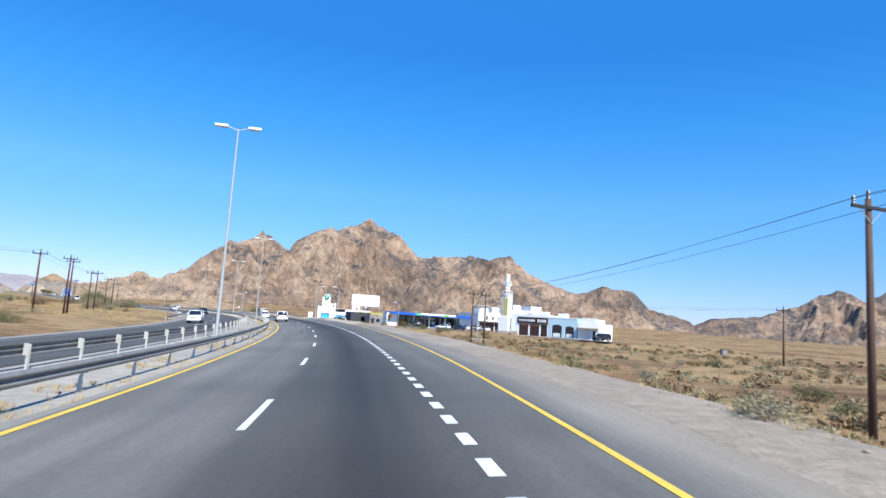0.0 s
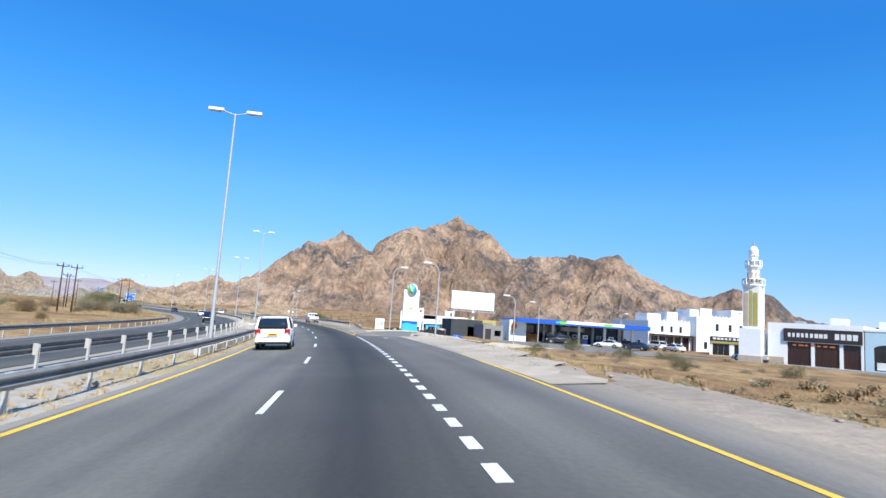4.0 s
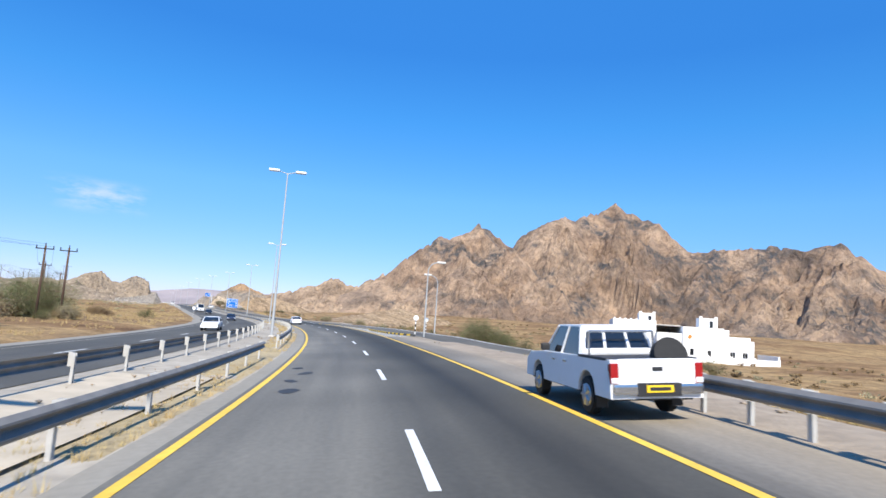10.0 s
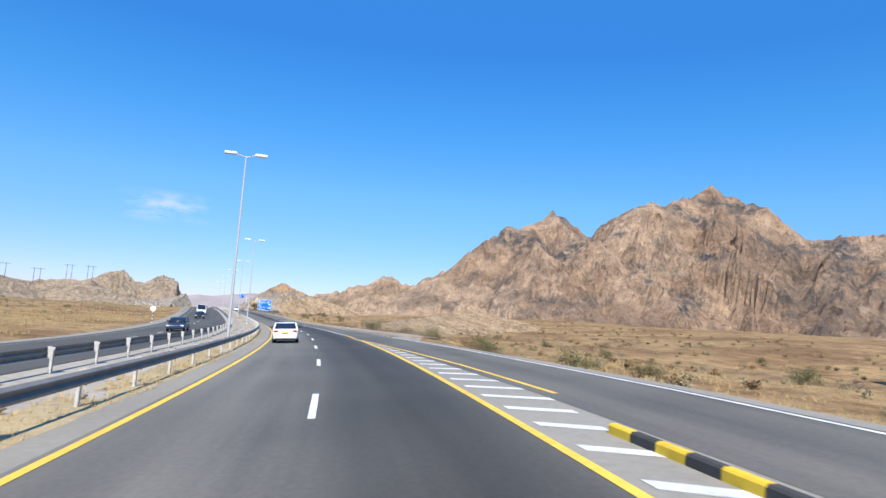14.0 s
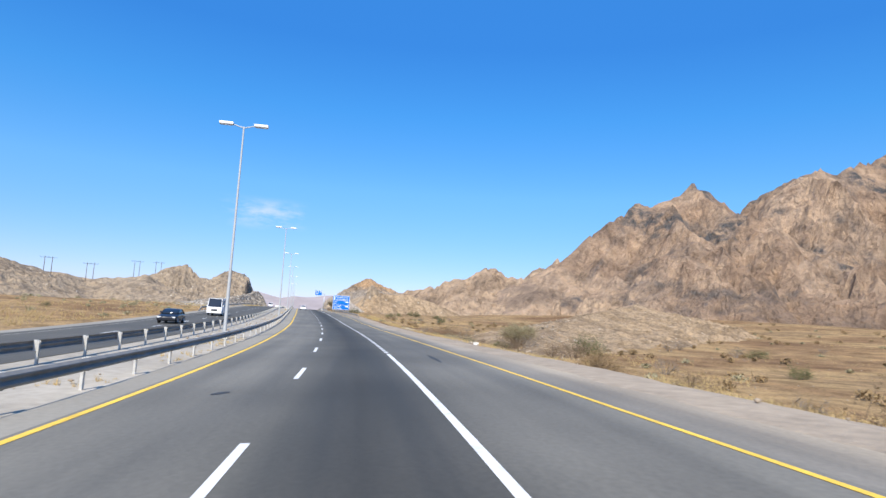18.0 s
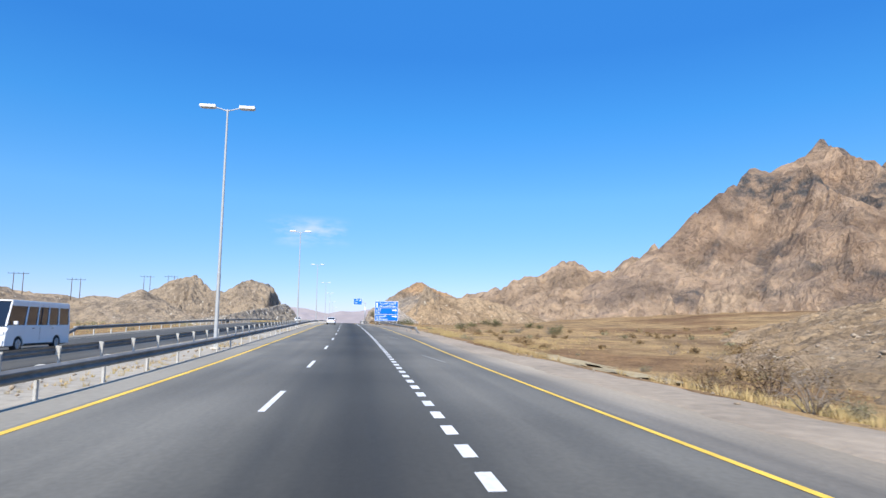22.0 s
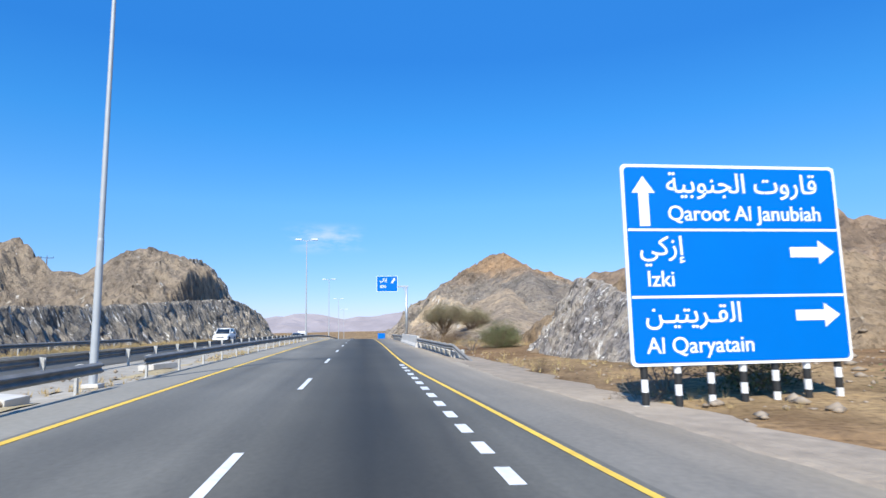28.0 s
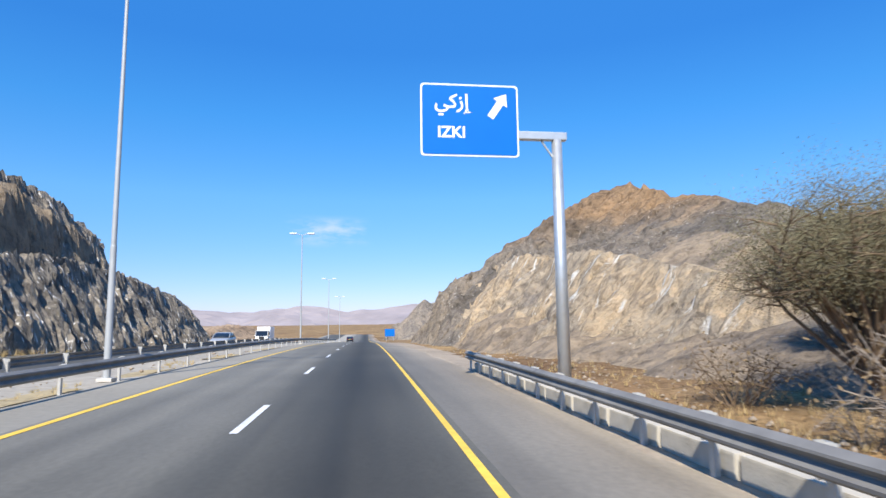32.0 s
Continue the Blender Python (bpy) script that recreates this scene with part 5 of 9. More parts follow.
for cx, cz, ln, an in ((0.55, 4.0, 1.25, math.pi / 2), (4.95, 2.72, 1.2, 0.0), (4.95, 1.15, 1.2, 0.0)):
    bm = plate([(x, z + zb) for x, z in arrow_shape(cx, cz, ln, 0.26, 0.42, an)], 0.006)
    bmesh.ops.translate(bm, vec=(0, -0.02, 0), verts=bm.verts)
    part("arrow", bm, M_SIGN_WHITE, panel)
for body, size, x, z in (("\ufe94\ufef4\ufe91\ufeee\ufee8\ufea0\ufedf\ufe8d \ufe95\ufeed\ufead\ufe8e\ufed7", 0.70, 1.15, 4.22), ("Qaroot Al Janubiah", 0.53, 1.15, 3.52),
                         ("\ufef2\ufedb\ufeaf\ufe87", 0.66, 0.36, 2.66), ("Izki", 0.54, 0.5, 1.90),
                         ("\ufee6\u0640\ufef4\ufe98\ufef3\ufeae\u0640\ufed8\ufedf\ufe8d", 0.68, 0.40, 1.02), ("Al Qaryatain", 0.54, 0.40, 0.30)):
    text_part(body, size, x, z + zb, -0.016, panel, M_SIGN_WHITE, bold=0.004)
for k in range(7):
    x = 0.35 + k * (W - 0.7) / 6
    g = ground_at(534, 8.1 + x)[2]
    striped_post(direction_sign, x, 0.12, g - 0.3, zb + 0.6, 0.085, 7, k % 2 == 0)

sg = at(607.3, 3.85)
izki = thing("cantilever_sign", "blue exit sign on a grey cantilever post", "road sign", loc=(sg[0], sg[1], 0), rz=heading_deg(607))
zt = 10.3
W, H = 3.0, 2.25
panel = part("panel", plate([(x, z + zt) for x, z in board(W, H, 0.1)], 0.05), M_SIGN_WHITE, izki, "white-bordered blue sign panel")
bm = plate([(x, z + zt) for x, z in inset(board(W, H, 0.1), W, H, 0.05)], 0.012)
bmesh.ops.translate(bm, vec=(0, -0.013, 0), verts=bm.verts)
part("face", bm, M_SIGN_BLUE, panel)
text_part("\ufef2\ufedb\ufeaf\ufe87", 0.60, 0.42, zt + 1.5, -0.016, panel, M_SIGN_WHITE, bold=0.01)
text_part("IZKI", 0.48, 0.50, zt + 0.58, -0.016, panel, M_SIGN_WHITE, bold=0.012)
bm = plate([(x, z + zt) for x, z in arrow_shape(2.38, 1.6, 0.9, 0.22, 0.34, radians(56))], 0.006)
bmesh.ops.translate(bm, vec=(0, -0.02, 0), verts=bm.verts)
part("arrow", bm, M_SIGN_WHITE, panel)
g = ground_at(607.3, 8.0)[2]
shade(part("column", tubes(((4.25, 0.2, g - 0.2), (4.25, 0.2, zt + 0.62), 0.20, 0.16), n=14), M_GALV, izki))
part("beam", boxes((1.2, 4.55, 0.08, 0.32, zt + 0.62, zt + 0.86), bevel=0.02), M_GALV, izki)
part("brace", tubes(((4.1, 0.2, zt + 0.1), (3.75, 0.2, zt + 0.62), 0.035, 0.035), n=8), M_GALV, izki)
part("bracket", boxes((0.5, 0.62, 0.05, 0.14, zt + 0.1, zt + 1.85), (2.3, 2.42, 0.05, 0.14, zt + 0.1, zt + 1.85)), M_GALV, izki)
part("footing", boxes((3.85, 4.65, -0.2, 0.6, g - 0.3, g + 0.12), bevel=0.03), M_CONCRETE, izki)

far_sign = thing("direction_sign", "small blue direction sign far along the road", "road sign", loc=tuple(at(790, 8.5, 0)), rz=heading_deg(790))
part("panel", plate([(x, z + 1.6) for x, z in board(3.2, 2.4)], 0.05), M_SIGN_BLUE, far_sign)
part("post", boxes((0.4, 0.5, 0.06, 0.16, -0.4, 3.8)), M_GALV, far_sign)
part("post", boxes((2.7, 2.8, 0.06, 0.16, -0.4, 3.8)), M_GALV, far_sign)

arrow_sign = thing("entrance_sign", "white board with a blue arrow on two legs", "sign", loc=ground_at(145.0, 7.15), rz=heading_deg(145))
part("leg", boxes((0.0, 0.06, 0, 0.06, -0.2, 1.5)), M_WHITE_BAND, arrow_sign)
part("leg", boxes((0.89, 0.95, 0, 0.06, -0.2, 1.5)), M_WHITE_BAND, arrow_sign)
panel = part("panel", boxes((-0.03, 0.98, -0.05, 0.0, 0.30, 1.48), bevel=0.012), M_SIGN_WHITE, arrow_sign)
bm = plate(arrow_shape(0.48, 0.92, 0.68, 0.10, 0.02, 0.0), 0.006)
bmesh.ops.translate(bm, vec=(0, -0.058, 0), verts=bm.verts)
a = part("arrow", bm, M_LIGHT_BLUE, panel, "light blue arrow")
bm = plate([(0.50, 1.24), (0.62, 1.24), (0.86, 0.92), (0.62, 0.60), (0.50, 0.60), (0.73, 0.92)], 0.006)
bmesh.ops.translate(bm, vec=(0, -0.059, 0), verts=bm.verts)
part("arrow_head", bm, M_LIGHT_BLUE, panel)


def disc_marker(s, d, label, height=2.55, r=0.33):
    m = thing("road_marker", label, "road marker", "junction markers", loc=ground_at(s, d, -0.1), rz=heading_deg(s))
    striped_post(m, 0, 0, 0, height, 0.055, 9)
    bm = bmesh.new()
    bmesh.ops.create_cone(bm, cap_ends=True, segments=28, radius1=r, radius2=r, depth=0.03, matrix=Matrix.Translation((0, -0.08, height + 0.1)) @ Matrix.Rotation(radians(90), 4, "X"))
    part("disc", bm, M_SIGN_WHITE, m)
    return m


disc_marker(236.9, 6.6, "white disc on a black-and-white striped post", 2.9 - ground_at(236.9, 6.6)[2], 0.245)
disc_marker(254.2, 11.5, "white disc on a black-and-white striped post", 2.9 - ground_at(254.2, 11.5)[2], 0.245)
disc_marker(352, -20.6, "round white sign on a slim post across the road", 2.4, 0.4)
wt = thing("warning_sign", "white triangular warning sign on a striped post", "road sign", loc=ground_at(636, -22.5, -0.1), rz=heading_deg(636))
striped_post(wt, 0, 0, 0, 2.2, 0.05, 7)
bm = plate([(-0.5, 2.0), (0.5, 2.0), (0, 2.85)], 0.03)
bmesh.ops.translate(bm, vec=(0, -0.09, 0), verts=bm.verts)
part("panel", bm, M_SIGN_WHITE, wt)


# ---------------------------------------------------------------- power poles and wires
def power_pole(loc, rz, height, arm=1.9, label="creosoted wooden power pole with a steel crossarm"):
    p = thing("power_pole", label, "power pole", "power poles", loc=loc, rz=rz)
    shade(part("pole", tubes(((0, 0, -0.4), (0, 0, height), 0.15, 0.105), n=10), M_WOOD, p))
    part("crossarm", boxes((-arm / 2, arm / 2, -0.16, -0.07, height - 0.42, height - 0.30), bevel=0.01), M_BLACK_BAND, p)
    for x in (-arm / 2 + 0.08, 0.0, arm / 2 - 0.08):
        bm = bmesh.new()
        z0 = height - 0.30 if x else height
        for k in range(3):
            tube(bm, (x, -0.115 if x else 0, z0 + k * 0.11), (x, -0.115 if x else 0, z0 + 0.1 + k * 0.11), 0.075, 0.045, n=8)
        part("insulator", bm, M_INSUL, p)
    part("strut", tubes(((-arm * 0.3, -0.1, height - 0.4), (0, -0.1, height - 0.95), 0.02, 0.02), n=6), M_GALV, p)
    part("strut", tubes(((arm * 0.3, -0.1, height - 0.4), (0, -0.1, height - 0.95), 0.02, 0.02), n=6), M_GALV, p)
    return p


def wire(points, sag, name="power_line"):
    """Three sagging wires between pole tops; points are (place, heading across in degrees)."""
    w = thing(name, "thin overhead power lines between poles", "power line", loc=points[0][0])
    o0 = Vector(points[0][0])
    for off in (-0.87, 0.0, 0.87):
        bm = bmesh.new()
        ring = None
        for (a, ra), (b, rb) in zip(points[:-1], points[1:]):
            pa = Vector(a) + Vector((math.cos(radians(ra)) * off, math.sin(radians(ra)) * off, 0.3 if off == 0 else 0)) - o0
            pb = Vector(b) + Vector((math.cos(radians(rb)) * off, math.sin(radians(rb)) * off, 0.3 if off == 0 else 0)) - o0
            across = (pb - pa).cross(Vector((0, 0, 1))).normalized()
            for k in range(11):
                f = k / 10
                q = pa.lerp(pb, f) - Vector((0, 0, sag * 4 * f * (1 - f)))
                if ring is not None and k == 0:
                    continue
                nxt = [bm.verts.new(q + 0.011 * (math.cos(m * math.tau / 5) * across + Vector((0, 0, math.sin(m * math.tau / 5))))) for m in range(5)]
                if ring is not None:
                    for m in range(5):
                        bm.faces.new((ring[m], ring[(m + 1) % 5], nxt[(m + 1) % 5], nxt[m]))
                ring = nxt
        part("wire", bm, M_WIRE, w)
    return w


r0 = ground_at(19.3, 20.2)
power_pole(r0, heading_deg(19) + 8, 9.0)
h0, h1 = ground_at(86.4, 24.2), ground_at(87.2, 26.5)
power_pole(h0, heading_deg(86), 7.9, 1.5)
power_pole(h1, heading_deg(86), 7.9, 1.5)
hf = thing("pole_bracing", "steel braces with a transformer bracket between paired poles", "power pole", loc=h0, rz=math.degrees(math.atan2(h1[1] - h0[1], h1[0] - h0[0])))
gapw = math.hypot(h1[0] - h0[0], h1[1] - h0[1])
part("brace", boxes((-0.3, gapw + 0.3, -0.15, -0.05, 5.9, 6.0)), M_GALV, hf)
part("brace", boxes((-0.3, gapw + 0.3, -0.15, -0.05, 0.85, 0.95)), M_GALV, hf)
part("brace", boxes((-0.2, gapw + 0.2, -0.15, -0.05, 4.0, 4.06)), M_GALV, hf)
part("middle_post", tubes(((gapw / 2, 0, -0.3), (gapw / 2, 0, 5.4), 0.05, 0.04), n=8), M_LAMP_POLE, hf)
part("bird_guard", tubes(((gapw / 2 - 0.3, 0, 5.1), (gapw / 2 + 0.3, 0, 5.5), 0.04, 0.04), n=6), M_GALV, hf)
top = lambda p, h: (p[0], p[1], p[2] + h)
wire([(top(ground_at(-45, 16), 8.9), 0), (top(r0, 8.9), heading_deg(19) + 8), (top(h0, 7.8), heading_deg(86))], 0.9)
hs = ground_at(76, 70)
wire([(top(h1, 7.8), heading_deg(86) - 60), (top(hs, 8.4), heading_deg(86) - 60)], 0.8)
power_pole(hs, heading_deg(86) - 60, 8.6)
left_line = [(60, -37), (95.2, -35.8), (101, -33.5), (106.6, -34.4), (150, -37.5), (153, -39), (196, -38), (199, -36.4), (258.6, -32.9), (260.8, -31.1), (254.5, -44.9), (261.5, -44.9), (300, -44), (345, -50)]
for q, w in left_line:
    power_pole(ground_at(q, w), heading_deg(q), 8.3, 1.9)
wire([(top(ground_at(q, w), 8.2), heading_deg(q)) for q, w in left_line if q not in (101, 106.6, 153, 199, 260.8, 254.5, 261.5)], 0.8)
for q, w, htop in ((604.5, -109, 16.2), (621.3, -97.8, 15.6), (691.9, -84.1, 23.7), (697.3, -96.7, 24.0)):
    a, b = at(q, w), at(q + 0.6, w + 2.7)
    lev_ = float(table(LEVEL, 0, 45, q)) + htop
    for p in (a, b):
        power_pole((p[0], p[1], lev_ - 11.0), heading_deg(q), 11.0, 3.4, "tall dark pole of a paired transmission line")


# ---------------------------------------------------------------- slip road and station forecourt
SLIP_S = np.arange(190.0, 301.0, 2.0)
sc_ = slip_centre(SLIP_S)
sh_ = slip_drop(SLIP_S)
slip = ribbon("slip_road", SLIP_S, [(sc_ - 1.9, sh_ + 0.012), (sc_ - 0.9, sh_ + 0.014), (sc_, sh_ + 0.014), (sc_ + 0.9, sh_ + 0.014), (sc_ + 1.9, sh_ + 0.012)], M_ASPHALT_SLIP)
tagged(slip, "dark asphalt slip road joining the carriageway", "road", kind="structure")
for sgn in (-1, 1):
    e = ribbon("slip_shoulder", SLIP_S, [(sc_ + sgn * 1.88, sh_ + 0.008), (sc_ + sgn * 2.5, sh_ - 0.01), (sc_ + sgn * 3.3, sh_ - 0.3)], M_SHOULDER)
    if sgn < 0:
        e.data.flip_normals()
    tagged(e, "pale gravel shoulder of the slip road", "shoulder", kind="structure")
q = np.arange(236.0, 300.0, 2.0)
gore = ribbon("gore", q, [(np.full(len(q), 3.6), 0.004), (np.maximum(slip_centre(q) - 1.85, 3.7), 0.006)], M_SHOULDER)
tagged(gore, "painted paved wedge between the road and the slip road", "pavement", kind="structure")
kerb_d = lambda a: steps(a, (236, 6.8), (238, 6.3), (240, 5.7), (245, 5.1), (252, 4.9), (258, 4.85))
for k in range(29):
    a = 236.5 + k * 1.95
    w = float(steps(a, (236, 2.0), (240, 1.45), (245, 0.95), (257, 0.9), (262, 1.4), (271, 1.1), (293, 0.15)))
    n = 5
    f = np.linspace(0, 1, n)
    d = float(yellow_right(a)) + 0.28 + w * f
    v = np.concatenate([at(a - 0.7 * f * w, d, np.full(n, 0.011)), at(a + 0.42 - 0.7 * f * w, d, np.full(n, 0.011))])
    mesh_object("hatch_stripe", v, [(i, i + 1, n + i + 1, n + i) for i in range(n - 1)], M_WHITE_LINE, gore).data.flip_normals()
q = np.arange(262.0, 297.0, 1.0)
stripe("edge_line", q, steps(q, (262, 5.75), (271, 5.4), (296, 3.8)), 0.15, M_YELLOW_LINE, gore, 0.014)
q = np.arange(206.0, 304.0, 2.0)
o = ribbon("edge_line", q, [(slip_centre(q) + 1.62, slip_drop(q) + 0.021), (slip_centre(q) + 1.75, slip_drop(q) + 0.021)], M_WHITE_LINE, slip)

kerb = thing("kerb", "yellow and black painted kerb edging the slip road", "kerb", loc=tuple(at(238, 6.9)))
k0 = at(238, 6.9)
for k in range(28):
    a = np.array([237.0 + k * 0.72, 237.0 + k * 0.72 + 0.70])
    d = kerb_d(a)
    v = np.stack([at(a, d + o, np.full(2, h)) for o, h in ((-0.09, -0.1), (-0.08, 0.13), (-0.05, 0.16), (0.05, 0.16), (0.08, 0.13), (0.09, -0.1))], 1) - k0
    f = [(j, (j + 1) % 6, 6 + (j + 1) % 6, 6 + j) for j in range(6)] + [tuple(range(6))[::-1], tuple(range(6, 12))]
    mesh_object("kerb_stone", v.reshape(-1, 3), [x[::-1] for x in f], M_KERB_Y if k % 2 else M_KERB_B, kerb)


def sheet(name, poly, step, level, material):
    """A paved area of any outline, cut to its edge and following a level."""
    bm = bmesh.new()
    f = bm.faces.new([bm.verts.new((x, y, 0)) for x, y in poly])
    xs, ys = [p[0] for p in poly], [p[1] for p in poly]
    for ax, lo, hi in ((0, min(xs), max(xs)), (1, min(ys), max(ys))):
        q = lo + step * 0.37
        while q < hi:
            co, no = [0, 0, 0], [0, 0, 0]
            co[ax], no[ax] = q, 1
            bmesh.ops.bisect_plane(bm, geom=bm.verts[:] + bm.edges[:] + bm.faces[:], plane_co=co, plane_no=no)
            q += step
    bm.normal_update()
    co = np.array([v.co[:2] for v in bm.verts])
    z = level(co[:, 0], co[:, 1])
    for v, q in zip(bm.verts, z):
        v.co.z = q
    for f in bm.faces:
        if f.normal.z < 0:
            f.normal_flip()
    me = bpy.data.meshes.new(name)
    bm.to_mesh(me)
    bm.free()
    uv = me.uv_layers.new(name="UVMap")
    for lp in me.loops:
        c = me.vertices[lp.vertex_index].co
        uv.data[lp.index].uv = (c.x * 0.8 - c.y * 0.6, c.x * 0.6 + c.y * 0.8)
    me.materials.append(material)
    return new(name, me)




def drive_level(x, y):
    s, d = along(x, y)
    inner = steps(s, (121, 7.35), (131.5, 5.4), (143.4, 5.6))
    return apron(x, y) + 0.002 - 0.07 * smooth(-(d - inner), -0.9, -0.1)


drive = sheet("forecourt", DRIVE, 1.1, drive_level, M_ASPHALT_PALE)
tagged(drive, "grey asphalt driveway and forecourt of the filling station", "pavement", kind="structure")


def kerb_line(label, pts, level, h=0.16, w=0.2, length=1.0, mats=None):
    base = (pts[0][0], pts[0][1], 0)
    kb = thing("kerb", label, "kerb", loc=base)
    n = 0
    for (x0, y0), (x1, y1) in zip(pts[:-1], pts[1:]):
        ln = math.hypot(x1 - x0, y1 - y0)
        m = max(1, round(ln / length))
        for k in range(m):
            fx, fy = x0 + (x1 - x0) * (k + 0.5) / m, y0 + (y1 - y0) * (k + 0.5) / m
            z = float(level(np.array([fx]), np.array([fy]))[0])
            bm = boxes((-ln / m / 2 + 0.012, ln / m / 2 - 0.012, -w / 2, w / 2, -0.25, h), bevel=0.025)
            o = part("kerb_stone", bm, mats[n % 2] if mats else M_KERB, kb)
            o.matrix_basis = pose(fx - base[0], fy - base[1], z, 0, 0, math.degrees(math.atan2(y1 - y0, x1 - x0)))
            n += 1
    return kb


xy = lambda s, d: tuple(float(v) for v in at(s, d)[:2])
kerb_line("pale concrete kerb round the driveway nose", [xy(131.0, 8.7), (-23.8, 132.4), (-23.3, 134.2), (-22.0, 136.2), (-20.2, 139.0)], lambda x, y: apron(x, y), h=0.13, length=0.8)
kerb_line("pale concrete kerb along the driveway edge", [xy(143.6, 5.9), xy(144.6, 7.3), (-26.7, 145.0), (-23.1, 151.8), (-18.7, 158.9)], lambda x, y: apron(x, y), h=0.13)
q = np.arange(133.6, 143.3, 0.3)
o = stripe("edge_line", q, steps(q, (133.6, 3.65), (135.5, 3.95), (137.8, 4.64), (139.6, 5.6), (141.2, 6.7), (142.3, 8.2), (143.1, 9.65)), 0.2, M_YELLOW_LINE, drive, 0.05)
for k in range(7):
    a = 137.5 + k * 2.0
    e = float(steps(a, (137, 4.5), (141, 5.3), (154, 5.4)))
    v = np.concatenate([at(np.array([a, a - 1.0]), np.array([3.9, e]), np.full(2, 0.02)), at(np.array([a + 0.32, a - 0.68]), np.array([3.9, e]), np.full(2, 0.02))])
    mesh_object("hatch_stripe", v, [(0, 2, 3, 1)], M_WHITE_LINE, sh_r)
q = np.arange(92.0, 132.5, 1.0)
od = steps(q, (92, 8.7), (105, 10.6), (118, 13.0), (126, 13.2), (132, 11.0))
edge_in = [xy(a, 7.25) for a in q]
edge_out = [xy(a, b + 0.5 * math.sin(a * 0.9) + 0.3 * math.sin(a * 2.3)) for a, b in zip(q, od)]


def verge_level(x, y):
    s, d = along(x, y)
    return np.where(d < pave_right(s) + 0.9, surface(s, d) + 0.012, np.maximum(terrain(x, y), surface(s, d) - 0.6) + 0.05)


ds = sheet("dust_apron", edge_in + edge_out[::-1], 1.1, verge_level, M_DUST)
tagged(ds, "pale dusty sand spread beside the driveway", "ground", kind="structure")
q = np.arange(106.0, 131.0, 1.0)
stripe("edge_line", q, steps(q, (106, 7.5), (121, 7.85), (126, 8.0), (131, 8.7)), 0.16, mat("worn_white_line", (0.36, 0.34, 0.30), 0.3, 3.0, 0.5, 0.85), ds, 0.03)
BANK_EDGE = [(-21.8, 136.5), (-15.5, 147.1), (-11.8, 150.9)]


def bank_level(x, y):
    """Ground that falls away from the forecourt's edge."""
    far = np.full(np.shape(x), 99.0)
    for (ax, ay), (bx, by) in zip(BANK_EDGE[:-1], BANK_EDGE[1:]):
        f = np.clip(((x - ax) * (bx - ax) + (y - ay) * (by - ay)) / ((bx - ax)**2 + (by - ay)**2), 0, 1)
        far = np.minimum(far, np.hypot(x - ax - f * (bx - ax), y - ay - f * (by - ay)))
    t = terrain(x, y)
    n = fbm(x / 1.3, y / 1.3, 4) - 0.5
    up = smooth(-far, -5.2, -0.6)
    return t + (np.maximum(0.22 - t, 0.25) + n * 0.5) * up - 0.12 * smooth(far, 4.2, 5.2)


sb = sheet("sand_bank", [(-21.4, 136.6), (-15.3, 147.0), (-11.6, 150.7), (-7.6, 147.4), (-10.6, 142.6), (-15.0, 135.2), (-17.6, 132.6)], 0.7, bank_level, mat("pale_sand", (0.50, 0.42, 0.29), 0.22, 1.6, 0.25, 0.95, bump=0.6, bump_scale=6))
tagged(sb, "pale sandy bank below the forecourt", "ground", kind="structure")
M_FADED = mat("faded_road_paint", (0.25, 0.24, 0.215), 0.3, 4.0, 0.8, 0.8)
for a0 in (124.0,):
    bm = [(a0, 5.45), (a0 + 2.2, 5.45), (a0 + 2.2, 5.3), (a0 + 3.4, 5.75), (a0 + 2.2, 6.2), (a0 + 2.2, 5.65), (a0, 5.65)]
    mesh_object("lane_arrow", [tuple(at(a, b, 0.012)) for a, b in bm], [(0, 1, 5, 6), (2, 3, 4)], M_FADED, road)
for a0 in (410.5, 439.0):
    mesh_object("lane_stroke", [tuple(at(a, b, 0.012)) for a, b in ((a0, 5.93), (a0, 6.08), (a0 + 5.4, 5.58), (a0 + 5.4, 5.46))], [(0, 1, 2, 3)], M_FADED, road)


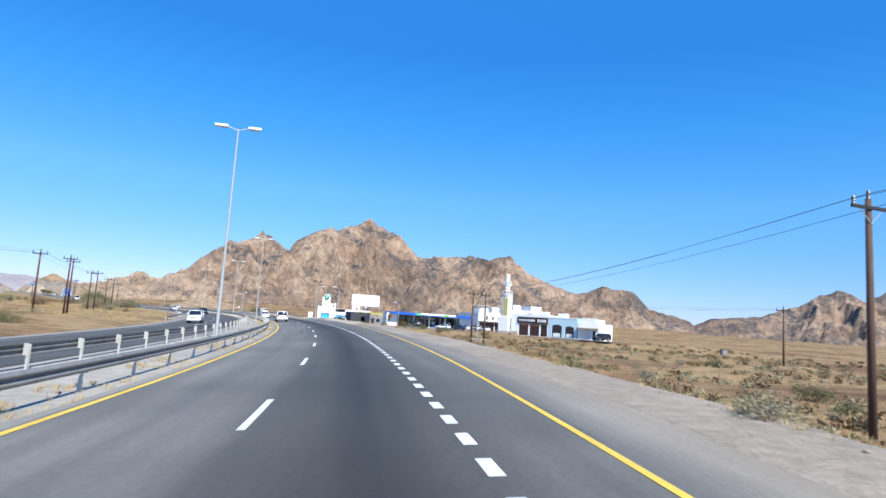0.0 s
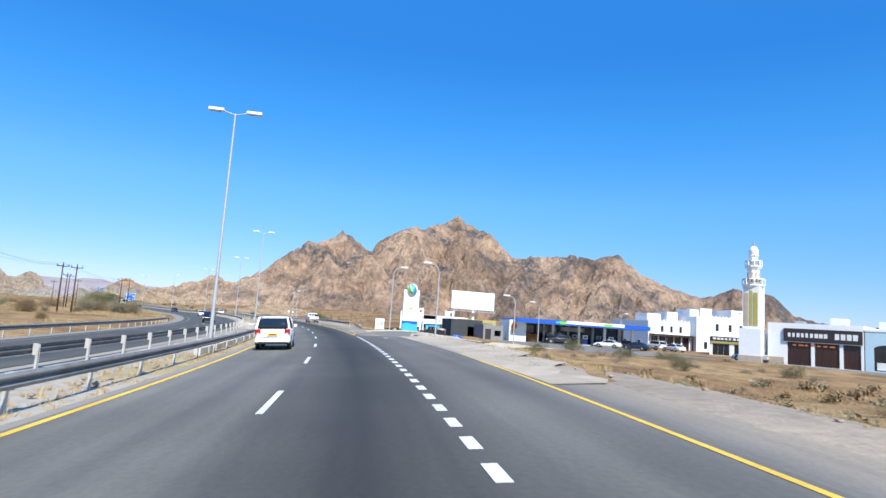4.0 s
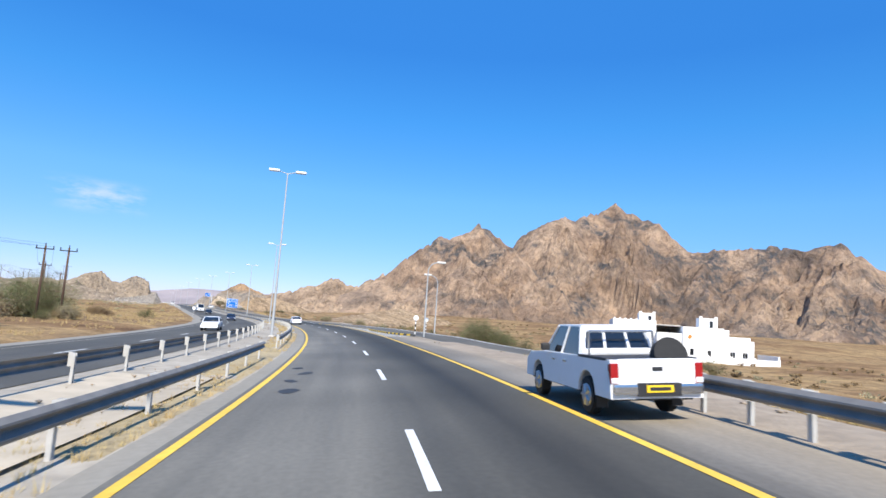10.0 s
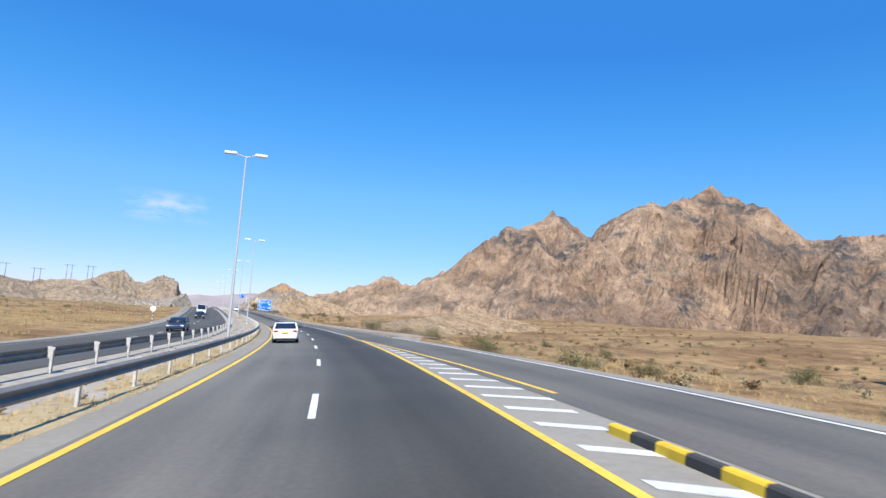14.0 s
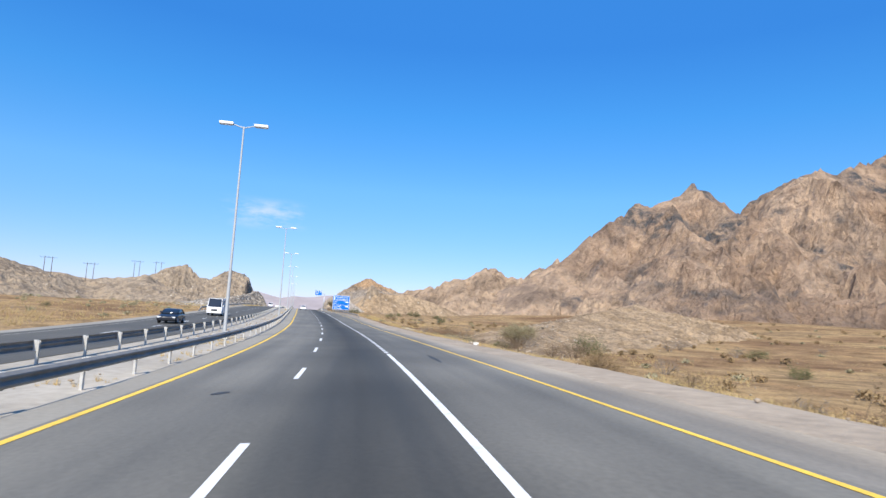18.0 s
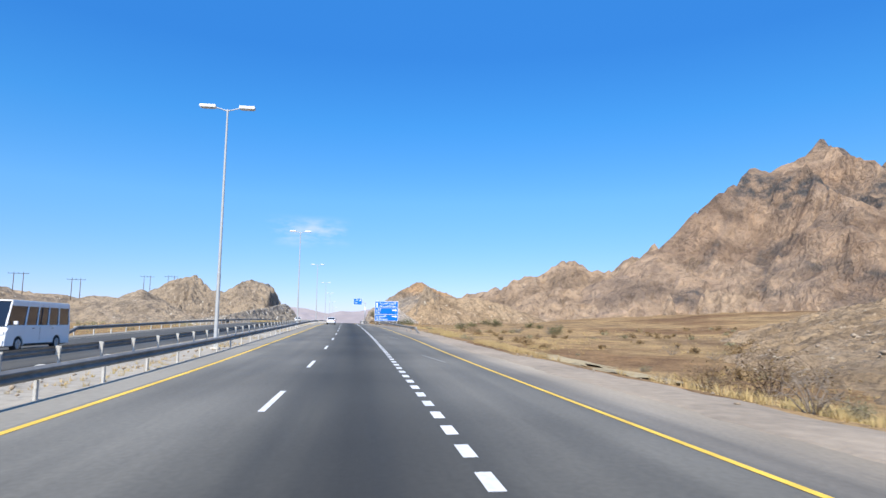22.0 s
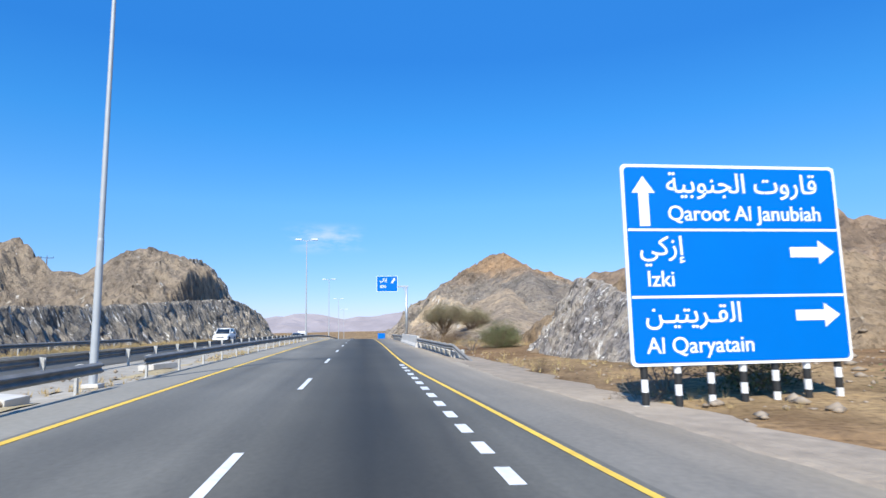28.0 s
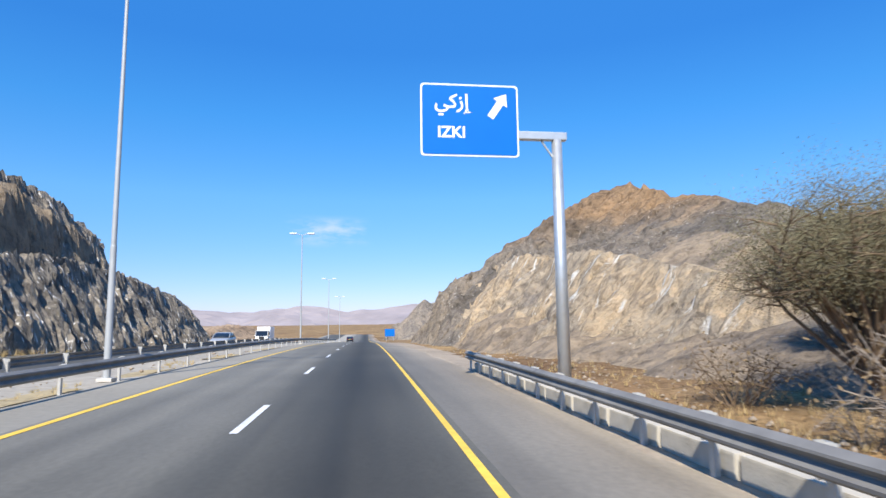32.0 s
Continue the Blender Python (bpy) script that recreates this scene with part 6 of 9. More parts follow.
# ---------------------------------------------------------------- buildings
def wall_bm(x0, x1, y0, y1, z0, z1, holes=(), bm=None):
    """A wall facing -y with rectangular or arched holes (x0, x1, z0, z1, arch)."""
    bm = bm or bmesh.new()
    xs = sorted({x0, x1, *[q for h in holes for q in h[:2] if x0 < q < x1]})
    zs = sorted({z0, z1, *[q for h in holes for q in h[2:4] if z0 < q < z1]})
    nx, nz = len(xs) - 1, len(zs) - 1

    def full(i, k):
        if not (0 <= i < nx and 0 <= k < nz):
            return False
        cx, cz = (xs[i] + xs[i + 1]) / 2, (zs[k] + zs[k + 1]) / 2
        return not any(h[0] < cx < h[1] and h[2] < cz < h[3] for h in holes)

    vert = {}

    def vt(i, y, k):
        if (i, y, k) not in vert:
            vert[i, y, k] = bm.verts.new((xs[i], y, zs[k]))
        return vert[i, y, k]

    for i in range(nx):
        for k in range(nz):
            if not full(i, k):
                continue
            for y in (y0, y1):
                bm.faces.new((vt(i, y, k), vt(i + 1, y, k), vt(i + 1, y, k + 1), vt(i, y, k + 1)))
            for di, dk, a, b in ((-1, 0, (i, k), (i, k + 1)), (1, 0, (i + 1, k), (i + 1, k + 1)), (0, -1, (i, k), (i + 1, k)), (0, 1, (i, k + 1), (i + 1, k + 1))):
                if not full(i + di, k + dk):
                    bm.faces.new((vt(a[0], y0, a[1]), vt(b[0], y0, b[1]), vt(b[0], y1, b[1]), vt(a[0], y1, a[1])))
    for h in holes:
        if len(h) > 4 and h[4]:
            r = (h[1] - h[0]) / 2
            rise = min(r, h[4])
            for sg_ in (-1, 1):
                cx = (h[0] + h[1]) / 2
                pts = [(cx + sg_ * r, h[3])] + [(cx + sg_ * r * math.sin(a), h[3] - rise + rise * math.cos(a)) for a in np.linspace(0, math.pi / 2, 7)]
                vs = [bm.verts.new((x, y0, z)) for x, z in pts]
                f = bm.faces.new(vs)
                r2 = bmesh.ops.extrude_face_region(bm, geom=[f])
                bmesh.ops.translate(bm, vec=(0, y1 - y0, 0), verts=[v for v in r2["geom"] if isinstance(v, bmesh.types.BMVert)])
    if any(len(h) > 4 for h in holes):
        bmesh.ops.remove_doubles(bm, verts=bm.verts, dist=0.0005)
    bmesh.ops.recalc_face_normals(bm, faces=bm.faces)
    return bm


def shell(b, x0, x1, depth, z0, z1, material, holes=(), y=0.0, parapet=0.5, t=0.22, side_holes=()):
    """Four walls, a roof slab and a raised parapet."""
    part("wall", wall_bm(x0, x1, y, y + t, z0 - 0.6, z1, holes), material, b)
    part("side_wall", boxes((x0, x0 + t, y + t, y + depth, z0 - 0.6, z1)), material, b)
    part("side_wall", boxes((x1 - t, x1, y + t, y + depth, z0 - 0.6, z1)), material, b)
    part("back_wall", boxes((x0 + t, x1 - t, y + depth - t, y + depth, z0 - 0.6, z1)), material, b)
    part("roof", boxes((x0 + t, x1 - t, y + t, y + depth - t, z1 - parapet - 0.2, z1 - parapet)), M_CONCRETE, b)
    part("floor_slab", boxes((x0 + t, x1 - t, y + t, y + depth - t, z0 - 0.5, z0 + 0.02)), M_CONCRETE, b)


def window(b, x0, x1, z0, z1, y=0.0, bars=1, frame_mat=None, glass=None, name="window", depth=0.12):
    w = part(name, wall_bm(x0, x1, y + depth, y + depth + 0.05, z0, z1, [(x0 + 0.05, x1 - 0.05, z0 + 0.05, z1 - 0.05)]), frame_mat or M_WHITE_BAND, b)
    for k in range(bars):
        c = x0 + (x1 - x0) * (k + 1) / (bars + 1)
        part("mullion", boxes((c - 0.02, c + 0.02, y + depth, y + depth + 0.05, z0 + 0.05, z1 - 0.05)), frame_mat or M_WHITE_BAND, w)
    part("pane", boxes((x0 + 0.04, x1 - 0.04, y + depth + 0.02, y + depth + 0.03, z0 + 0.04, z1 - 0.04)), glass or M_GLASS, w)
    return w


def shutter(b, x0, x1, z0, z1, y=0.1, material=None):
    n = int((z1 - z0) / 0.16)
    step = (z1 - z0) / n
    back = part("roller_shutter", boxes((x0, x1, y + 0.03, y + 0.05, z0, z1)), material or M_WHITE_BAND, b)
    slat = None
    for k in range(n):
        if slat is None:
            slat = part("slat", boxes((x0, x1, 0.0, 0.028, 0.006, step - 0.006), bevel=0.006), material or M_WHITE_BAND, back)
            o = slat
        else:
            o = new("slat", slat.data)
            o.parent = back
        o.matrix_basis = pose(0, y, z0 + k * step)
    return back


def bars(parent, x0, x1, zc, h, y, n, material, seed=1):
    """Unreadable lettering as a row of plain bars."""
    r = random.Random(seed)
    x = x0
    for k in range(n):
        w = (x1 - x0) / n
        part("lettering", boxes((x + 0.08 * w, x + w * r.uniform(0.6, 0.92), y - 0.02, y, zc - h / 2, zc + h / 2)), material, parent)
        x += w


FX, FY, FR = 7.7, 172.7, math.degrees(math.atan2(-0.607, 0.794))
Z0 = 0.08


def on_row(u):
    return (FX + 0.794 * u, FY - 0.607 * u, 0.0)


mosque = thing("mosque", "large white rendered block with brown glazed ground floor and stepped parapets", "building", loc=(14.5, 215.5, -0.3), rz=22.4)
holes = [(0.8 + k * 2.0, 2.5 + k * 2.0, 0.1, 3.3) for k in range(5)] + [(3.2, 3.9, 4.2, 5.6), (5.6, 6.3, 4.2, 5.6), (8.0, 8.7, 4.2, 5.6)]
shell(mosque, 0, 11, 16, 0, 6.6, M_WHITE, holes)
for h in holes:
    window(mosque, h[0], h[1], h[2], h[3], bars=1 if h[2] < 1 else 0, frame_mat=M_DARK_SIGN, glass=M_BROWN_GLASS if h[2] < 1 else None, name="shopfront" if h[2] < 1 else "window")
part("canopy", boxes((0.2, 10.9, -1.4, -0.02, 3.4, 3.7), bevel=0.02), M_DARK_SIGN, mosque, "dark brown entrance canopy")
for x in (0.5, 4.0, 7.4, 10.6):
    part("column", boxes((x - 0.12, x + 0.12, -1.3, -1.05, -0.4, 3.4)), M_BROWN_GLASS, mosque)
holes = [(13.0, 13.9, 1.0, 2.6), (16.0, 16.9, 5.2, 6.8), (19.5, 20.4, 5.2, 6.8), (22.5, 23.4, 5.2, 6.8), (17.0, 19.0, 0.1, 2.8)]
shell(mosque, 11.02, 25.0, 15, 0, 8.2, M_WHITE, holes, y=-2.0)
for h in holes:
    window(mosque, h[0], h[1], h[2], h[3], y=-2.0, bars=1, frame_mat=M_DARK_SIGN)
for x0, x1, y0, y1, z0, z1 in ((3.0, 6.5, 5, 10, 6.1, 8.4), (7.6, 10.4, 4, 9, 6.1, 9.0), (12.2, 14.6, 2, 7, 7.7, 9.9), (15.8, 19.0, 3, 8, 7.7, 10.4), (20.4, 24.8, -1.8, 8, 7.7, 10.2)):
    part("roof_block", wall_bm(x0, x1, y0, y0 + 0.25, z0, z1, [((x0 + x1) / 2 - 0.35, (x0 + x1) / 2 + 0.35, z0 + 0.9, z1 - 0.4)]), M_WHITE, mosque)
    part("roof_block", boxes((x0, x1, y0 + 0.3, y1, z0, z1 - 0.02), bevel=0.02), M_WHITE, mosque)
for k in range(12):
    part("merlon", boxes((k * 0.93, 0.5 + k * 0.93, 0.0, 0.22, 6.6, 6.95), bevel=0.02), M_WHITE, mosque)
for k in range(15):
    part("merlon", boxes((11.1 + k * 0.95, 11.6 + k * 0.95, -2.0, -1.78, 8.2, 8.55), bevel=0.02), M_WHITE, mosque)
arcade = thing("shop_building", "low shop front with a yellow fascia and dark signboard", "building", loc=(22.0, 196.5, -0.1), rz=-30)
shell(arcade, 0, 12, 7, 0, 3.6, M_WHITE, [(0.5, 3.5, 0.1, 2.3), (4.3, 7.3, 0.1, 2.3), (8.2, 11.4, 0.1, 2.3)])
for x in (0.5, 4.3, 8.2):
    window(arcade, x, x + 3.0, 0.1, 2.3, bars=2, frame_mat=M_GOLD, name="shopfront")
part("fascia", boxes((0.2, 7.6, -0.15, -0.004, 2.35, 2.75)), M_GOLD, arcade, "yellow fascia")
sgn_ = part("signboard", boxes((0.2, 11.8, -0.2, -0.004, 2.8, 3.6)), M_DARK_SIGN, arcade)
bars(sgn_, 0.6, 5.5, 3.2, 0.4, -0.202, 7, M_WHITE_BAND, 6)

minaret = thing("minaret", "white square minaret with tan panels, two balconies and a small dome", "minaret", loc=on_row(13.4), rz=FR)
part("base", boxes((-1.45, 1.45, -1.0, 1.9, -0.5, 4.6), bevel=0.03), M_WHITE, minaret)
part("plinth", boxes((-1.55, 1.55, -1.1, 2.0, -0.5, 0.9), bevel=0.03), M_TAN, minaret)
sh = part("shaft", boxes((-1.1, 1.1, -0.65, 1.55, 4.6, 10.6), bevel=0.03), M_WHITE, minaret)
for x in (-0.62, 0.62):
    part("panel", boxes((x - 0.28, x + 0.28, -0.70, -0.652, 5.0, 9.6), bevel=0.01), M_GOLD if x > 0 else M_TAN, sh)
part("panel", boxes((-0.22, 0.22, -0.69, -0.652, 5.0, 9.9), bevel=0.01), M_GOLD, sh)
part("side_panel", boxes((-1.148, -1.102, 0.0, 0.9, 5.0, 9.6), bevel=0.01), M_TAN, sh)
for z, r, hgt in ((10.6, 1.55, 0.9), (13.3, 1.15, 0.8)):
    bal = part("balcony", tubes(((0, 0.45, z - 0.45), (0, 0.45, z), r * 0.72, r), ((0, 0.45, z), (0, 0.45, z + 0.15), r, r), n=8), M_WHITE, minaret)
    bm = bmesh.new()
    for k in range(8):
        a = math.pi / 8 + k * math.pi / 4
        tube(bm, (math.cos(a) * r * 0.93, 0.45 + math.sin(a) * r * 0.93, z + 0.15), (math.cos(a) * r * 0.93, 0.45 + math.sin(a) * r * 0.93, z + hgt), 0.07, 0.07, n=6)
    tube(bm, (0, 0.45, z + hgt), (0, 0.45, z + hgt + 0.12), r * 0.98, r * 0.98, n=8)
    part("railing", bm, M_WHITE, bal)
part("upper_shaft", tubes(((0, 0.45, 10.75), (0, 0.45, 12.9), 0.82, 0.78), n=8), M_WHITE, minaret)
for k in range(8):
    a = k * math.pi / 4
    o = part("niche", boxes((-0.16, 0.16, -0.05, 0.0, 11.1, 12.5), bevel=0.01), M_TAN, minaret)
    o.matrix_basis = pose(math.sin(a) * 0.76, 0.45 - math.cos(a) * 0.76, 0, 0, 0, math.degrees(a))
part("lantern", tubes(((0, 0.45, 13.45), (0, 0.45, 14.9), 0.55, 0.55), ((0, 0.45, 14.9), (0, 0.45, 15.05), 0.72, 0.72), n=8), M_WHITE, minaret)
bm = bmesh.new()
bmesh.ops.create_uvsphere(bm, u_segments=20, v_segments=12, radius=0.62, matrix=Matrix.Translation((0, 0.45, 15.55)) @ Matrix.Diagonal((1, 1, 1.25, 1)))
shade(part("dome", bm, M_WHITE, minaret))
part("finial", tubes(((0, 0.45, 16.2), (0, 0.45, 17.9), 0.05, 0.02), ((0, 0.45, 16.5), (0, 0.45, 16.75), 0.12, 0.12), n=8), M_GOLD, minaret)

cafe = thing("cafe", "white single-storey cafe with a dark signboard and glazed front", "building", loc=on_row(15.4), rz=FR)
holes = [(2.4, 5.2, Z0, 3.1), (5.6, 8.4, Z0, 3.1), (8.8, 10.7, Z0, 3.1)]
shell(cafe, 0, 11, 11, Z0, 5.6, M_WHITE, holes)
for h in holes:
    window(cafe, h[0], h[1], Z0 + 0.05, h[3], bars=2, frame_mat=M_DARK_SIGN, glass=M_BROWN_GLASS, name="shopfront")
sgn_ = part("signboard", boxes((2.0, 10.9, -0.22, -0.004, 3.2, 4.9), bevel=0.03), M_DARK_SIGN, cafe, "dark brown signboard with pale lettering")
bars(sgn_, 2.5, 7.2, 4.05, 0.55, -0.222, 9, M_WHITE_BAND, 4)
bars(sgn_, 7.9, 10.5, 4.05, 0.75, -0.222, 4, M_WHITE_BAND, 5)
bars(cafe, 3.0, 8.0, 2.75, 0.2, -0.002, 7, M_ORANGE, 8)
part("tile_band", boxes((0.0, 2.0, -0.05, -0.003, Z0, 1.0)), M_TAN, cafe)
part("roof_tank", boxes((6.5, 8.4, 4, 6, 5.1, 6.6), bevel=0.1), M_WHITE, cafe)
part("roof_unit", boxes((2.0, 3.2, 5, 6.2, 5.1, 6.1), bevel=0.04), M_GALV, cafe)

pale = thing("shop_building", "pale blue shop building with two arched dark openings", "building", loc=on_row(26.5), rz=FR)
holes = [(0.9, 3.7, Z0 + 0.1, 3.35, 0.5), (4.6, 7.0, Z0 + 0.1, 3.1, 0.5)]
shell(pale, 0.02, 7.9, 10, Z0, 5.2, M_PALE_BLUE, holes)
for h in holes:
    window(pale, h[0], h[1], h[2], h[3], bars=2, frame_mat=M_BLACK, glass=M_GLASS, name="shopfront", depth=0.2)
    part("sticker", boxes((h[0] + 0.3, h[1] - 0.5, 0.19, 0.215, 0.3, 1.2)), M_WHITE_BAND, pale)
part("cornice", boxes((-0.05, 7.97, -0.06, -0.003, 4.95, 5.22)), M_WHITE, pale)
part("roof_box", boxes((1.0, 3.2, 3, 5, 4.7, 6.3), bevel=0.03), M_WHITE, pale)

low = thing("shop_building", "low white shops with closed roller shutters", "building", loc=on_row(34.6), rz=FR)
holes = [(0.6, 3.3, Z0, 2.6), (3.9, 4.6, Z0, 2.3)]
shell(low, 0, 5.4, 9, Z0, 4.1, M_WHITE, holes, parapet=0.3)
shutter(low, 0.6, 3.3, Z0, 2.6)
part("door", boxes((3.9, 4.6, 0.1, 0.15, Z0, 2.3), bevel=0.01), M_DARK_IN, low)
part("awning", boxes((-0.1, 5.6, -1.1, -0.004, 2.75, 3.0), bevel=0.02), M_TAN, low)
part("parapet_box", boxes((1.0, 4.6, 0.3, 6.0, 4.1, 5.2), bevel=0.03), M_WHITE, low)
for k in range(5):
    part("merlon", boxes((1.0 + k * 0.78, 1.4 + k * 0.78, 0.3, 0.5, 5.2, 5.45)), M_WHITE, low)

# filling station canopy
CA = math.degrees(math.atan2(6.0, 25.5))
station = thing("filling_station", "filling station canopy with a blue and white fascia on white columns", "filling station", loc=(-14.5, 190.0, 0), rz=CA)
CW, CD = 26.2, 14.0
part("canopy_roof", boxes((0.1, CW - 0.1, 0.1, CD - 0.1, 3.72, 4.3)), M_WHITE, station)
for k, (a, b, m) in enumerate(((0, 9.6, M_FASCIA_BLUE), (9.6, 21.0, M_SIGN_WHITE), (21.0, CW, M_FASCIA_BLUE))):
    part("fascia", boxes((a, b, -0.06, 0.1, 3.65, 4.5), bevel=0.015), m, station)
part("fascia_stripe", boxes((9.62, 20.98, -0.075, -0.062, 3.66, 3.95)), M_FASCIA_BLUE, station)
part("fascia_stripe", boxes((7.5, 9.58, -0.075, -0.062, 3.95, 4.3)), M_LIGHT_BLUE, station)
part("fascia_stripe", boxes((8.3, 9.5, -0.09, -0.076, 3.8, 4.35)), M_GREEN, station)
part("fascia_stripe", boxes((17.0, 18.6, -0.09, -0.076, 3.85, 4.35)), M_GREEN, station)
for x0, x1, y0, y1 in ((-0.06, 0.1, 0.1, CD), (CW - 0.1, CW + 0.06, 0.1, CD), (0, CW, CD - 0.1, CD + 0.06)):
    part("fascia", boxes((x0, x1, y0, y1, 3.65, 4.5)), M_FASCIA_BLUE, station)
for x in (8.0, 13.2, 18.4, 24.0):
    for y in (3.4, 10.2):
        part("column", boxes((x - 0.22, x + 0.22, y - 0.22, y + 0.22, -0.3, 3.72), bevel=0.03), M_WHITE, station)
for x in (8.0, 13.2, 18.4, 24.0):
    for y in (3.4, 10.2):
        isl = station
        pm = thing("fuel_pump", "blue and white fuel pump on a raised island", "fuel pump", "fuel pumps", loc=(-14.5 + (x + 1.3) * math.cos(radians(CA)) - y * math.sin(radians(CA)), 190 + (x + 1.3) * math.sin(radians(CA)) + y * math.cos(radians(CA)), 0.06), rz=CA)
        part("island", boxes((-2.1, 1.0, -0.55, 0.55, -0.1, 0.14), bevel=0.03), M_KERB, pm)
        part("body", boxes((-0.42, 0.42, -0.25, 0.25, 0.14, 1.25), bevel=0.03), M_FASCIA_BLUE, pm)
        part("head", boxes((-0.45, 0.45, -0.27, 0.27, 1.25, 1.95), bevel=0.04), M_WHITE_PAINT, pm)
        part("display", boxes((-0.3, 0.3, -0.285, -0.271, 1.4, 1.75)), M_GLASS, pm)
        part("hose", tubes(((0.5, 0, 1.6), (0.62, 0, 0.6), 0.025, 0.025), ((0.62, 0, 0.6), (0.5, 0, 1.1), 0.025, 0.025), n=6), M_BLACK, pm)
shop = thing("station_shop", "white station shop with dark glazing and an orange wall logo", "building", loc=(-14.5 - 14 * math.sin(radians(CA)) * 0.15, 190 + 2.2, 0), rz=CA)
part("end_wall", boxes((-0.9, 2.4, 0.2, 9.0, -0.4, 4.05), bevel=0.03), M_WHITE, shop)
bm = bmesh.new()
bmesh.ops.create_cone(bm, cap_ends=True, segments=18, radius1=0.62, radius2=0.62, depth=0.04, matrix=Matrix.Translation((0.0, 0.17, 2.9)) @ Matrix.Rotation(radians(90), 4, "X"))
part("logo", bm, M_ORANGE, shop)
part("logo", boxes((-0.35, 0.3, 0.14, 0.195, 1.6, 2.25)), M_ORANGE, shop)
part("wall", wall_bm(2.4, 25, 8.0, 8.25, -0.3, 3.7, [(2.8, 9.0, 0.1, 3.3), (9.4, 12, 0.1, 3.3), (12.5, 17.8, 0.1, 2.4), (18.3, 24.6, 0.1, 3.3)]), M_GREY_BLOCK, shop)
window(shop, 2.8, 9.0, 0.1, 3.3, y=8.0, bars=4, frame_mat=M_BLACK)
window(shop, 9.4, 12, 0.1, 3.3, y=8.0, bars=1, frame_mat=M_BLACK)
window(shop, 12.5, 17.8, 0.1, 2.4, y=8.0, bars=3, frame_mat=M_BLACK)
window(shop, 18.3, 24.6, 0.1, 3.3, y=8.0, bars=3, frame_mat=M_BLACK)
part("roof", boxes((2.4, 25, 8.0, 14.0, 3.7, 3.95)), M_WHITE, shop)
part("back_wall", boxes((2.4, 25, 13.8, 14.0, -0.3, 3.7)), M_WHITE, shop)
part("sign_box", boxes((11.5, 16.5, 7.7, 7.99, 2.6, 3.4), bevel=0.03), M_SIGN_WHITE, shop)
part("shelf_box", boxes((3.4, 6.5, 6.6, 7.8, -0.1, 1.6), bevel=0.02), M_ORANGE, shop)

# billboard
bl, br = Vector((-28.0, 197.8, 0)), Vector((-19.5, 201.7, 0))
bb = thing("billboard", "large blank white billboard on a single steel pole", "billboard", loc=tuple(bl), rz=math.degrees(math.atan2((br - bl).y, (br - bl).x)))
BL = (br - bl).length
part("panel", boxes((0, BL, 0, 0.35, 5.75, 9.35), bevel=0.02), M_SIGN_WHITE, bb, "blank white panel")
part("catwalk", boxes((0.2, BL + 0.1, -0.75, 0.0, 5.25, 5.33)), M_GALV, bb)
for k in range(12):
    part("lamp_bracket", boxes((0.3 + k * (BL - 0.5) / 11 - 0.04, 0.3 + k * (BL - 0.5) / 11 + 0.04, -0.72, -0.64, 5.33, 5.62)), M_GALV, bb)
part("rail", boxes((0.2, BL + 0.1, -0.74, -0.69, 5.6, 5.66)), M_GALV, bb)
shade(part("pole", tubes(((BL * 0.53, 0.5, -0.6), (BL * 0.53, 0.5, 6.2), 0.3, 0.26), n=14), M_WHITE_BAND, bb))
part("crossbeam", boxes((0.6, BL - 0.6, 0.4, 0.62, 5.9, 6.2)), M_GALV, bb)
part("crossbeam", boxes((0.6, BL - 0.6, 0.4, 0.62, 8.3, 8.5)), M_GALV, bb)

# totem
ta, tb = Vector((-29.1, 152.8, 0)), Vector((-27.2, 153.6, 0))
tz = ground_at(*[float(v[0]) for v in along(np.array([-28.2]), np.array([153.2]))])[2]
totem = thing("price_totem", "tall white filling station totem with a globe on top", "sign", loc=(ta.x, ta.y, 0), rz=math.degrees(math.atan2(0.8, 1.9)))
TW = (tb - ta).length
part("plinth", boxes((-0.25, TW + 0.25, -0.2, 0.75, tz - 0.4, 0.55), bevel=0.03), M_GREY_BLOCK, totem)
part("upper_panel", boxes((0, TW, 0, 0.5, 2.45, 6.55), bevel=0.03), M_SIGN_WHITE, totem)
part("lower_panel", boxes((0, TW, 0.0, 0.5, 0.55, 2.45), bevel=0.03), M_LIGHT_BLUE, totem, "light blue lower panel with a green sweep")
bm = plate([(0.02, 2.05), (0.5, 2.2), (1.0, 2.18), (1.5, 2.05), (TW - 0.02, 2.1), (TW - 0.02, 2.44), (0.02, 2.44)], 0.012)
bmesh.ops.translate(bm, vec=(0, -0.014, 0), verts=bm.verts)
part("wave", bm, M_FASCIA_BLUE, totem)
bm = plate([(0.9, 0.58), (1.4, 0.7), (1.8, 0.95), (TW - 0.02, 1.35), (TW - 0.02, 0.95), (1.75, 0.62)], 0.012)
bmesh.ops.translate(bm, vec=(0, -0.016, 0), verts=bm.verts)
part("sweep", bm, M_GREEN, totem)
bm = plate([(1.75, 0.6), (TW - 0.02, 0.93), (TW - 0.02, 0.6)], 0.012)
bmesh.ops.translate(bm, vec=(0, -0.018, 0), verts=bm.verts)
part("sweep", bm, M_SIGN_WHITE, totem)
for k in range(5):
    part("emblem", boxes((TW / 2 - 0.25 + 0.1 * k, TW / 2 - 0.17 + 0.1 * k, -0.016, 0.0, 4.0 - 0.08 * abs(k - 2), 4.28 - 0.03 * abs(k - 2))), M_ORANGE, totem)
bars(totem, 0.5, 1.5, 3.55, 0.12, -0.001, 4, M_ORANGE, 2)
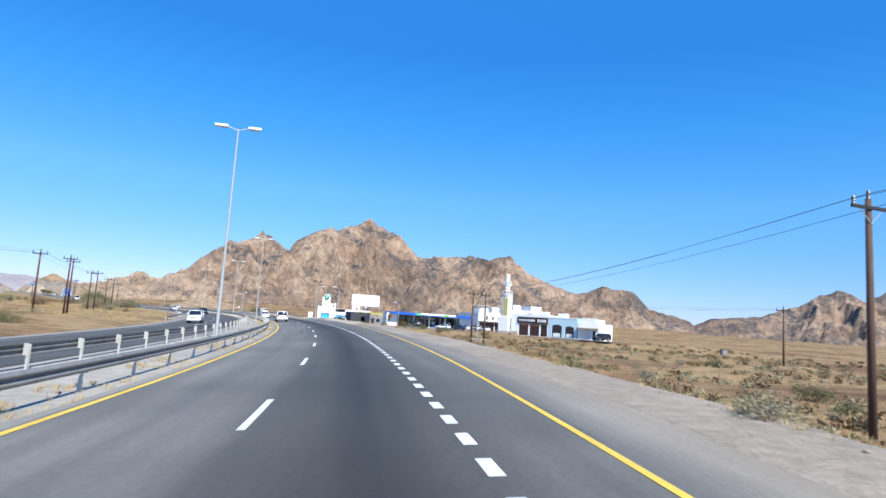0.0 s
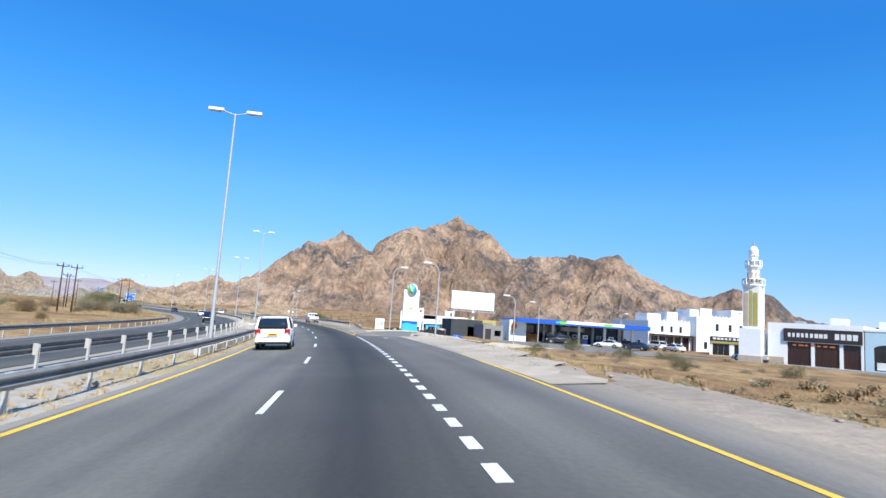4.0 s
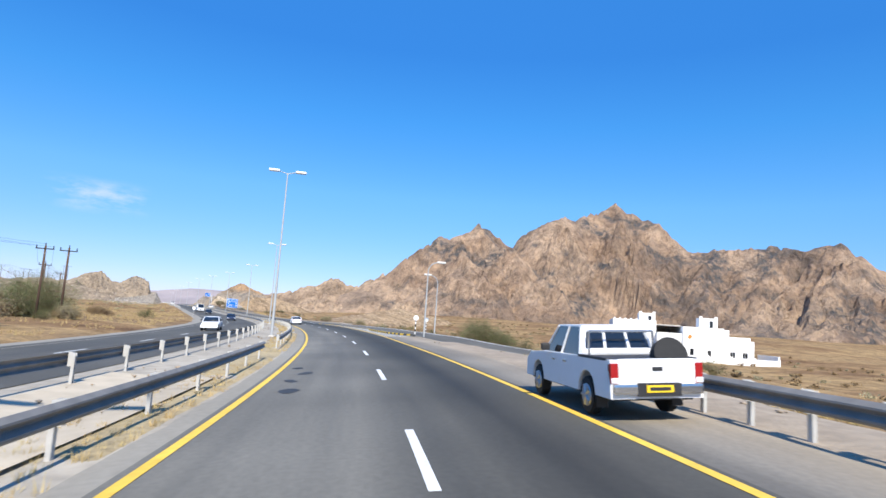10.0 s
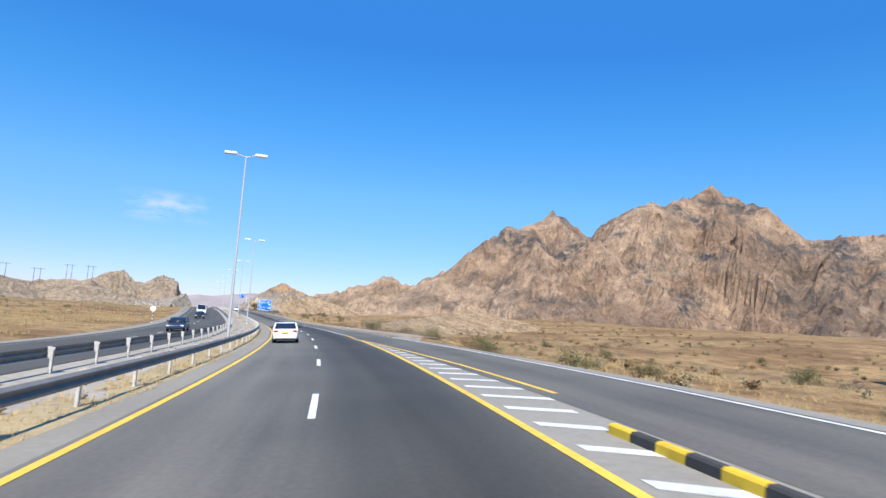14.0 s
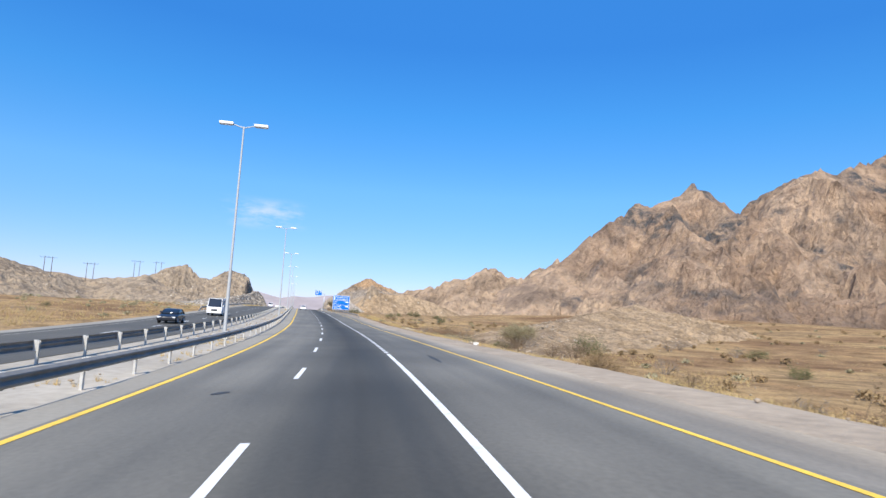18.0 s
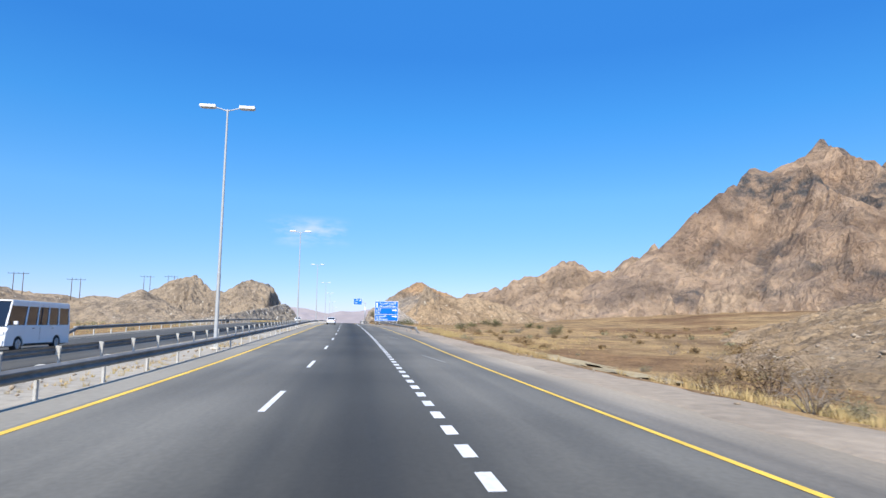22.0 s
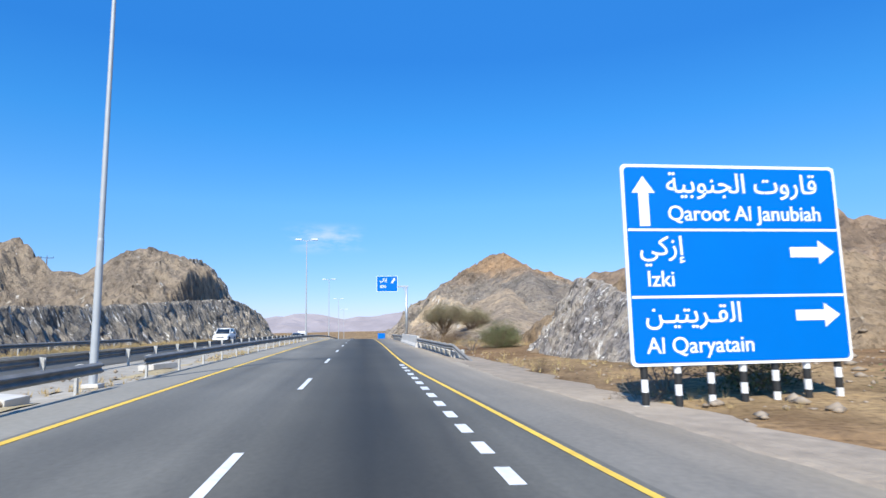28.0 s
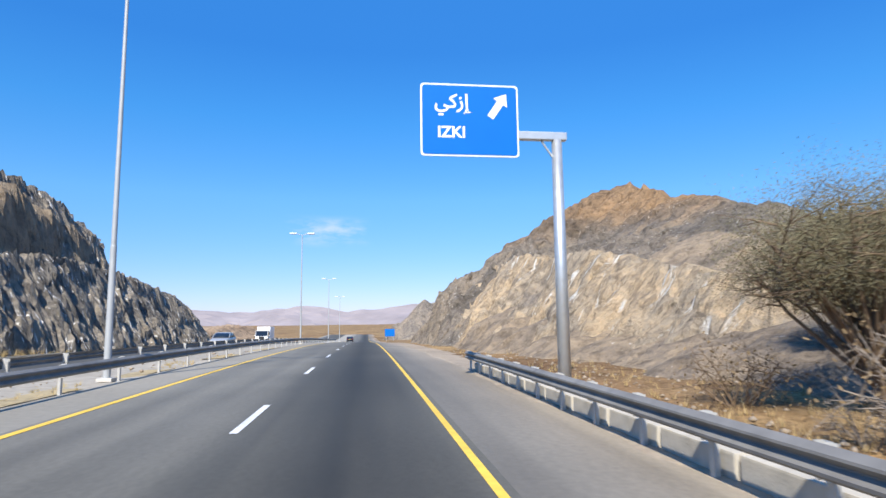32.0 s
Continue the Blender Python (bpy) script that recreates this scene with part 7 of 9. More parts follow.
bars(totem, 0.4, 1.6, 3.0, 0.22, -0.001, 4, M_GALV, 3)


def globe_bm(c, r, lo, hi):
    """A gore of a globe between two longitudes in degrees, slanted like a ribbon."""
    bm = bmesh.new()
    rows_ = []
    for i in range(13):
        th = math.pi * i / 12
        rows_.append([bm.verts.new((c[0] + r * math.sin(th) * math.sin(radians(lo + (hi - lo) * j / 6)), c[1] - r * math.sin(th) * math.cos(radians(lo + (hi - lo) * j / 6)), c[2] + r * math.cos(th))) for j in range(7)])
    for i in range(12):
        for j in range(6):
            bm.faces.new((rows_[i][j], rows_[i + 1][j], rows_[i + 1][j + 1], rows_[i][j + 1]))
    bmesh.ops.remove_doubles(bm, verts=bm.verts, dist=0.0005)
    return bm


gl = part("globe", tubes(((TW / 2, 0.1, 6.0), (TW / 2, 0.1, 6.3), 0.1, 0.1), n=8), M_GALV, totem, "striped green, white and blue globe")
for lo, hi, m in ((-110, -62, M_SIGN_WHITE), (-62, -25, M_GREEN), (-25, -14, M_SIGN_WHITE), (-14, 18, M_LIGHT_BLUE), (18, 34, M_FASCIA_BLUE), (34, 100, M_SIGN_WHITE), (100, 250, M_LIGHT_BLUE)):
    o = part("stripe", globe_bm((0, 0, 0), 0.7, lo, hi), m, gl)
    o.matrix_basis = pose(TW / 2, -0.1, 6.62, 0, -24, 0)
    shade(o)

# block wall, rubble and sheds behind it
wp = [(-42.0, 201), (-38.4, 192), (-35.2, 184), (-32.6, 177), (-30.6, 172), (-28, 166), (-24.5, 162)]
gz = lambda x, y: float(terrain(np.array([x]), np.array([y]))[0])
bw = thing("block_wall", "low dark blockwork wall with fallen blocks", "wall", loc=(wp[0][0], wp[0][1], 0))
rr = random.Random(11)
BLK = boxes((-0.215, 0.215, -0.1, 0.1, -0.11, 0.11), bevel=0.0)
BLK_ME = bpy.data.meshes.new("block")
BLK.to_mesh(BLK_ME)
BLK.free()
BLK_ME.materials.append(M_DARK_BLOCK)
for (x0, y0), (x1, y1) in zip(wp[:-1], wp[1:]):
    ln = math.hypot(x1 - x0, y1 - y0)
    an = math.degrees(math.atan2(y1 - y0, x1 - x0))
    core = part("core", boxes((0, ln, -0.08, 0.08, -0.5, 1.0)), M_DARK_BLOCK, bw)
    core.matrix_basis = pose(x0 - wp[0][0], y0 - wp[0][1], gz((x0 + x1) / 2, (y0 + y1) / 2), 0, 0, an)
    n = int(ln / 0.44)
    for c in range(5):
        for k in range(n):
            if c == 4 and rr.random() < 0.3 or rr.random() < 0.12 or y0 > 195:
                continue
            f = (k + 0.5 + (0.5 if c % 2 else 0)) / n
            if f > 0.985:
                continue
            o = new("block", BLK_ME)
            o.parent = bw
            o.matrix_basis = pose(x0 + (x1 - x0) * f - wp[0][0], y0 + (y1 - y0) * f - wp[0][1], gz((x0 + x1) / 2, (y0 + y1) / 2) + 0.12 + c * 0.225 + rr.uniform(-0.008, 0.008), 0, 0, an + rr.uniform(-1.2, 1.2))


def lump(r, seed, squash=0.6, cuts=2):
    g = random.Random(seed)
    bm = bmesh.new()
    bmesh.ops.create_icosphere(bm, subdivisions=cuts, radius=r)
    for v in bm.verts:
        n = v.co.normalized()
        k = 1 + 0.28 * math.sin(n.x * 3.1 + seed) * math.sin(n.y * 2.7 + seed * 2) + g.uniform(-0.13, 0.13)
        v.co = Vector((n.x * r * k * (0.8 + 0.5 * (seed % 3) / 2), n.y * r * k, n.z * r * k * squash))
    return bm


def debris(r, seed):
    """A low heap of broken blocks and earth."""
    g = random.Random(seed)
    bm = lump(r * 0.8, seed, 0.38, 3)
    for k in range(26):
        a, q = g.uniform(0, math.tau), math.sqrt(g.random()) * r
        sz = g.uniform(0.10, 0.34) * r
        m = Matrix.Translation((math.cos(a) * q, math.sin(a) * q, (r - q) * 0.38 + 0.02)) @ Euler((g.uniform(-1, 1), g.uniform(-1, 1), g.uniform(0, 6))).to_matrix().to_4x4() @ Matrix.Diagonal((sz, sz * g.uniform(0.5, 1), sz * g.uniform(0.3, 0.7), 1))
        bmesh.ops.create_cube(bm, size=1.0, matrix=m)
    return bm


for k, (x, y, r) in enumerate([(-36.5, 173, 0.8), (-33.6, 167.5, 0.9), (-30.7, 163.2, 1.1), (-33.4, 158.4, 0.7), (-32.6, 161.5, 0.8), (-29.2, 159.4, 0.8), (-40.2, 181, 0.9), (-38.5, 178, 0.7), (-45, 190, 0.9), (-43, 186.5, 0.8), (-30.5, 166.8, 0.6), (-35.4, 170.2, 0.6), (-40.0, 190.6, 1.7), (-39.0, 188.6, 1.1), (-38.2, 184.3, 1.5), (-41.8, 196.0, 1.2), (-43.4, 200.5, 1.3), (-37.0, 180.4, 0.9), (-44.8, 205.0, 1.2)]):
    o = part("debris_mound", debris(r, k + 3), M_DUST if k % 3 else M_TAN, None)
    tagged(o, "pale broken concrete and gravel heap beside the wall", "rubble", "rubble heaps")
    o.matrix_basis = pose(x, y, gz(x, y) + 0.05, 0, 0, k * 47)
for k, (x, y) in enumerate([(-34.6, 176.6), (-32.0, 171.5), (-30.0, 167.4), (-29.0, 165.0), (-36.7, 186.2)]):
    o = tagged(part("wall_buttress", plate([(0, -0.2), (1.3, -0.2), (1.3, 0.1), (0.25, 0.95), (0, 0.95)], 0.3), M_DUST, None), "pale concrete buttress against the block wall", "buttress", "wall buttresses")
    o.matrix_basis = pose(x - 0.15, y - 0.1, gz(x, y), 0, 0, 205)
for k, (x, y) in enumerate([(-31.6, 169.6), (-29.4, 164.4), (-33.2, 174.0)]):
    o = tagged(part("leaning_board", boxes((-0.18, 0.18, -0.03, 0.03, 0, 1.5), bevel=0.005), M_TWIG, None), "reddish board leaning on the block wall", "board", "leaning boards")
    o.matrix_basis = pose(x - 0.5, y - 0.4, gz(x, y) + 0.02, -24, 0, -60)

db = thing("workshop", "dark grey flat-roofed block building with an open front", "building", loc=(-26.8, 189.2, -0.2), rz=22)
shell(db, 0, 6.2, 7, 0, 3.7, mat("dark_slate_render", (0.045, 0.05, 0.055), 0.2, 2.0, 0.4, 0.9), [(3.3, 5.8, 0.1, 2.4)], parapet=0.25)
part("end_panel", boxes((6.22, 8.2, -0.1, 5.0, -0.3, 3.3), bevel=0.03), M_GREY_BLOCK, db)
gb = thing("block_shed", "grey blockwork shed with a plain rendered side", "building", loc=(-20.4, 184.5, -0.2), rz=24)
shell(gb, 0, 3.9, 5, 0, 2.9, M_GREY_BLOCK, [(0.4, 1.5, 0.1, 2.2), (2.2, 3.4, 1.0, 2.0)], parapet=0.2)
part("door", boxes((0.4, 1.5, 0.12, 0.17, 0.1, 2.2)), M_DARK_IN, gb)
tank = tagged(shade(part("water_tank", tubes(((0, 0, 0), (0, 0, 1.3), 0.75, 0.75), ((0, 0, 1.3), (0, 0, 1.5), 0.75, 0.45), n=18), M_TAN, None)), "cream plastic water tank on the ground", "water tank")
tank.matrix_basis = pose(-27.2, 178.0, gz(-27.2, 178) - 0.02)
tarp = tagged(part("tarpaulin", lump(0.7, 5, 0.6), M_FASCIA_BLUE, None), "crumpled blue tarpaulin over a pile", "tarpaulin")
tarp.matrix_basis = pose(-24.5, 178.5, gz(-24.5, 178.5) + 0.2)
bs = thing("kiosk", "small blue building with a white roof edge", "building", loc=(-35.0, 210.4, -0.4), rz=3)
shell(bs, 0, 3.2, 5, 0, 2.6, M_LIGHT_BLUE, [(0.5, 2.6, 0.9, 2.0)], parapet=0.15)
window(bs, 0.5, 2.6, 0.9, 2.0, bars=2, frame_mat=M_WHITE_BAND)
part("roof_edge", boxes((-0.4, 3.3, -0.3, 5.1, 2.6, 2.95), bevel=0.02), M_WHITE, bs)
gr = thing("garage_row", "long grey shed with a yellow-topped flat roof", "building", loc=(-31.5, 210.9, -0.4), rz=4)
shell(gr, 0, 13, 6, 0, 3.0, M_GREY_BLOCK, [(6.2, 8.2, 0.1, 2.4)], parapet=0.2)
shutter(gr, 6.2, 8.2, 0.1, 2.4)
part("roof_edge", boxes((-0.1, 13.1, -0.12, -0.004, 2.75, 3.1)), M_WHITE, gr)
yb = thing("storage_building", "pale yellow upper storey behind the sheds", "building", loc=(-28.8, 224, -0.4), rz=8)
shell(yb, 0, 9, 6, 0, 4.4, M_GOLD, [(1.5, 3, 2.4, 3.6), (5.5, 7, 2.4, 3.6)], parapet=0.3)
window(yb, 1.5, 3, 2.4, 3.6)
window(yb, 5.5, 7, 2.4, 3.6)
wl2 = thing("boundary_wall", "low white plastered boundary wall", "wall", loc=(-21.5, 205, -0.5), rz=28)
part("wall", boxes((0, 9, 0, 0.2, 0, 2.2), bevel=0.01), M_WHITE, wl2)

# villa
VZ = -1.5
va, vb = Vector((-60.8, 309.6)), Vector((-33.0, 313.0))
VR = math.degrees(math.atan2(vb.y - va.y, vb.x - va.x))
villa = thing("villa", "large white two-storey villa with arched porches and square roof towers", "house", loc=(va.x, va.y, VZ), rz=VR)
# (x along the front, y behind it)
part("wall", wall_bm(0, 9.0, 0, 0.3, -3.4, 7.8, [(2.3, 2.9, 3.8, 4.9), (5.2, 6.0, 3.8, 4.9), (4.2, 5.6, 0.9, 2.1), (6.4, 7.6, 0.9, 2.1)]), M_WHITE, villa)
side = part("side_wall", wall_bm(0, 15.0, 0, 0.3, -3.4, 7.8, [(1.0, 3.6, 0.0, 3.0, 1.3), (4.6, 7.2, 0.0, 3.0, 1.3), (2.0, 3.0, 3.9, 5.2), (6.5, 7.5, 3.9, 5.2), (10.5, 11.5, 3.9, 5.2)]), M_WHITE, villa)
side.matrix_basis = pose(0, 15.3, 0, 0, 0, -90)
part("porch_back", boxes((2.4, 2.6, 6.0, 15.0, -0.5, 3.4)), M_TAN, villa)
part("back_wall", boxes((0.3, 27, 15.0, 15.3, -3.4, 7.0)), M_WHITE, villa)
part("roof", boxes((0.3, 14.0, 0.3, 15.0, 6.9, 7.1)), M_CONCRETE, villa)
for x in (2.3, 5.2):
    window(villa, x, x + 0.7, 3.8, 4.9, bars=1, frame_mat=M_DARK_SIGN)
for x in (4.2, 6.4):
    window(villa, x, x + 1.3, 0.9, 2.1, bars=2, frame_mat=M_DARK_SIGN)
part("wall", wall_bm(9.0, 14.0, -2.2, -1.9, -3.4, 5.4, [(9.4, 11.2, 0.0, 3.4), (11.9, 13.6, 0.0, 3.7)]), M_WHITE, villa)
part("wall_return", boxes((9.0, 9.25, -1.9, 0.3, -3.4, 5.4), (13.75, 14.0, -1.9, 0.3, -3.4, 5.4)), M_WHITE, villa)
part("porch_roof", boxes((9.0, 14.0, -1.9, 0.3, 5.1, 5.4)), M_WHITE, villa)
part("garage_door", boxes((9.4, 11.2, -1.0, -0.9, -0.4, 3.4)), M_DARK_BLOCK, villa)
part("garage_door", boxes((11.9, 13.6, -1.4, -1.3, -0.4, 3.7)), M_DARK_IN, villa)
part("wall", wall_bm(14.0, 22.0, -2.6, -2.3, -3.4, 6.9, [(15.5, 16.2, 1.0, 2.4), (18.9, 19.6, -0.2, 2.2)]), M_WHITE, villa)
part("wall", boxes((14.0, 14.3, -2.3, 15.0, -3.4, 6.9), (21.7, 22.0, -2.3, 15.0, -3.4, 6.9), (14.3, 21.7, -2.3, 14.0, 6.3, 6.5)), M_WHITE, villa)
part("door", boxes((18.9, 19.6, -2.4, -2.35, -0.2, 2.2)), M_DARK_IN, villa)
window(villa, 15.5, 16.2, 1.0, 2.4, y=-2.6, bars=0, frame_mat=M_DARK_SIGN)
bm = plate([(15.0, 4.6), (15.4, 4.3), (15.9, 4.9), (15.5, 5.3), (15.2, 5.2)], 0.03)
bmesh.ops.translate(bm, vec=(0, -2.632, 0), verts=bm.verts)
part("emblem", bm, M_ORANGE, villa, "small red emblem on the wall")
for x0, x1, y0, y1, z0, z1 in ((5.5, 8.9, 1.0, 4.4, 7.1, 9.4), (17.4, 21.0, -1.6, 2.0, 6.5, 8.9)):
    tw = part("roof_tower", wall_bm(x0, x1, y0, y0 + 0.25, z0 - 0.3, z1, [((x0 + x1) / 2 + 0.2, (x0 + x1) / 2 + 0.9, z0 + 0.4, z1 - 0.6)]), M_WHITE, villa)
    part("tower_side", boxes((x0, x0 + 0.25, y0 + 0.25, y1, z0 - 0.3, z1), (x1 - 0.25, x1, y0 + 0.25, y1, z0 - 0.3, z1), (x0 + 0.25, x1 - 0.25, y1 - 0.25, y1, z0 - 0.3, z1), (x0 + 0.25, x1 - 0.25, y0 + 0.25, y1 - 0.25, z1 - 0.35, z1 - 0.2)), M_WHITE, tw)
    window(villa, (x0 + x1) / 2 + 0.2, (x0 + x1) / 2 + 0.9, z0 + 0.4, z1 - 0.6, y=y0, bars=0, frame_mat=M_DARK_SIGN)
    for xx in (x0, x1 - 0.6):
        part("merlon", boxes((xx, xx + 0.6, y0, y0 + 0.4, z1, z1 + 0.35)), M_WHITE, tw)
for k in range(8):
    part("merlon", boxes((0.1 + k * 1.15, 0.5 + k * 1.15, 0.0, 0.25, 7.8, 8.05)), M_WHITE, villa)
part("wing", wall_bm(22.0, 28.2, -1.0, -0.7, -3.4, 4.6, [(23.6, 24.6, 1.0, 2.2), (26.0, 27.0, 1.0, 2.2)]), M_WHITE, villa)
part("wing_side", boxes((27.9, 28.2, -0.7, 12, -3.4, 4.6), (22.0, 27.9, -0.7, 12, 4.0, 4.2)), M_WHITE, villa)
window(villa, 23.6, 24.6, 1.0, 2.2, y=-1.0)
window(villa, 26.0, 27.0, 1.0, 2.2, y=-1.0)
part("parapet_ring", boxes((22.5, 27.6, -0.5, 0.0, 4.6, 5.3)), M_WHITE, villa)
gw = thing("garden_wall", "low white plastered garden wall before the villa", "wall", loc=(va.x, va.y, VZ), rz=VR)
part("wall", boxes((13.5, 31.0, -8.2, -7.9, -3.4, 1.15), bevel=0.02), M_WHITE, gw)
part("wall", boxes((30.7, 31.0, -7.9, 6, -3.4, 2.0), bevel=0.02), M_WHITE, gw)
for k in range(5):
    part("pier", boxes((13.4 + k * 4.3, 13.8 + k * 4.3, -8.25, -7.85, -3.4, 1.4), bevel=0.02), M_WHITE, gw)


# ---------------------------------------------------------------- vehicles (forward is +y)
def wheel(parent, x, y, r, w=0.22):
    bm = bmesh.new()
    bmesh.ops.create_cone(bm, cap_ends=True, segments=22, radius1=r, radius2=r, depth=w, matrix=Matrix.Translation((x, y, r)) @ Matrix.Rotation(radians(90), 4, "Y"))
    bmesh.ops.bevel(bm, geom=[e for e in bm.edges if len(e.link_faces) == 2 and any(len(f.verts) > 4 for f in e.link_faces)], offset=0.03, segments=2, affect="EDGES")
    wh = part("wheel", bm, M_TYRE, parent)
    sg_ = 1 if x > 0 else -1
    bm = bmesh.new()
    bmesh.ops.create_cone(bm, cap_ends=True, segments=16, radius1=r * 0.62, radius2=r * 0.56, depth=0.03, matrix=Matrix.Translation((x + sg_ * (w / 2 + 0.005), y, r)) @ Matrix.Rotation(radians(90 * sg_), 4, "Y"))
    for k in range(5):
        a = k * math.tau / 5
        tube(bm, (x + sg_ * (w / 2 + 0.02), y, r), (x + sg_ * (w / 2 + 0.02), y + math.cos(a) * r * 0.55, r + math.sin(a) * r * 0.55), 0.03, 0.03, n=6)
    part("rim", bm, M_RIM, wh)


def side_profile(pts, wheels, r, low):
    """The lower outline with wheel arches cut in, closed over the given upper points (rear to front is -y to +y)."""
    out = []
    for y in wheels:
        for k in range(9):
            a = math.pi * (1 - k / 8)
            out.append((y + r * math.cos(a), low + max(0.0, r * math.sin(a)) * 0.98))
    return [(pts[0][0], low)] + out + [(pts[-1][0], low)] + list(reversed(pts))


def slab(profile, hw, bevel=0.06):
    bm = bmesh.new()
    f = bm.faces.new([bm.verts.new((-hw, y, z)) for y, z in profile])
    r = bmesh.ops.extrude_face_region(bm, geom=[f])
    bmesh.ops.translate(bm, vec=(2 * hw, 0, 0), verts=[v for v in r["geom"] if isinstance(v, bmesh.types.BMVert)])
    bmesh.ops.recalc_face_normals(bm, faces=bm.faces)
    es = [e for e in bm.edges if len(e.link_faces) == 2 and any(len(f.verts) > 4 for f in e.link_faces) and (e.verts[0].co.z + e.verts[1].co.z) / 2 > 0.55]
    bmesh.ops.bevel(bm, geom=es, offset=bevel, segments=3, affect="EDGES", clamp_overlap=True)
    return bm


def cabin(bot, top, hwb, hwt, zb, zt):
    """A tapered cabin: bot and top are (rear y, front y)."""
    bm = bmesh.new()
    v = [bm.verts.new(p) for p in ((-hwb, bot[0], zb), (hwb, bot[0], zb), (hwb, bot[1], zb), (-hwb, bot[1], zb), (-hwt, top[0], zt), (hwt, top[0], zt), (hwt, top[1], zt), (-hwt, top[1], zt))]
    for f in ((0, 1, 2, 3), (4, 7, 6, 5), (0, 4, 5, 1), (1, 5, 6, 2), (2, 6, 7, 3), (3, 7, 4, 0)):
        bm.faces.new([v[i] for i in f])
    bmesh.ops.recalc_face_normals(bm, faces=bm.faces)
    return bm


def loft(rings, smooth_all=True):
    """A closed skin through rounded upright rings: (y, half width, bottom, top, corner radius)."""
    bm = bmesh.new()
    rows_ = []
    for y, hw, z0, z1, r in rings:
        r = min(r, hw * 0.9, (z1 - z0) * 0.49)
        pts = []
        for cx, cz, a0 in ((hw - r, z1 - r, 0), (-hw + r, z1 - r, 90), (-hw + r, z0 + r, 180), (hw - r, z0 + r, 270)):
            pts += [(cx + r * math.cos(radians(a0 + k * 22.5)), y, cz + r * math.sin(radians(a0 + k * 22.5))) for k in range(5)]
        rows_.append([bm.verts.new(q) for q in pts])
    for a, b in zip(rows_[:-1], rows_[1:]):
        for k in range(20):
            bm.faces.new((a[k], a[(k + 1) % 20], b[(k + 1) % 20], b[k]))
    bm.faces.new(rows_[0])
    bm.faces.new(rows_[-1][::-1])
    bmesh.ops.recalc_face_normals(bm, faces=bm.faces)
    for f in bm.faces:
        f.smooth = smooth_all
    return bm


def plan_loft(rings):
    """A closed skin through rounded level rings: (z, rear y, front y, half width, corner radius)."""
    bm = bmesh.new()
    rows_ = []
    for z, y0, y1, hw, r in rings:
        pts = []
        for cx, cy, a0 in ((hw - r, y1 - r, 0), (-hw + r, y1 - r, 90), (-hw + r, y0 + r, 180), (hw - r, y0 + r, 270)):
            pts += [(cx + r * math.cos(radians(a0 + k * 22.5)), cy + r * math.sin(radians(a0 + k * 22.5)), z) for k in range(5)]
        rows_.append([bm.verts.new(q) for q in pts])
    for a, b in zip(rows_[:-1], rows_[1:]):
        for k in range(20):
            bm.faces.new((a[k], a[(k + 1) % 20], b[(k + 1) % 20], b[k]))
    bm.faces.new(rows_[0])
    bm.faces.new(rows_[-1][::-1])
    bmesh.ops.recalc_face_normals(bm, faces=bm.faces)
    for f in bm.faces:
        f.smooth = len(f.verts) == 4
    return bm


def lens(cx, cy, cz, rx, ry, rz_):
    bm = bmesh.new()
    bmesh.ops.create_uvsphere(bm, u_segments=16, v_segments=10, radius=1.0, matrix=Matrix.Translation((cx, cy, cz)) @ Matrix.Diagonal((rx, ry, rz_, 1)))
    for f in bm.faces:
        f.smooth = True
    return bm


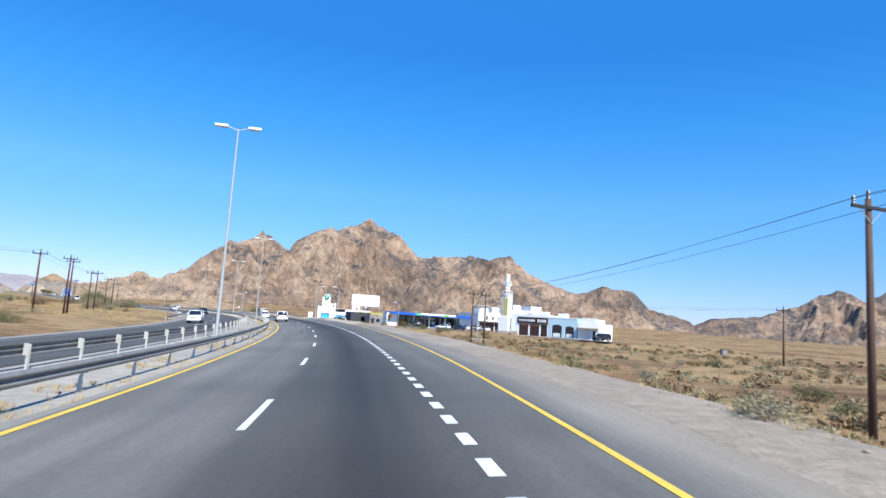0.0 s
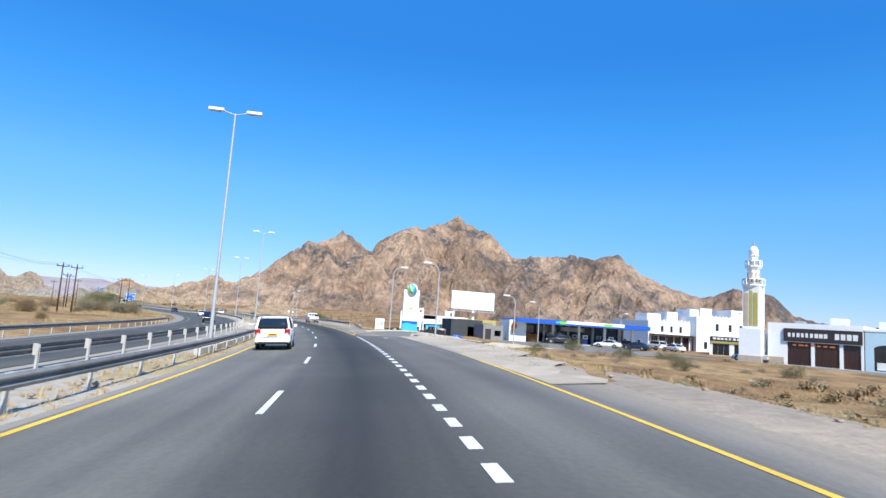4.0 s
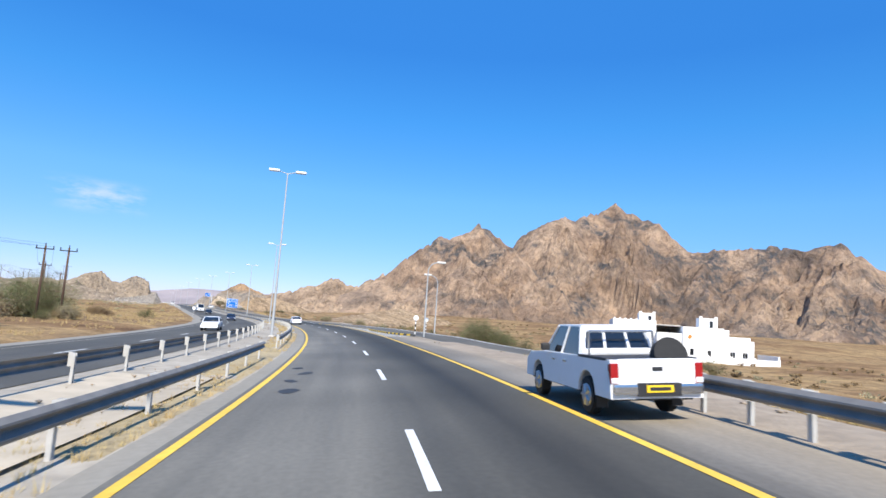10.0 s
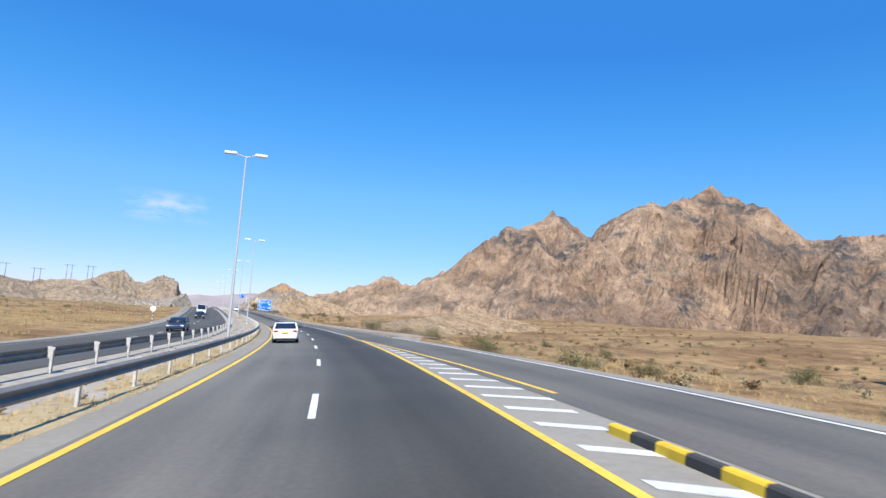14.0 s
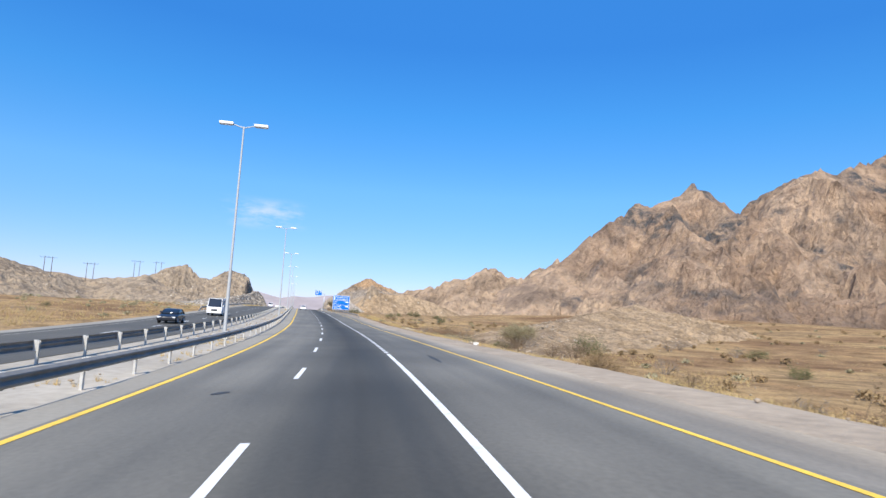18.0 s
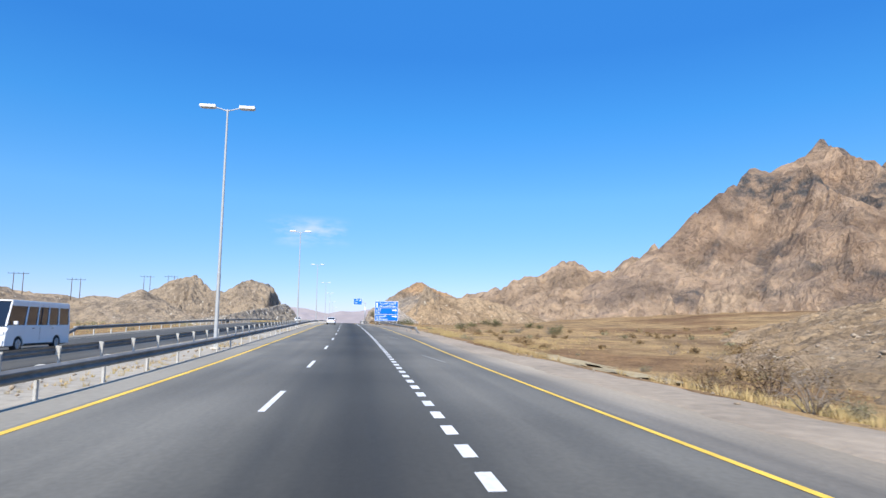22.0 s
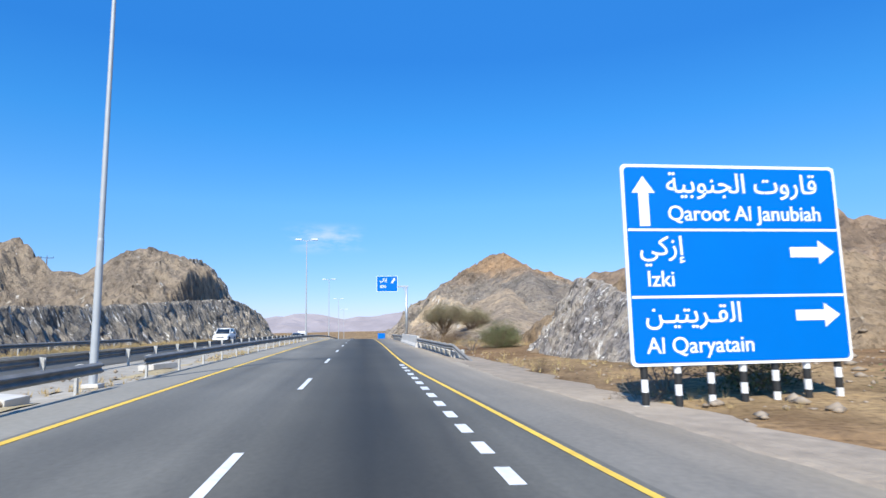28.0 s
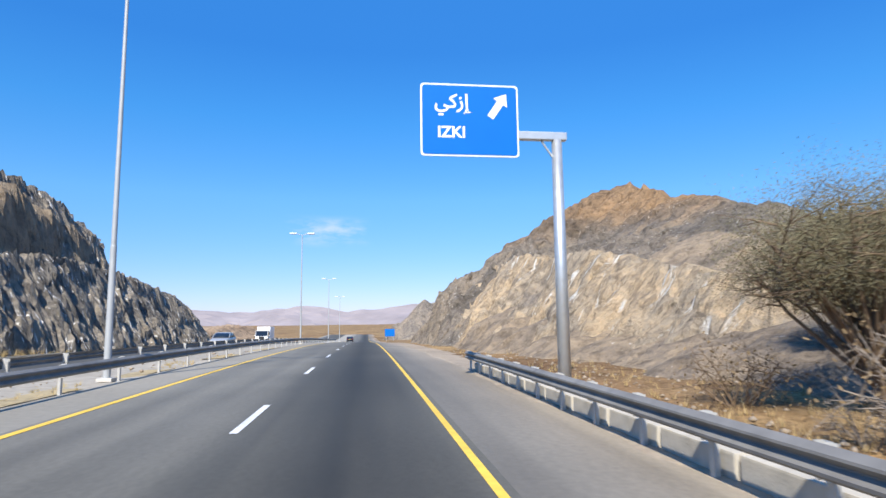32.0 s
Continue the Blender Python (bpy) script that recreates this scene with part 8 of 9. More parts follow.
def car(label, loc, rz, paint, kind="sedan", glass=None, cat="car"):
    L, Wd, low = {"sedan": (4.7, 1.80, 0.26), "suv": (4.75, 1.88, 0.34), "pickup": (5.25, 1.80, 0.42), "van": (5.2, 1.95, 0.30), "truck": (7.0, 2.25, 0.5), "bus": (6.6, 2.1, 0.34)}[kind]
    r = {"sedan": 0.32, "suv": 0.38, "pickup": 0.37, "van": 0.36, "truck": 0.46, "bus": 0.40}[kind]
    c = thing({"sedan": "car", "suv": "car", "pickup": "pickup_truck", "van": "van", "truck": "truck", "bus": "minibus"}[kind], label, cat, "vehicles", loc=loc, rz=rz)
    h = L / 2
    hw = Wd / 2
    wy = (-h + 0.22 * L, h - 0.19 * L)
    if kind == "sedan":
        up = [(-h, 0.40), (-h - 0.02, 0.62), (-h + 0.05, 0.80), (-h + 0.10, 0.93), (-h + 0.22, 0.98), (-h + 0.95, 1.0), (h - 1.55, 0.95), (h - 0.5, 0.80), (h - 0.08, 0.63), (h, 0.42)]
        cb = ((-h + 0.62, h - 1.4), (-h + 1.35, h - 2.2), 0.98, 1.43)
    elif kind == "suv":
        up = [(-h, 0.5), (-h, 0.95), (-h + 0.05, 1.18), (h - 1.4, 1.15), (h - 0.35, 1.05), (h - 0.06, 0.85), (h, 0.5)]
        cb = ((-h + 0.04, h - 1.25), (-h + 0.35, h - 1.95), 1.17, 1.78)
    elif kind == "pickup":
        up = [(-h, 0.55), (-h, 1.12), (-h + 1.55, 1.12), (h - 1.5, 1.1), (h - 0.4, 1.03), (h - 0.06, 0.85), (h, 0.5)]
        cb = ((-h + 1.55, h - 1.4), (-h + 1.78, h - 2.1), 1.11, 1.72)
    elif kind == "bus":
        up = [(-h, 0.45), (-h, 1.35), (h - 0.35, 1.33), (h - 0.08, 1.0), (h, 0.5)]
        cb = ((-h + 0.01, h - 0.2), (-h + 0.1, h - 0.65), 1.34, 2.55)
    elif kind == "van":
        up = [(-h, 0.45), (-h, 1.1), (h - 0.9, 1.08), (h - 0.15, 0.92), (h, 0.5)]
        cb = ((-h + 0.01, h - 0.7), (-h + 0.12, h - 1.5), 1.09, 2.1)
    else:
        up = [(h - 1.9, 0.6), (h - 1.9, 1.3), (h - 0.05, 1.3), (h, 0.6)]
        cb = ((h - 1.88, h - 0.05), (h - 1.8, h - 0.3), 1.3, 2.25)
    if kind == "truck":
        part("cab_body", slab([(h - 1.9, 0.5), (h, 0.5)] + up[::-1][:-1], hw * 0.95), paint, c)
        part("chassis", boxes((-0.45, 0.45, -h + 0.1, h - 0.2, 0.45, 0.7)), M_BLACK, c)
        part("cargo_box", boxes((-hw, hw, -h, h - 2.05, 0.75, 2.9), bevel=0.04), M_WHITE_PAINT, c)
        part("cargo_door", boxes((-hw + 0.06, -0.02, -h - 0.03, -h, 0.85, 2.8), (0.02, hw - 0.06, -h - 0.03, -h, 0.85, 2.8), bevel=0.01), M_WHITE_PAINT, c)
        wy = (-h + 1.5, h - 1.0)
    else:
        if kind == "sedan":
            part("body", loft([(-h, hw * 0.74, 0.44, 0.82, 0.10), (-h + 0.05, hw * 0.87, 0.32, 0.93, 0.14), (-h + 0.22, hw * 0.96, 0.25, 0.985, 0.16), (-h + 0.8, hw, 0.22, 1.0, 0.18), (0, hw, 0.22, 0.97, 0.18), (h - 1.5, hw, 0.22, 0.93, 0.18), (h - 0.6, hw * 0.97, 0.24, 0.82, 0.18), (h - 0.15, hw * 0.86, 0.27, 0.70, 0.16), (h, hw * 0.68, 0.36, 0.60, 0.10)]), paint, c)
        elif kind == "suv":
            part("body", loft([(-h, hw * 0.84, 0.5, 1.02, 0.12), (-h + 0.06, hw * 0.93, 0.40, 1.14, 0.14), (-h + 0.3, hw, 0.34, 1.17, 0.14), (0, hw, 0.32, 1.16, 0.14), (h - 1.5, hw, 0.32, 1.13, 0.16), (h - 0.5, hw * 0.97, 0.34, 1.03, 0.18), (h - 0.1, hw * 0.9, 0.38, 0.92, 0.16), (h, hw * 0.76, 0.48, 0.82, 0.10)]), paint, c)
        else:
            part("body", slab(side_profile(up, wy, r + 0.07, low), hw), paint, c)
        if kind in ("sedan", "suv"):
            for sx in (-1, 1):
                for y in wy:
                    part("wheel_arch", tubes(((sx * (hw - 0.08), y, r + 0.01), (sx * (hw + 0.006), y, r + 0.01), r + 0.07, r + 0.055), n=22), M_BLACK, c)
        part("underside", boxes((-hw + 0.12, hw - 0.12, -h + 0.15, h - 0.15, low - 0.05, low + 0.25)), M_BLACK, c)
    (b0, b1), (t0, t1), zb, zt = cb
    hwt = hw * (0.80 if kind in ("sedan", "suv", "pickup") else 0.9)
    if kind in ("sedan", "suv"):
        bow = lambda f: (b0 + (t0 - b0) * f - 0.10 * math.sin(f * math.pi), b1 + (t1 - b1) * f + 0.12 * math.sin(f * math.pi))
        part("glazing", plan_loft([(zb - 0.05, b0, b1, hw * 0.93, 0.25)] + [(zb + (zt - 0.03 - zb) * f, *bow(f), hw * 0.93 + (hwt - hw * 0.93) * f**1.25, 0.25) for f in (0.3, 0.6, 0.85, 1.0)]), glass or M_GLASS, c)
        part("roof", plan_loft([(zt - 0.075, t0 - 0.07, t1 + 0.09, hwt + 0.018, 0.27), (zt - 0.02, t0 + 0.02, t1 - 0.02, hwt - 0.02, 0.27), (zt + 0.015, t0 + 0.16, t1 - 0.2, hwt - 0.13, 0.25), (zt + 0.03, t0 + 0.4, t1 - 0.5, hwt - 0.32, 0.2)]), paint, c)
    else:
        part("glazing", cabin((b0, b1), (t0, t1), hw * 0.94, hwt, zb - 0.04, zt - 0.03), glass or M_GLASS, c)
        part("roof", boxes((-hwt, hwt, t0 - 0.03, t1 + 0.05, zt - 0.06, zt + 0.01), bevel=0.03), paint, c)
    for sx in (-1, 1):
        for yb, yt, w in ((b0, t0, 0.06), (b1, t1, 0.045)):
            part("pillar", tubes(((sx * hw * 0.93, yb, zb - 0.06), (sx * hwt * 0.985, yt, zt - 0.03), w, w * 0.8), n=6), paint, c)
        if kind != "truck":
            for f in ((0.5,) if kind in ("pickup",) else (0.42, 0.72) if kind == "suv" else (0.5,)):
                part("pillar", tubes(((sx * hw * 0.935, b0 + (b1 - b0) * f, zb - 0.06), (sx * hwt * 0.99, t0 + (t1 - t0) * f, zt - 0.03), 0.045, 0.035), n=6), paint if kind == "pickup" else M_BLACK, c)
        if kind in ("bus", "van"):
            for f in (0.2, 0.38, 0.56, 0.74):
                part("pillar", tubes(((sx * hw * 0.945, b0 + (b1 - b0) * f, zb - 0.06), (sx * hwt * 1.0, t0 + (t1 - t0) * f, zt - 0.03), 0.05, 0.045), n=6), paint, c)
            part("roof_panel", boxes((sx * hwt - 0.03, sx * hwt + 0.03, t0, t1, zt - 0.28, zt - 0.02), bevel=0.02), paint, c)
        mr = part("wing_mirror", boxes((sx * (hw + 0.1) - 0.1, sx * (hw + 0.1) + 0.1, b1 - 0.55, b1 - 0.42, zb + 0.02, zb + 0.19), bevel=0.05), M_BLACK if kind in ("sedan", "pickup") else paint, c)
        if kind != "truck":
            for f in (0.30, 0.62):
                part("door_handle", boxes((sx * (hw + 0.012) - 0.012, sx * (hw + 0.012) + 0.012, b0 + (b1 - b0) * f, b0 + (b1 - b0) * f + 0.2, zb - 0.18, zb - 0.14)), M_CHROME, c)
        zl = {"sedan": (0.74, 0.92), "suv": (0.85, 1.12), "pickup": (0.69, 1.06), "van": (0.8, 1.2), "truck": (0.55, 0.7), "bus": (0.8, 1.2)}[kind]
        if kind == "sedan":
            part("tail_lamp", lens(sx * (hw * 0.80 - 0.10), -h + 0.07, 0.83, 0.20, 0.11, 0.095), M_RED_LENS, c)
        else:
            part("tail_lamp", boxes((sx * (hw - 0.17) - 0.15, sx * (hw - 0.17) + 0.15, -h - 0.02, -h + 0.12, *zl), bevel=0.02) if kind not in ("pickup", "van") else boxes((sx * (hw - 0.075) - 0.075, sx * (hw - 0.075) + 0.075, -h - 0.02, -h + 0.12, *zl), bevel=0.02), M_RED_LENS, c)
        part("head_lamp", boxes((sx * (hw - 0.24) - 0.18, sx * (hw - 0.24) + 0.18, h - 0.16, h - 0.015, up[-2][1] - 0.14, up[-2][1] + 0.03), bevel=0.03), M_CLEAR_LENS, c)
        for y in wy:
            wheel(c, sx * (hw - (0.095 if kind in ("sedan", "suv") else 0.12)), y, r)
    if kind == "sedan":
        part("rear_bumper", loft([(-h - 0.09, hw * 0.72, 0.36, 0.60, 0.10), (-h - 0.05, hw * 0.86, 0.29, 0.63, 0.12), (-h + 0.12, hw * 0.95, 0.26, 0.64, 0.14)]), paint, c)
    else:
        part("rear_bumper", boxes((-hw + 0.03, hw - 0.03, -h - 0.09, -h + 0.1, low + 0.08, low + (0.27 if kind == "pickup" else 0.3)), bevel=0.05), M_CHROME if kind == "pickup" else paint if kind != "truck" else M_BLACK, c)
    part("front_bumper", boxes((-hw + 0.04, hw - 0.04, h - 0.1, h + 0.07, low + 0.02, low + 0.28), bevel=0.05), paint if kind != "truck" else M_BLACK, c)
    part("grille", boxes((-0.45, 0.45, h - 0.06, h + 0.02, low + 0.3, up[-2][1] - 0.06), bevel=0.02), M_BLACK, c)
    pl = part("number_plate", boxes((-0.26, 0.26, -h - 0.115, -h - 0.09, low + 0.12, low + 0.25), bevel=0.004) if kind == "pickup" else boxes((-0.26, 0.26, -h - 0.035, -h - 0.0, zl[0] - 0.1, zl[0] + 0.04), bevel=0.004), M_PLATE, c)
    zc = low + 0.185 if kind == "pickup" else zl[0] - 0.03
    yy = -h - 0.117 if kind == "pickup" else -h - 0.037
    part("plate_bar", boxes((-0.2, 0.2, yy - 0.003, yy, zc - 0.03, zc + 0.03)), M_BLACK, pl)
    if kind in ("sedan", "suv", "van", "bus"):
        part("valance", boxes((-hw + 0.2, hw - 0.2, -h - 0.1, -h + 0.02, low + 0.0, low + 0.1), bevel=0.02), M_BLACK, c)
        part("lid_seam", boxes((-hw + 0.3, hw - 0.3, -h - 0.03, -h + 0.0, zl[0] - 0.17, zl[0] - 0.15)), M_BLACK, c)
        for sx in (-1, 1):
            if kind != "sedan":
                part("lamp_insert", boxes((sx * (hw - 0.2) - 0.08, sx * (hw - 0.2) + 0.08, -h - 0.03, -h + 0.05, zl[0] + 0.02, zl[0] + 0.06)), M_CLEAR_LENS, c)
            part("door_seam", boxes((sx * (hw + 0.001) - 0.004, sx * (hw + 0.001) + 0.004, 0.05, 0.065, low + 0.22, zb - 0.1)), M_BLACK, c)
            part("sill_trim", boxes((sx * (hw - 0.01) - 0.02, sx * (hw - 0.01) + 0.02, wy[0] + r + 0.1, wy[1] - r - 0.1, low, low + 0.08)), M_BLACK, c)
    if kind == "pickup":
        for fx in (-0.98, -0.36, 0.30, 0.98):
            part("window_bar", tubes(((fx * hw * 0.93, b0 - 0.012, zb - 0.02), (fx * hwt * 0.97, t0 - 0.012, zt - 0.05), 0.035 if abs(fx) < 0.9 else 0.075, 0.03 if abs(fx) < 0.9 else 0.065), n=6), paint, c)
        part("window_rim", tubes(((-hw * 0.93, b0 - 0.01, zb + 0.06), (hw * 0.93, b0 - 0.01, zb + 0.06), 0.085, 0.085), n=8), paint, c)
        part("window_rim", tubes(((-hwt * 0.97, t0 - 0.01, zt - 0.08), (hwt * 0.97, t0 - 0.01, zt - 0.08), 0.06, 0.06), n=8), paint, c)
        for sx in (-1, 1):
            part("bed_rail", boxes((sx * (hw - 0.05) - 0.056, sx * (hw - 0.05) + 0.056, -h + 0.16, -h + 1.55, 1.09, 1.145), bevel=0.015), M_BLACK, c)
            part("lamp_insert", boxes((sx * (hw - 0.075) - 0.07, sx * (hw - 0.075) + 0.078, -h - 0.026, -h + 0.08, 0.70, 0.80), bevel=0.015), M_CLEAR_LENS, c)
            part("mud_flap", boxes((sx * (hw - 0.13) - 0.11, sx * (hw - 0.13) + 0.11, wy[0] - r - 0.10, wy[0] - r - 0.085, 0.18, 0.5)), M_BLACK, c)
        part("bed_rail", boxes((-hw + 0.16, hw - 0.16, -h + 0.0, -h + 0.07, 1.08, 1.135), bevel=0.02), paint, c)
        part("bumper_step", boxes((-0.42, 0.42, -h - 0.1, -h - 0.05, low + 0.05, low + 0.29), bevel=0.01), M_BLACK, c)
        part("load_bed", boxes((-hw + 0.1, hw - 0.1, -h + 0.1, -h + 1.5, 1.122, 1.126)), M_BLACK, c)
        bm = bmesh.new()
        bmesh.ops.create_cone(bm, cap_ends=True, segments=20, radius1=0.34, radius2=0.34, depth=0.2, matrix=Matrix.Translation((hw - 0.42, -h + 0.42, 1.16)) @ Matrix.Rotation(radians(70), 4, "X"))
        part("spare_wheel", bm, M_TYRE, c)
        part("tailgate", boxes((-hw + 0.16, hw - 0.16, -h - 0.02, -h + 0.03, 0.62, 1.1), bevel=0.02), paint, c)
        part("tailgate_handle", boxes((-0.1, 0.1, -h - 0.035, -h - 0.02, 0.92, 0.99)), M_BLACK, c)
        part("roll_bar", tubes(((-hw + 0.2, -h + 1.45, 1.1), (-hw + 0.2, -h + 1.45, 1.6), 0.025, 0.025), ((hw - 0.2, -h + 1.45, 1.1), (hw - 0.2, -h + 1.45, 1.6), 0.025, 0.025), ((-hw + 0.2, -h + 1.45, 1.6), (hw - 0.2, -h + 1.45, 1.6), 0.025, 0.025), n=6), M_CHROME, c)
    return c


def on_road(s, d, h=0.012):
    return tuple(at(s, d, h))


def tilt_to_road(c, s, way=1):
    """Leans a vehicle with the cross fall of the carriageway."""
    c.rotation_mode = "XYZ"
    q = c.matrix_basis.to_translation()
    rz = math.degrees(c.matrix_basis.to_euler().z)
    c.matrix_basis = pose(q.x, q.y, q.z, 0, -way * math.degrees(math.atan(float(table(BANK, 0, 45, s)) * (1.0 if way > 0 else 0.8))), rz)



for lb, s_, d_, turn_, p_, k_, cat_ in (
        ("white double-cab pickup with a spare wheel in the bed", 192.8, 4.5, 0.5, M_WHITE_PAINT, "pickup", "pickup truck"),
        ("white saloon car driving close to the yellow line", 142.9, -2.9, 0, M_WHITE_PAINT, "sedan", "car"),
        ("white saloon car driving in the inner lane", 295, -2.0, 0, M_WHITE_PAINT, "sedan", "car"),
        ("white off-road car driving in the inner lane", 112, -2.2, 0, M_WHITE_PAINT, "suv", "car"),
        ("white saloon car far ahead in the inner lane", 515, -2.1, 0, M_WHITE_PAINT, "sedan", "car"),
        ("dark saloon car far along the road", 760, -2.0, 0, M_BLACK_PAINT, "sedan", "car")):
    tilt_to_road(car(lb, on_road(s_, d_), heading_deg(s_) + turn_, p_, k_, cat=cat_), s_)
for s_, d_, p_, k_, lb in ((93, -14.9, M_WHITE_PAINT, "suv", "white off-road car in the opposite carriageway"), (184, -13.5, M_BLACK_PAINT, "suv", "black off-road car in the opposite carriageway"),
                           (250, -13.2, M_WHITE_PAINT, "sedan", "white saloon car in the opposite carriageway"), (318, -13.0, M_BLUE_PAINT, "sedan", "dark blue saloon car in the opposite carriageway"),
                           (384, -15.2, M_BLACK_PAINT, "sedan", "black saloon car in the opposite carriageway"), (417, -15.6, M_WHITE_PAINT, "bus", "white minibus in the opposite carriageway"),
                           (600, -15.4, M_WHITE_PAINT, "suv", "white off-road car in the opposite carriageway"),
                           (702, -15.6, M_WHITE_PAINT, "truck", "white box truck in the opposite carriageway"), (655, -12.3, M_SILVER_PAINT, "sedan", "silver saloon car in the opposite carriageway")):
    tilt_to_road(car(lb, on_road(s_, d_), heading_deg(s_) + 180, p_, k_, cat={"pickup": "pickup truck", "truck": "truck", "van": "van", "bus": "minibus"}.get(k_, "car")), s_, -1)


def parked(lb, x, y, rz, p_, k_="sedan"):
    car(lb, (x, y, float(np.maximum(apron(np.array([x]), np.array([y]))[0] + 0.03, terrain(np.array([x]), np.array([y]))[0]))), rz, p_, k_, cat="pickup truck" if k_ == "pickup" else "car")


for x, y, rz, p_, k_, lb in ((-6.6, 193.6, 100, M_BLACK_PAINT, "suv", "black off-road car at the pumps"), (2.0, 188.2, 70, M_WHITE_PAINT, "sedan", "white saloon car parked on the forecourt"),
                             (6.6, 186.0, 60, M_BLUE_PAINT, "sedan", "dark blue saloon car parked on the forecourt"), (9.5, 203.5, 20, M_WHITE_PAINT, "sedan", "white saloon car parked before the mosque"),
                             (13.0, 200.5, 25, M_WHITE_PAINT, "suv", "white off-road car parked before the mosque"), (18.2, 164.8, 52, M_SILVER_PAINT, "sedan", "silver saloon car parked before the minaret"), (15.4, 196.2, 30, M_WHITE_PAINT, "sedan", "white saloon car parked beside the canopy"), (6.5, 199.0, 100, M_BLACK_PAINT, "sedan", "black saloon car at the pumps"),
                             (39.8, 146.8, 120, M_BLACK_PAINT, "suv", "dark off-road car parked beside the shops")):
    parked(lb, x, y, rz, p_, k_)
for x, y, rz, k_, lb in ((-62.5, 305.5, 80, "sedan", "white saloon car parked beside the villa"), (-55.0, 305.0, 86, "suv", "white off-road car parked before the villa")):
    car(lb, (x, y, float(terrain(np.array([x]), np.array([y]))[0]) + 0.02), rz, M_WHITE_PAINT, k_)
bin_ = thing("litter_bin", "small grey-green litter container on legs", "bin", loc=(59.5, 126, gz(59.5, 126)), rz=10)
part("body", boxes((-0.5, 0.5, -0.4, 0.4, 0.1, 1.2), bevel=0.05), M_GREY_BLOCK, bin_)
part("lid", boxes((-0.53, 0.53, -0.43, 0.43, 1.2, 1.28), bevel=0.02), M_BLACK, bin_)


# ---------------------------------------------------------------- plants and loose stones
def fast_mesh(name, v, f, material, smooth_shade=False):
    v = np.asarray(v, np.float32)
    f = np.asarray(f, np.int32)
    me = bpy.data.meshes.new(name)
    me.vertices.add(len(v))
    me.vertices.foreach_set("co", v.ravel())
    k = f.shape[1]
    me.loops.add(f.size)
    me.loops.foreach_set("vertex_index", f.ravel())
    me.polygons.add(len(f))
    me.polygons.foreach_set("loop_start", np.arange(len(f), dtype=np.int32) * k)
    if smooth_shade:
        me.polygons.foreach_set("use_smooth", np.ones(len(f), bool))
    me.materials.append(material)
    me.update(calc_edges=True)
    me.validate()
    return new(name, me)


def limbs(segs):
    """Three-sided tapered limbs: segs are (a, b, ra, rb)."""
    v, f = [], []
    for a, b, ra, rb in segs:
        a, b = np.asarray(a), np.asarray(b)
        z = (b - a) / max(np.linalg.norm(b - a), 1e-6)
        x = np.cross(z, (0.3, 0.5, 0.8))
        x /= np.linalg.norm(x)
        y = np.cross(z, x)
        o = len(v)
        for c, r in ((a, ra), (b, rb)):
            for k in range(4):
                t = k * math.tau / 4
                v.append(c + r * (math.cos(t) * x + math.sin(t) * y))
        for k in range(4):
            m = (k + 1) % 4
            f.append((o + k, o + m, o + 4 + m, o + 4 + k))
    return v, f


def leaf_cloud(rs, centres, n, spread, size):
    """Many small leaf blades round the given places."""
    c = np.asarray(centres)[rs.randint(0, len(centres), n)] + rs.normal(0, spread, (n, 3))
    a = rs.normal(0, 1, (n, 3))
    a /= np.linalg.norm(a, axis=1)[:, None]
    b = np.cross(a, rs.normal(0, 1, (n, 3)))
    b /= np.linalg.norm(b, axis=1)[:, None]
    s = size * rs.uniform(0.6, 1.4, (n, 1))
    v = np.stack([c - a * s, c + b * s * 0.4, c + a * s, c - b * s * 0.4], 1).reshape(-1, 3)
    v[:, 2] = np.maximum(v[:, 2], 0.03)
    return v, np.arange(n * 4).reshape(n, 4)


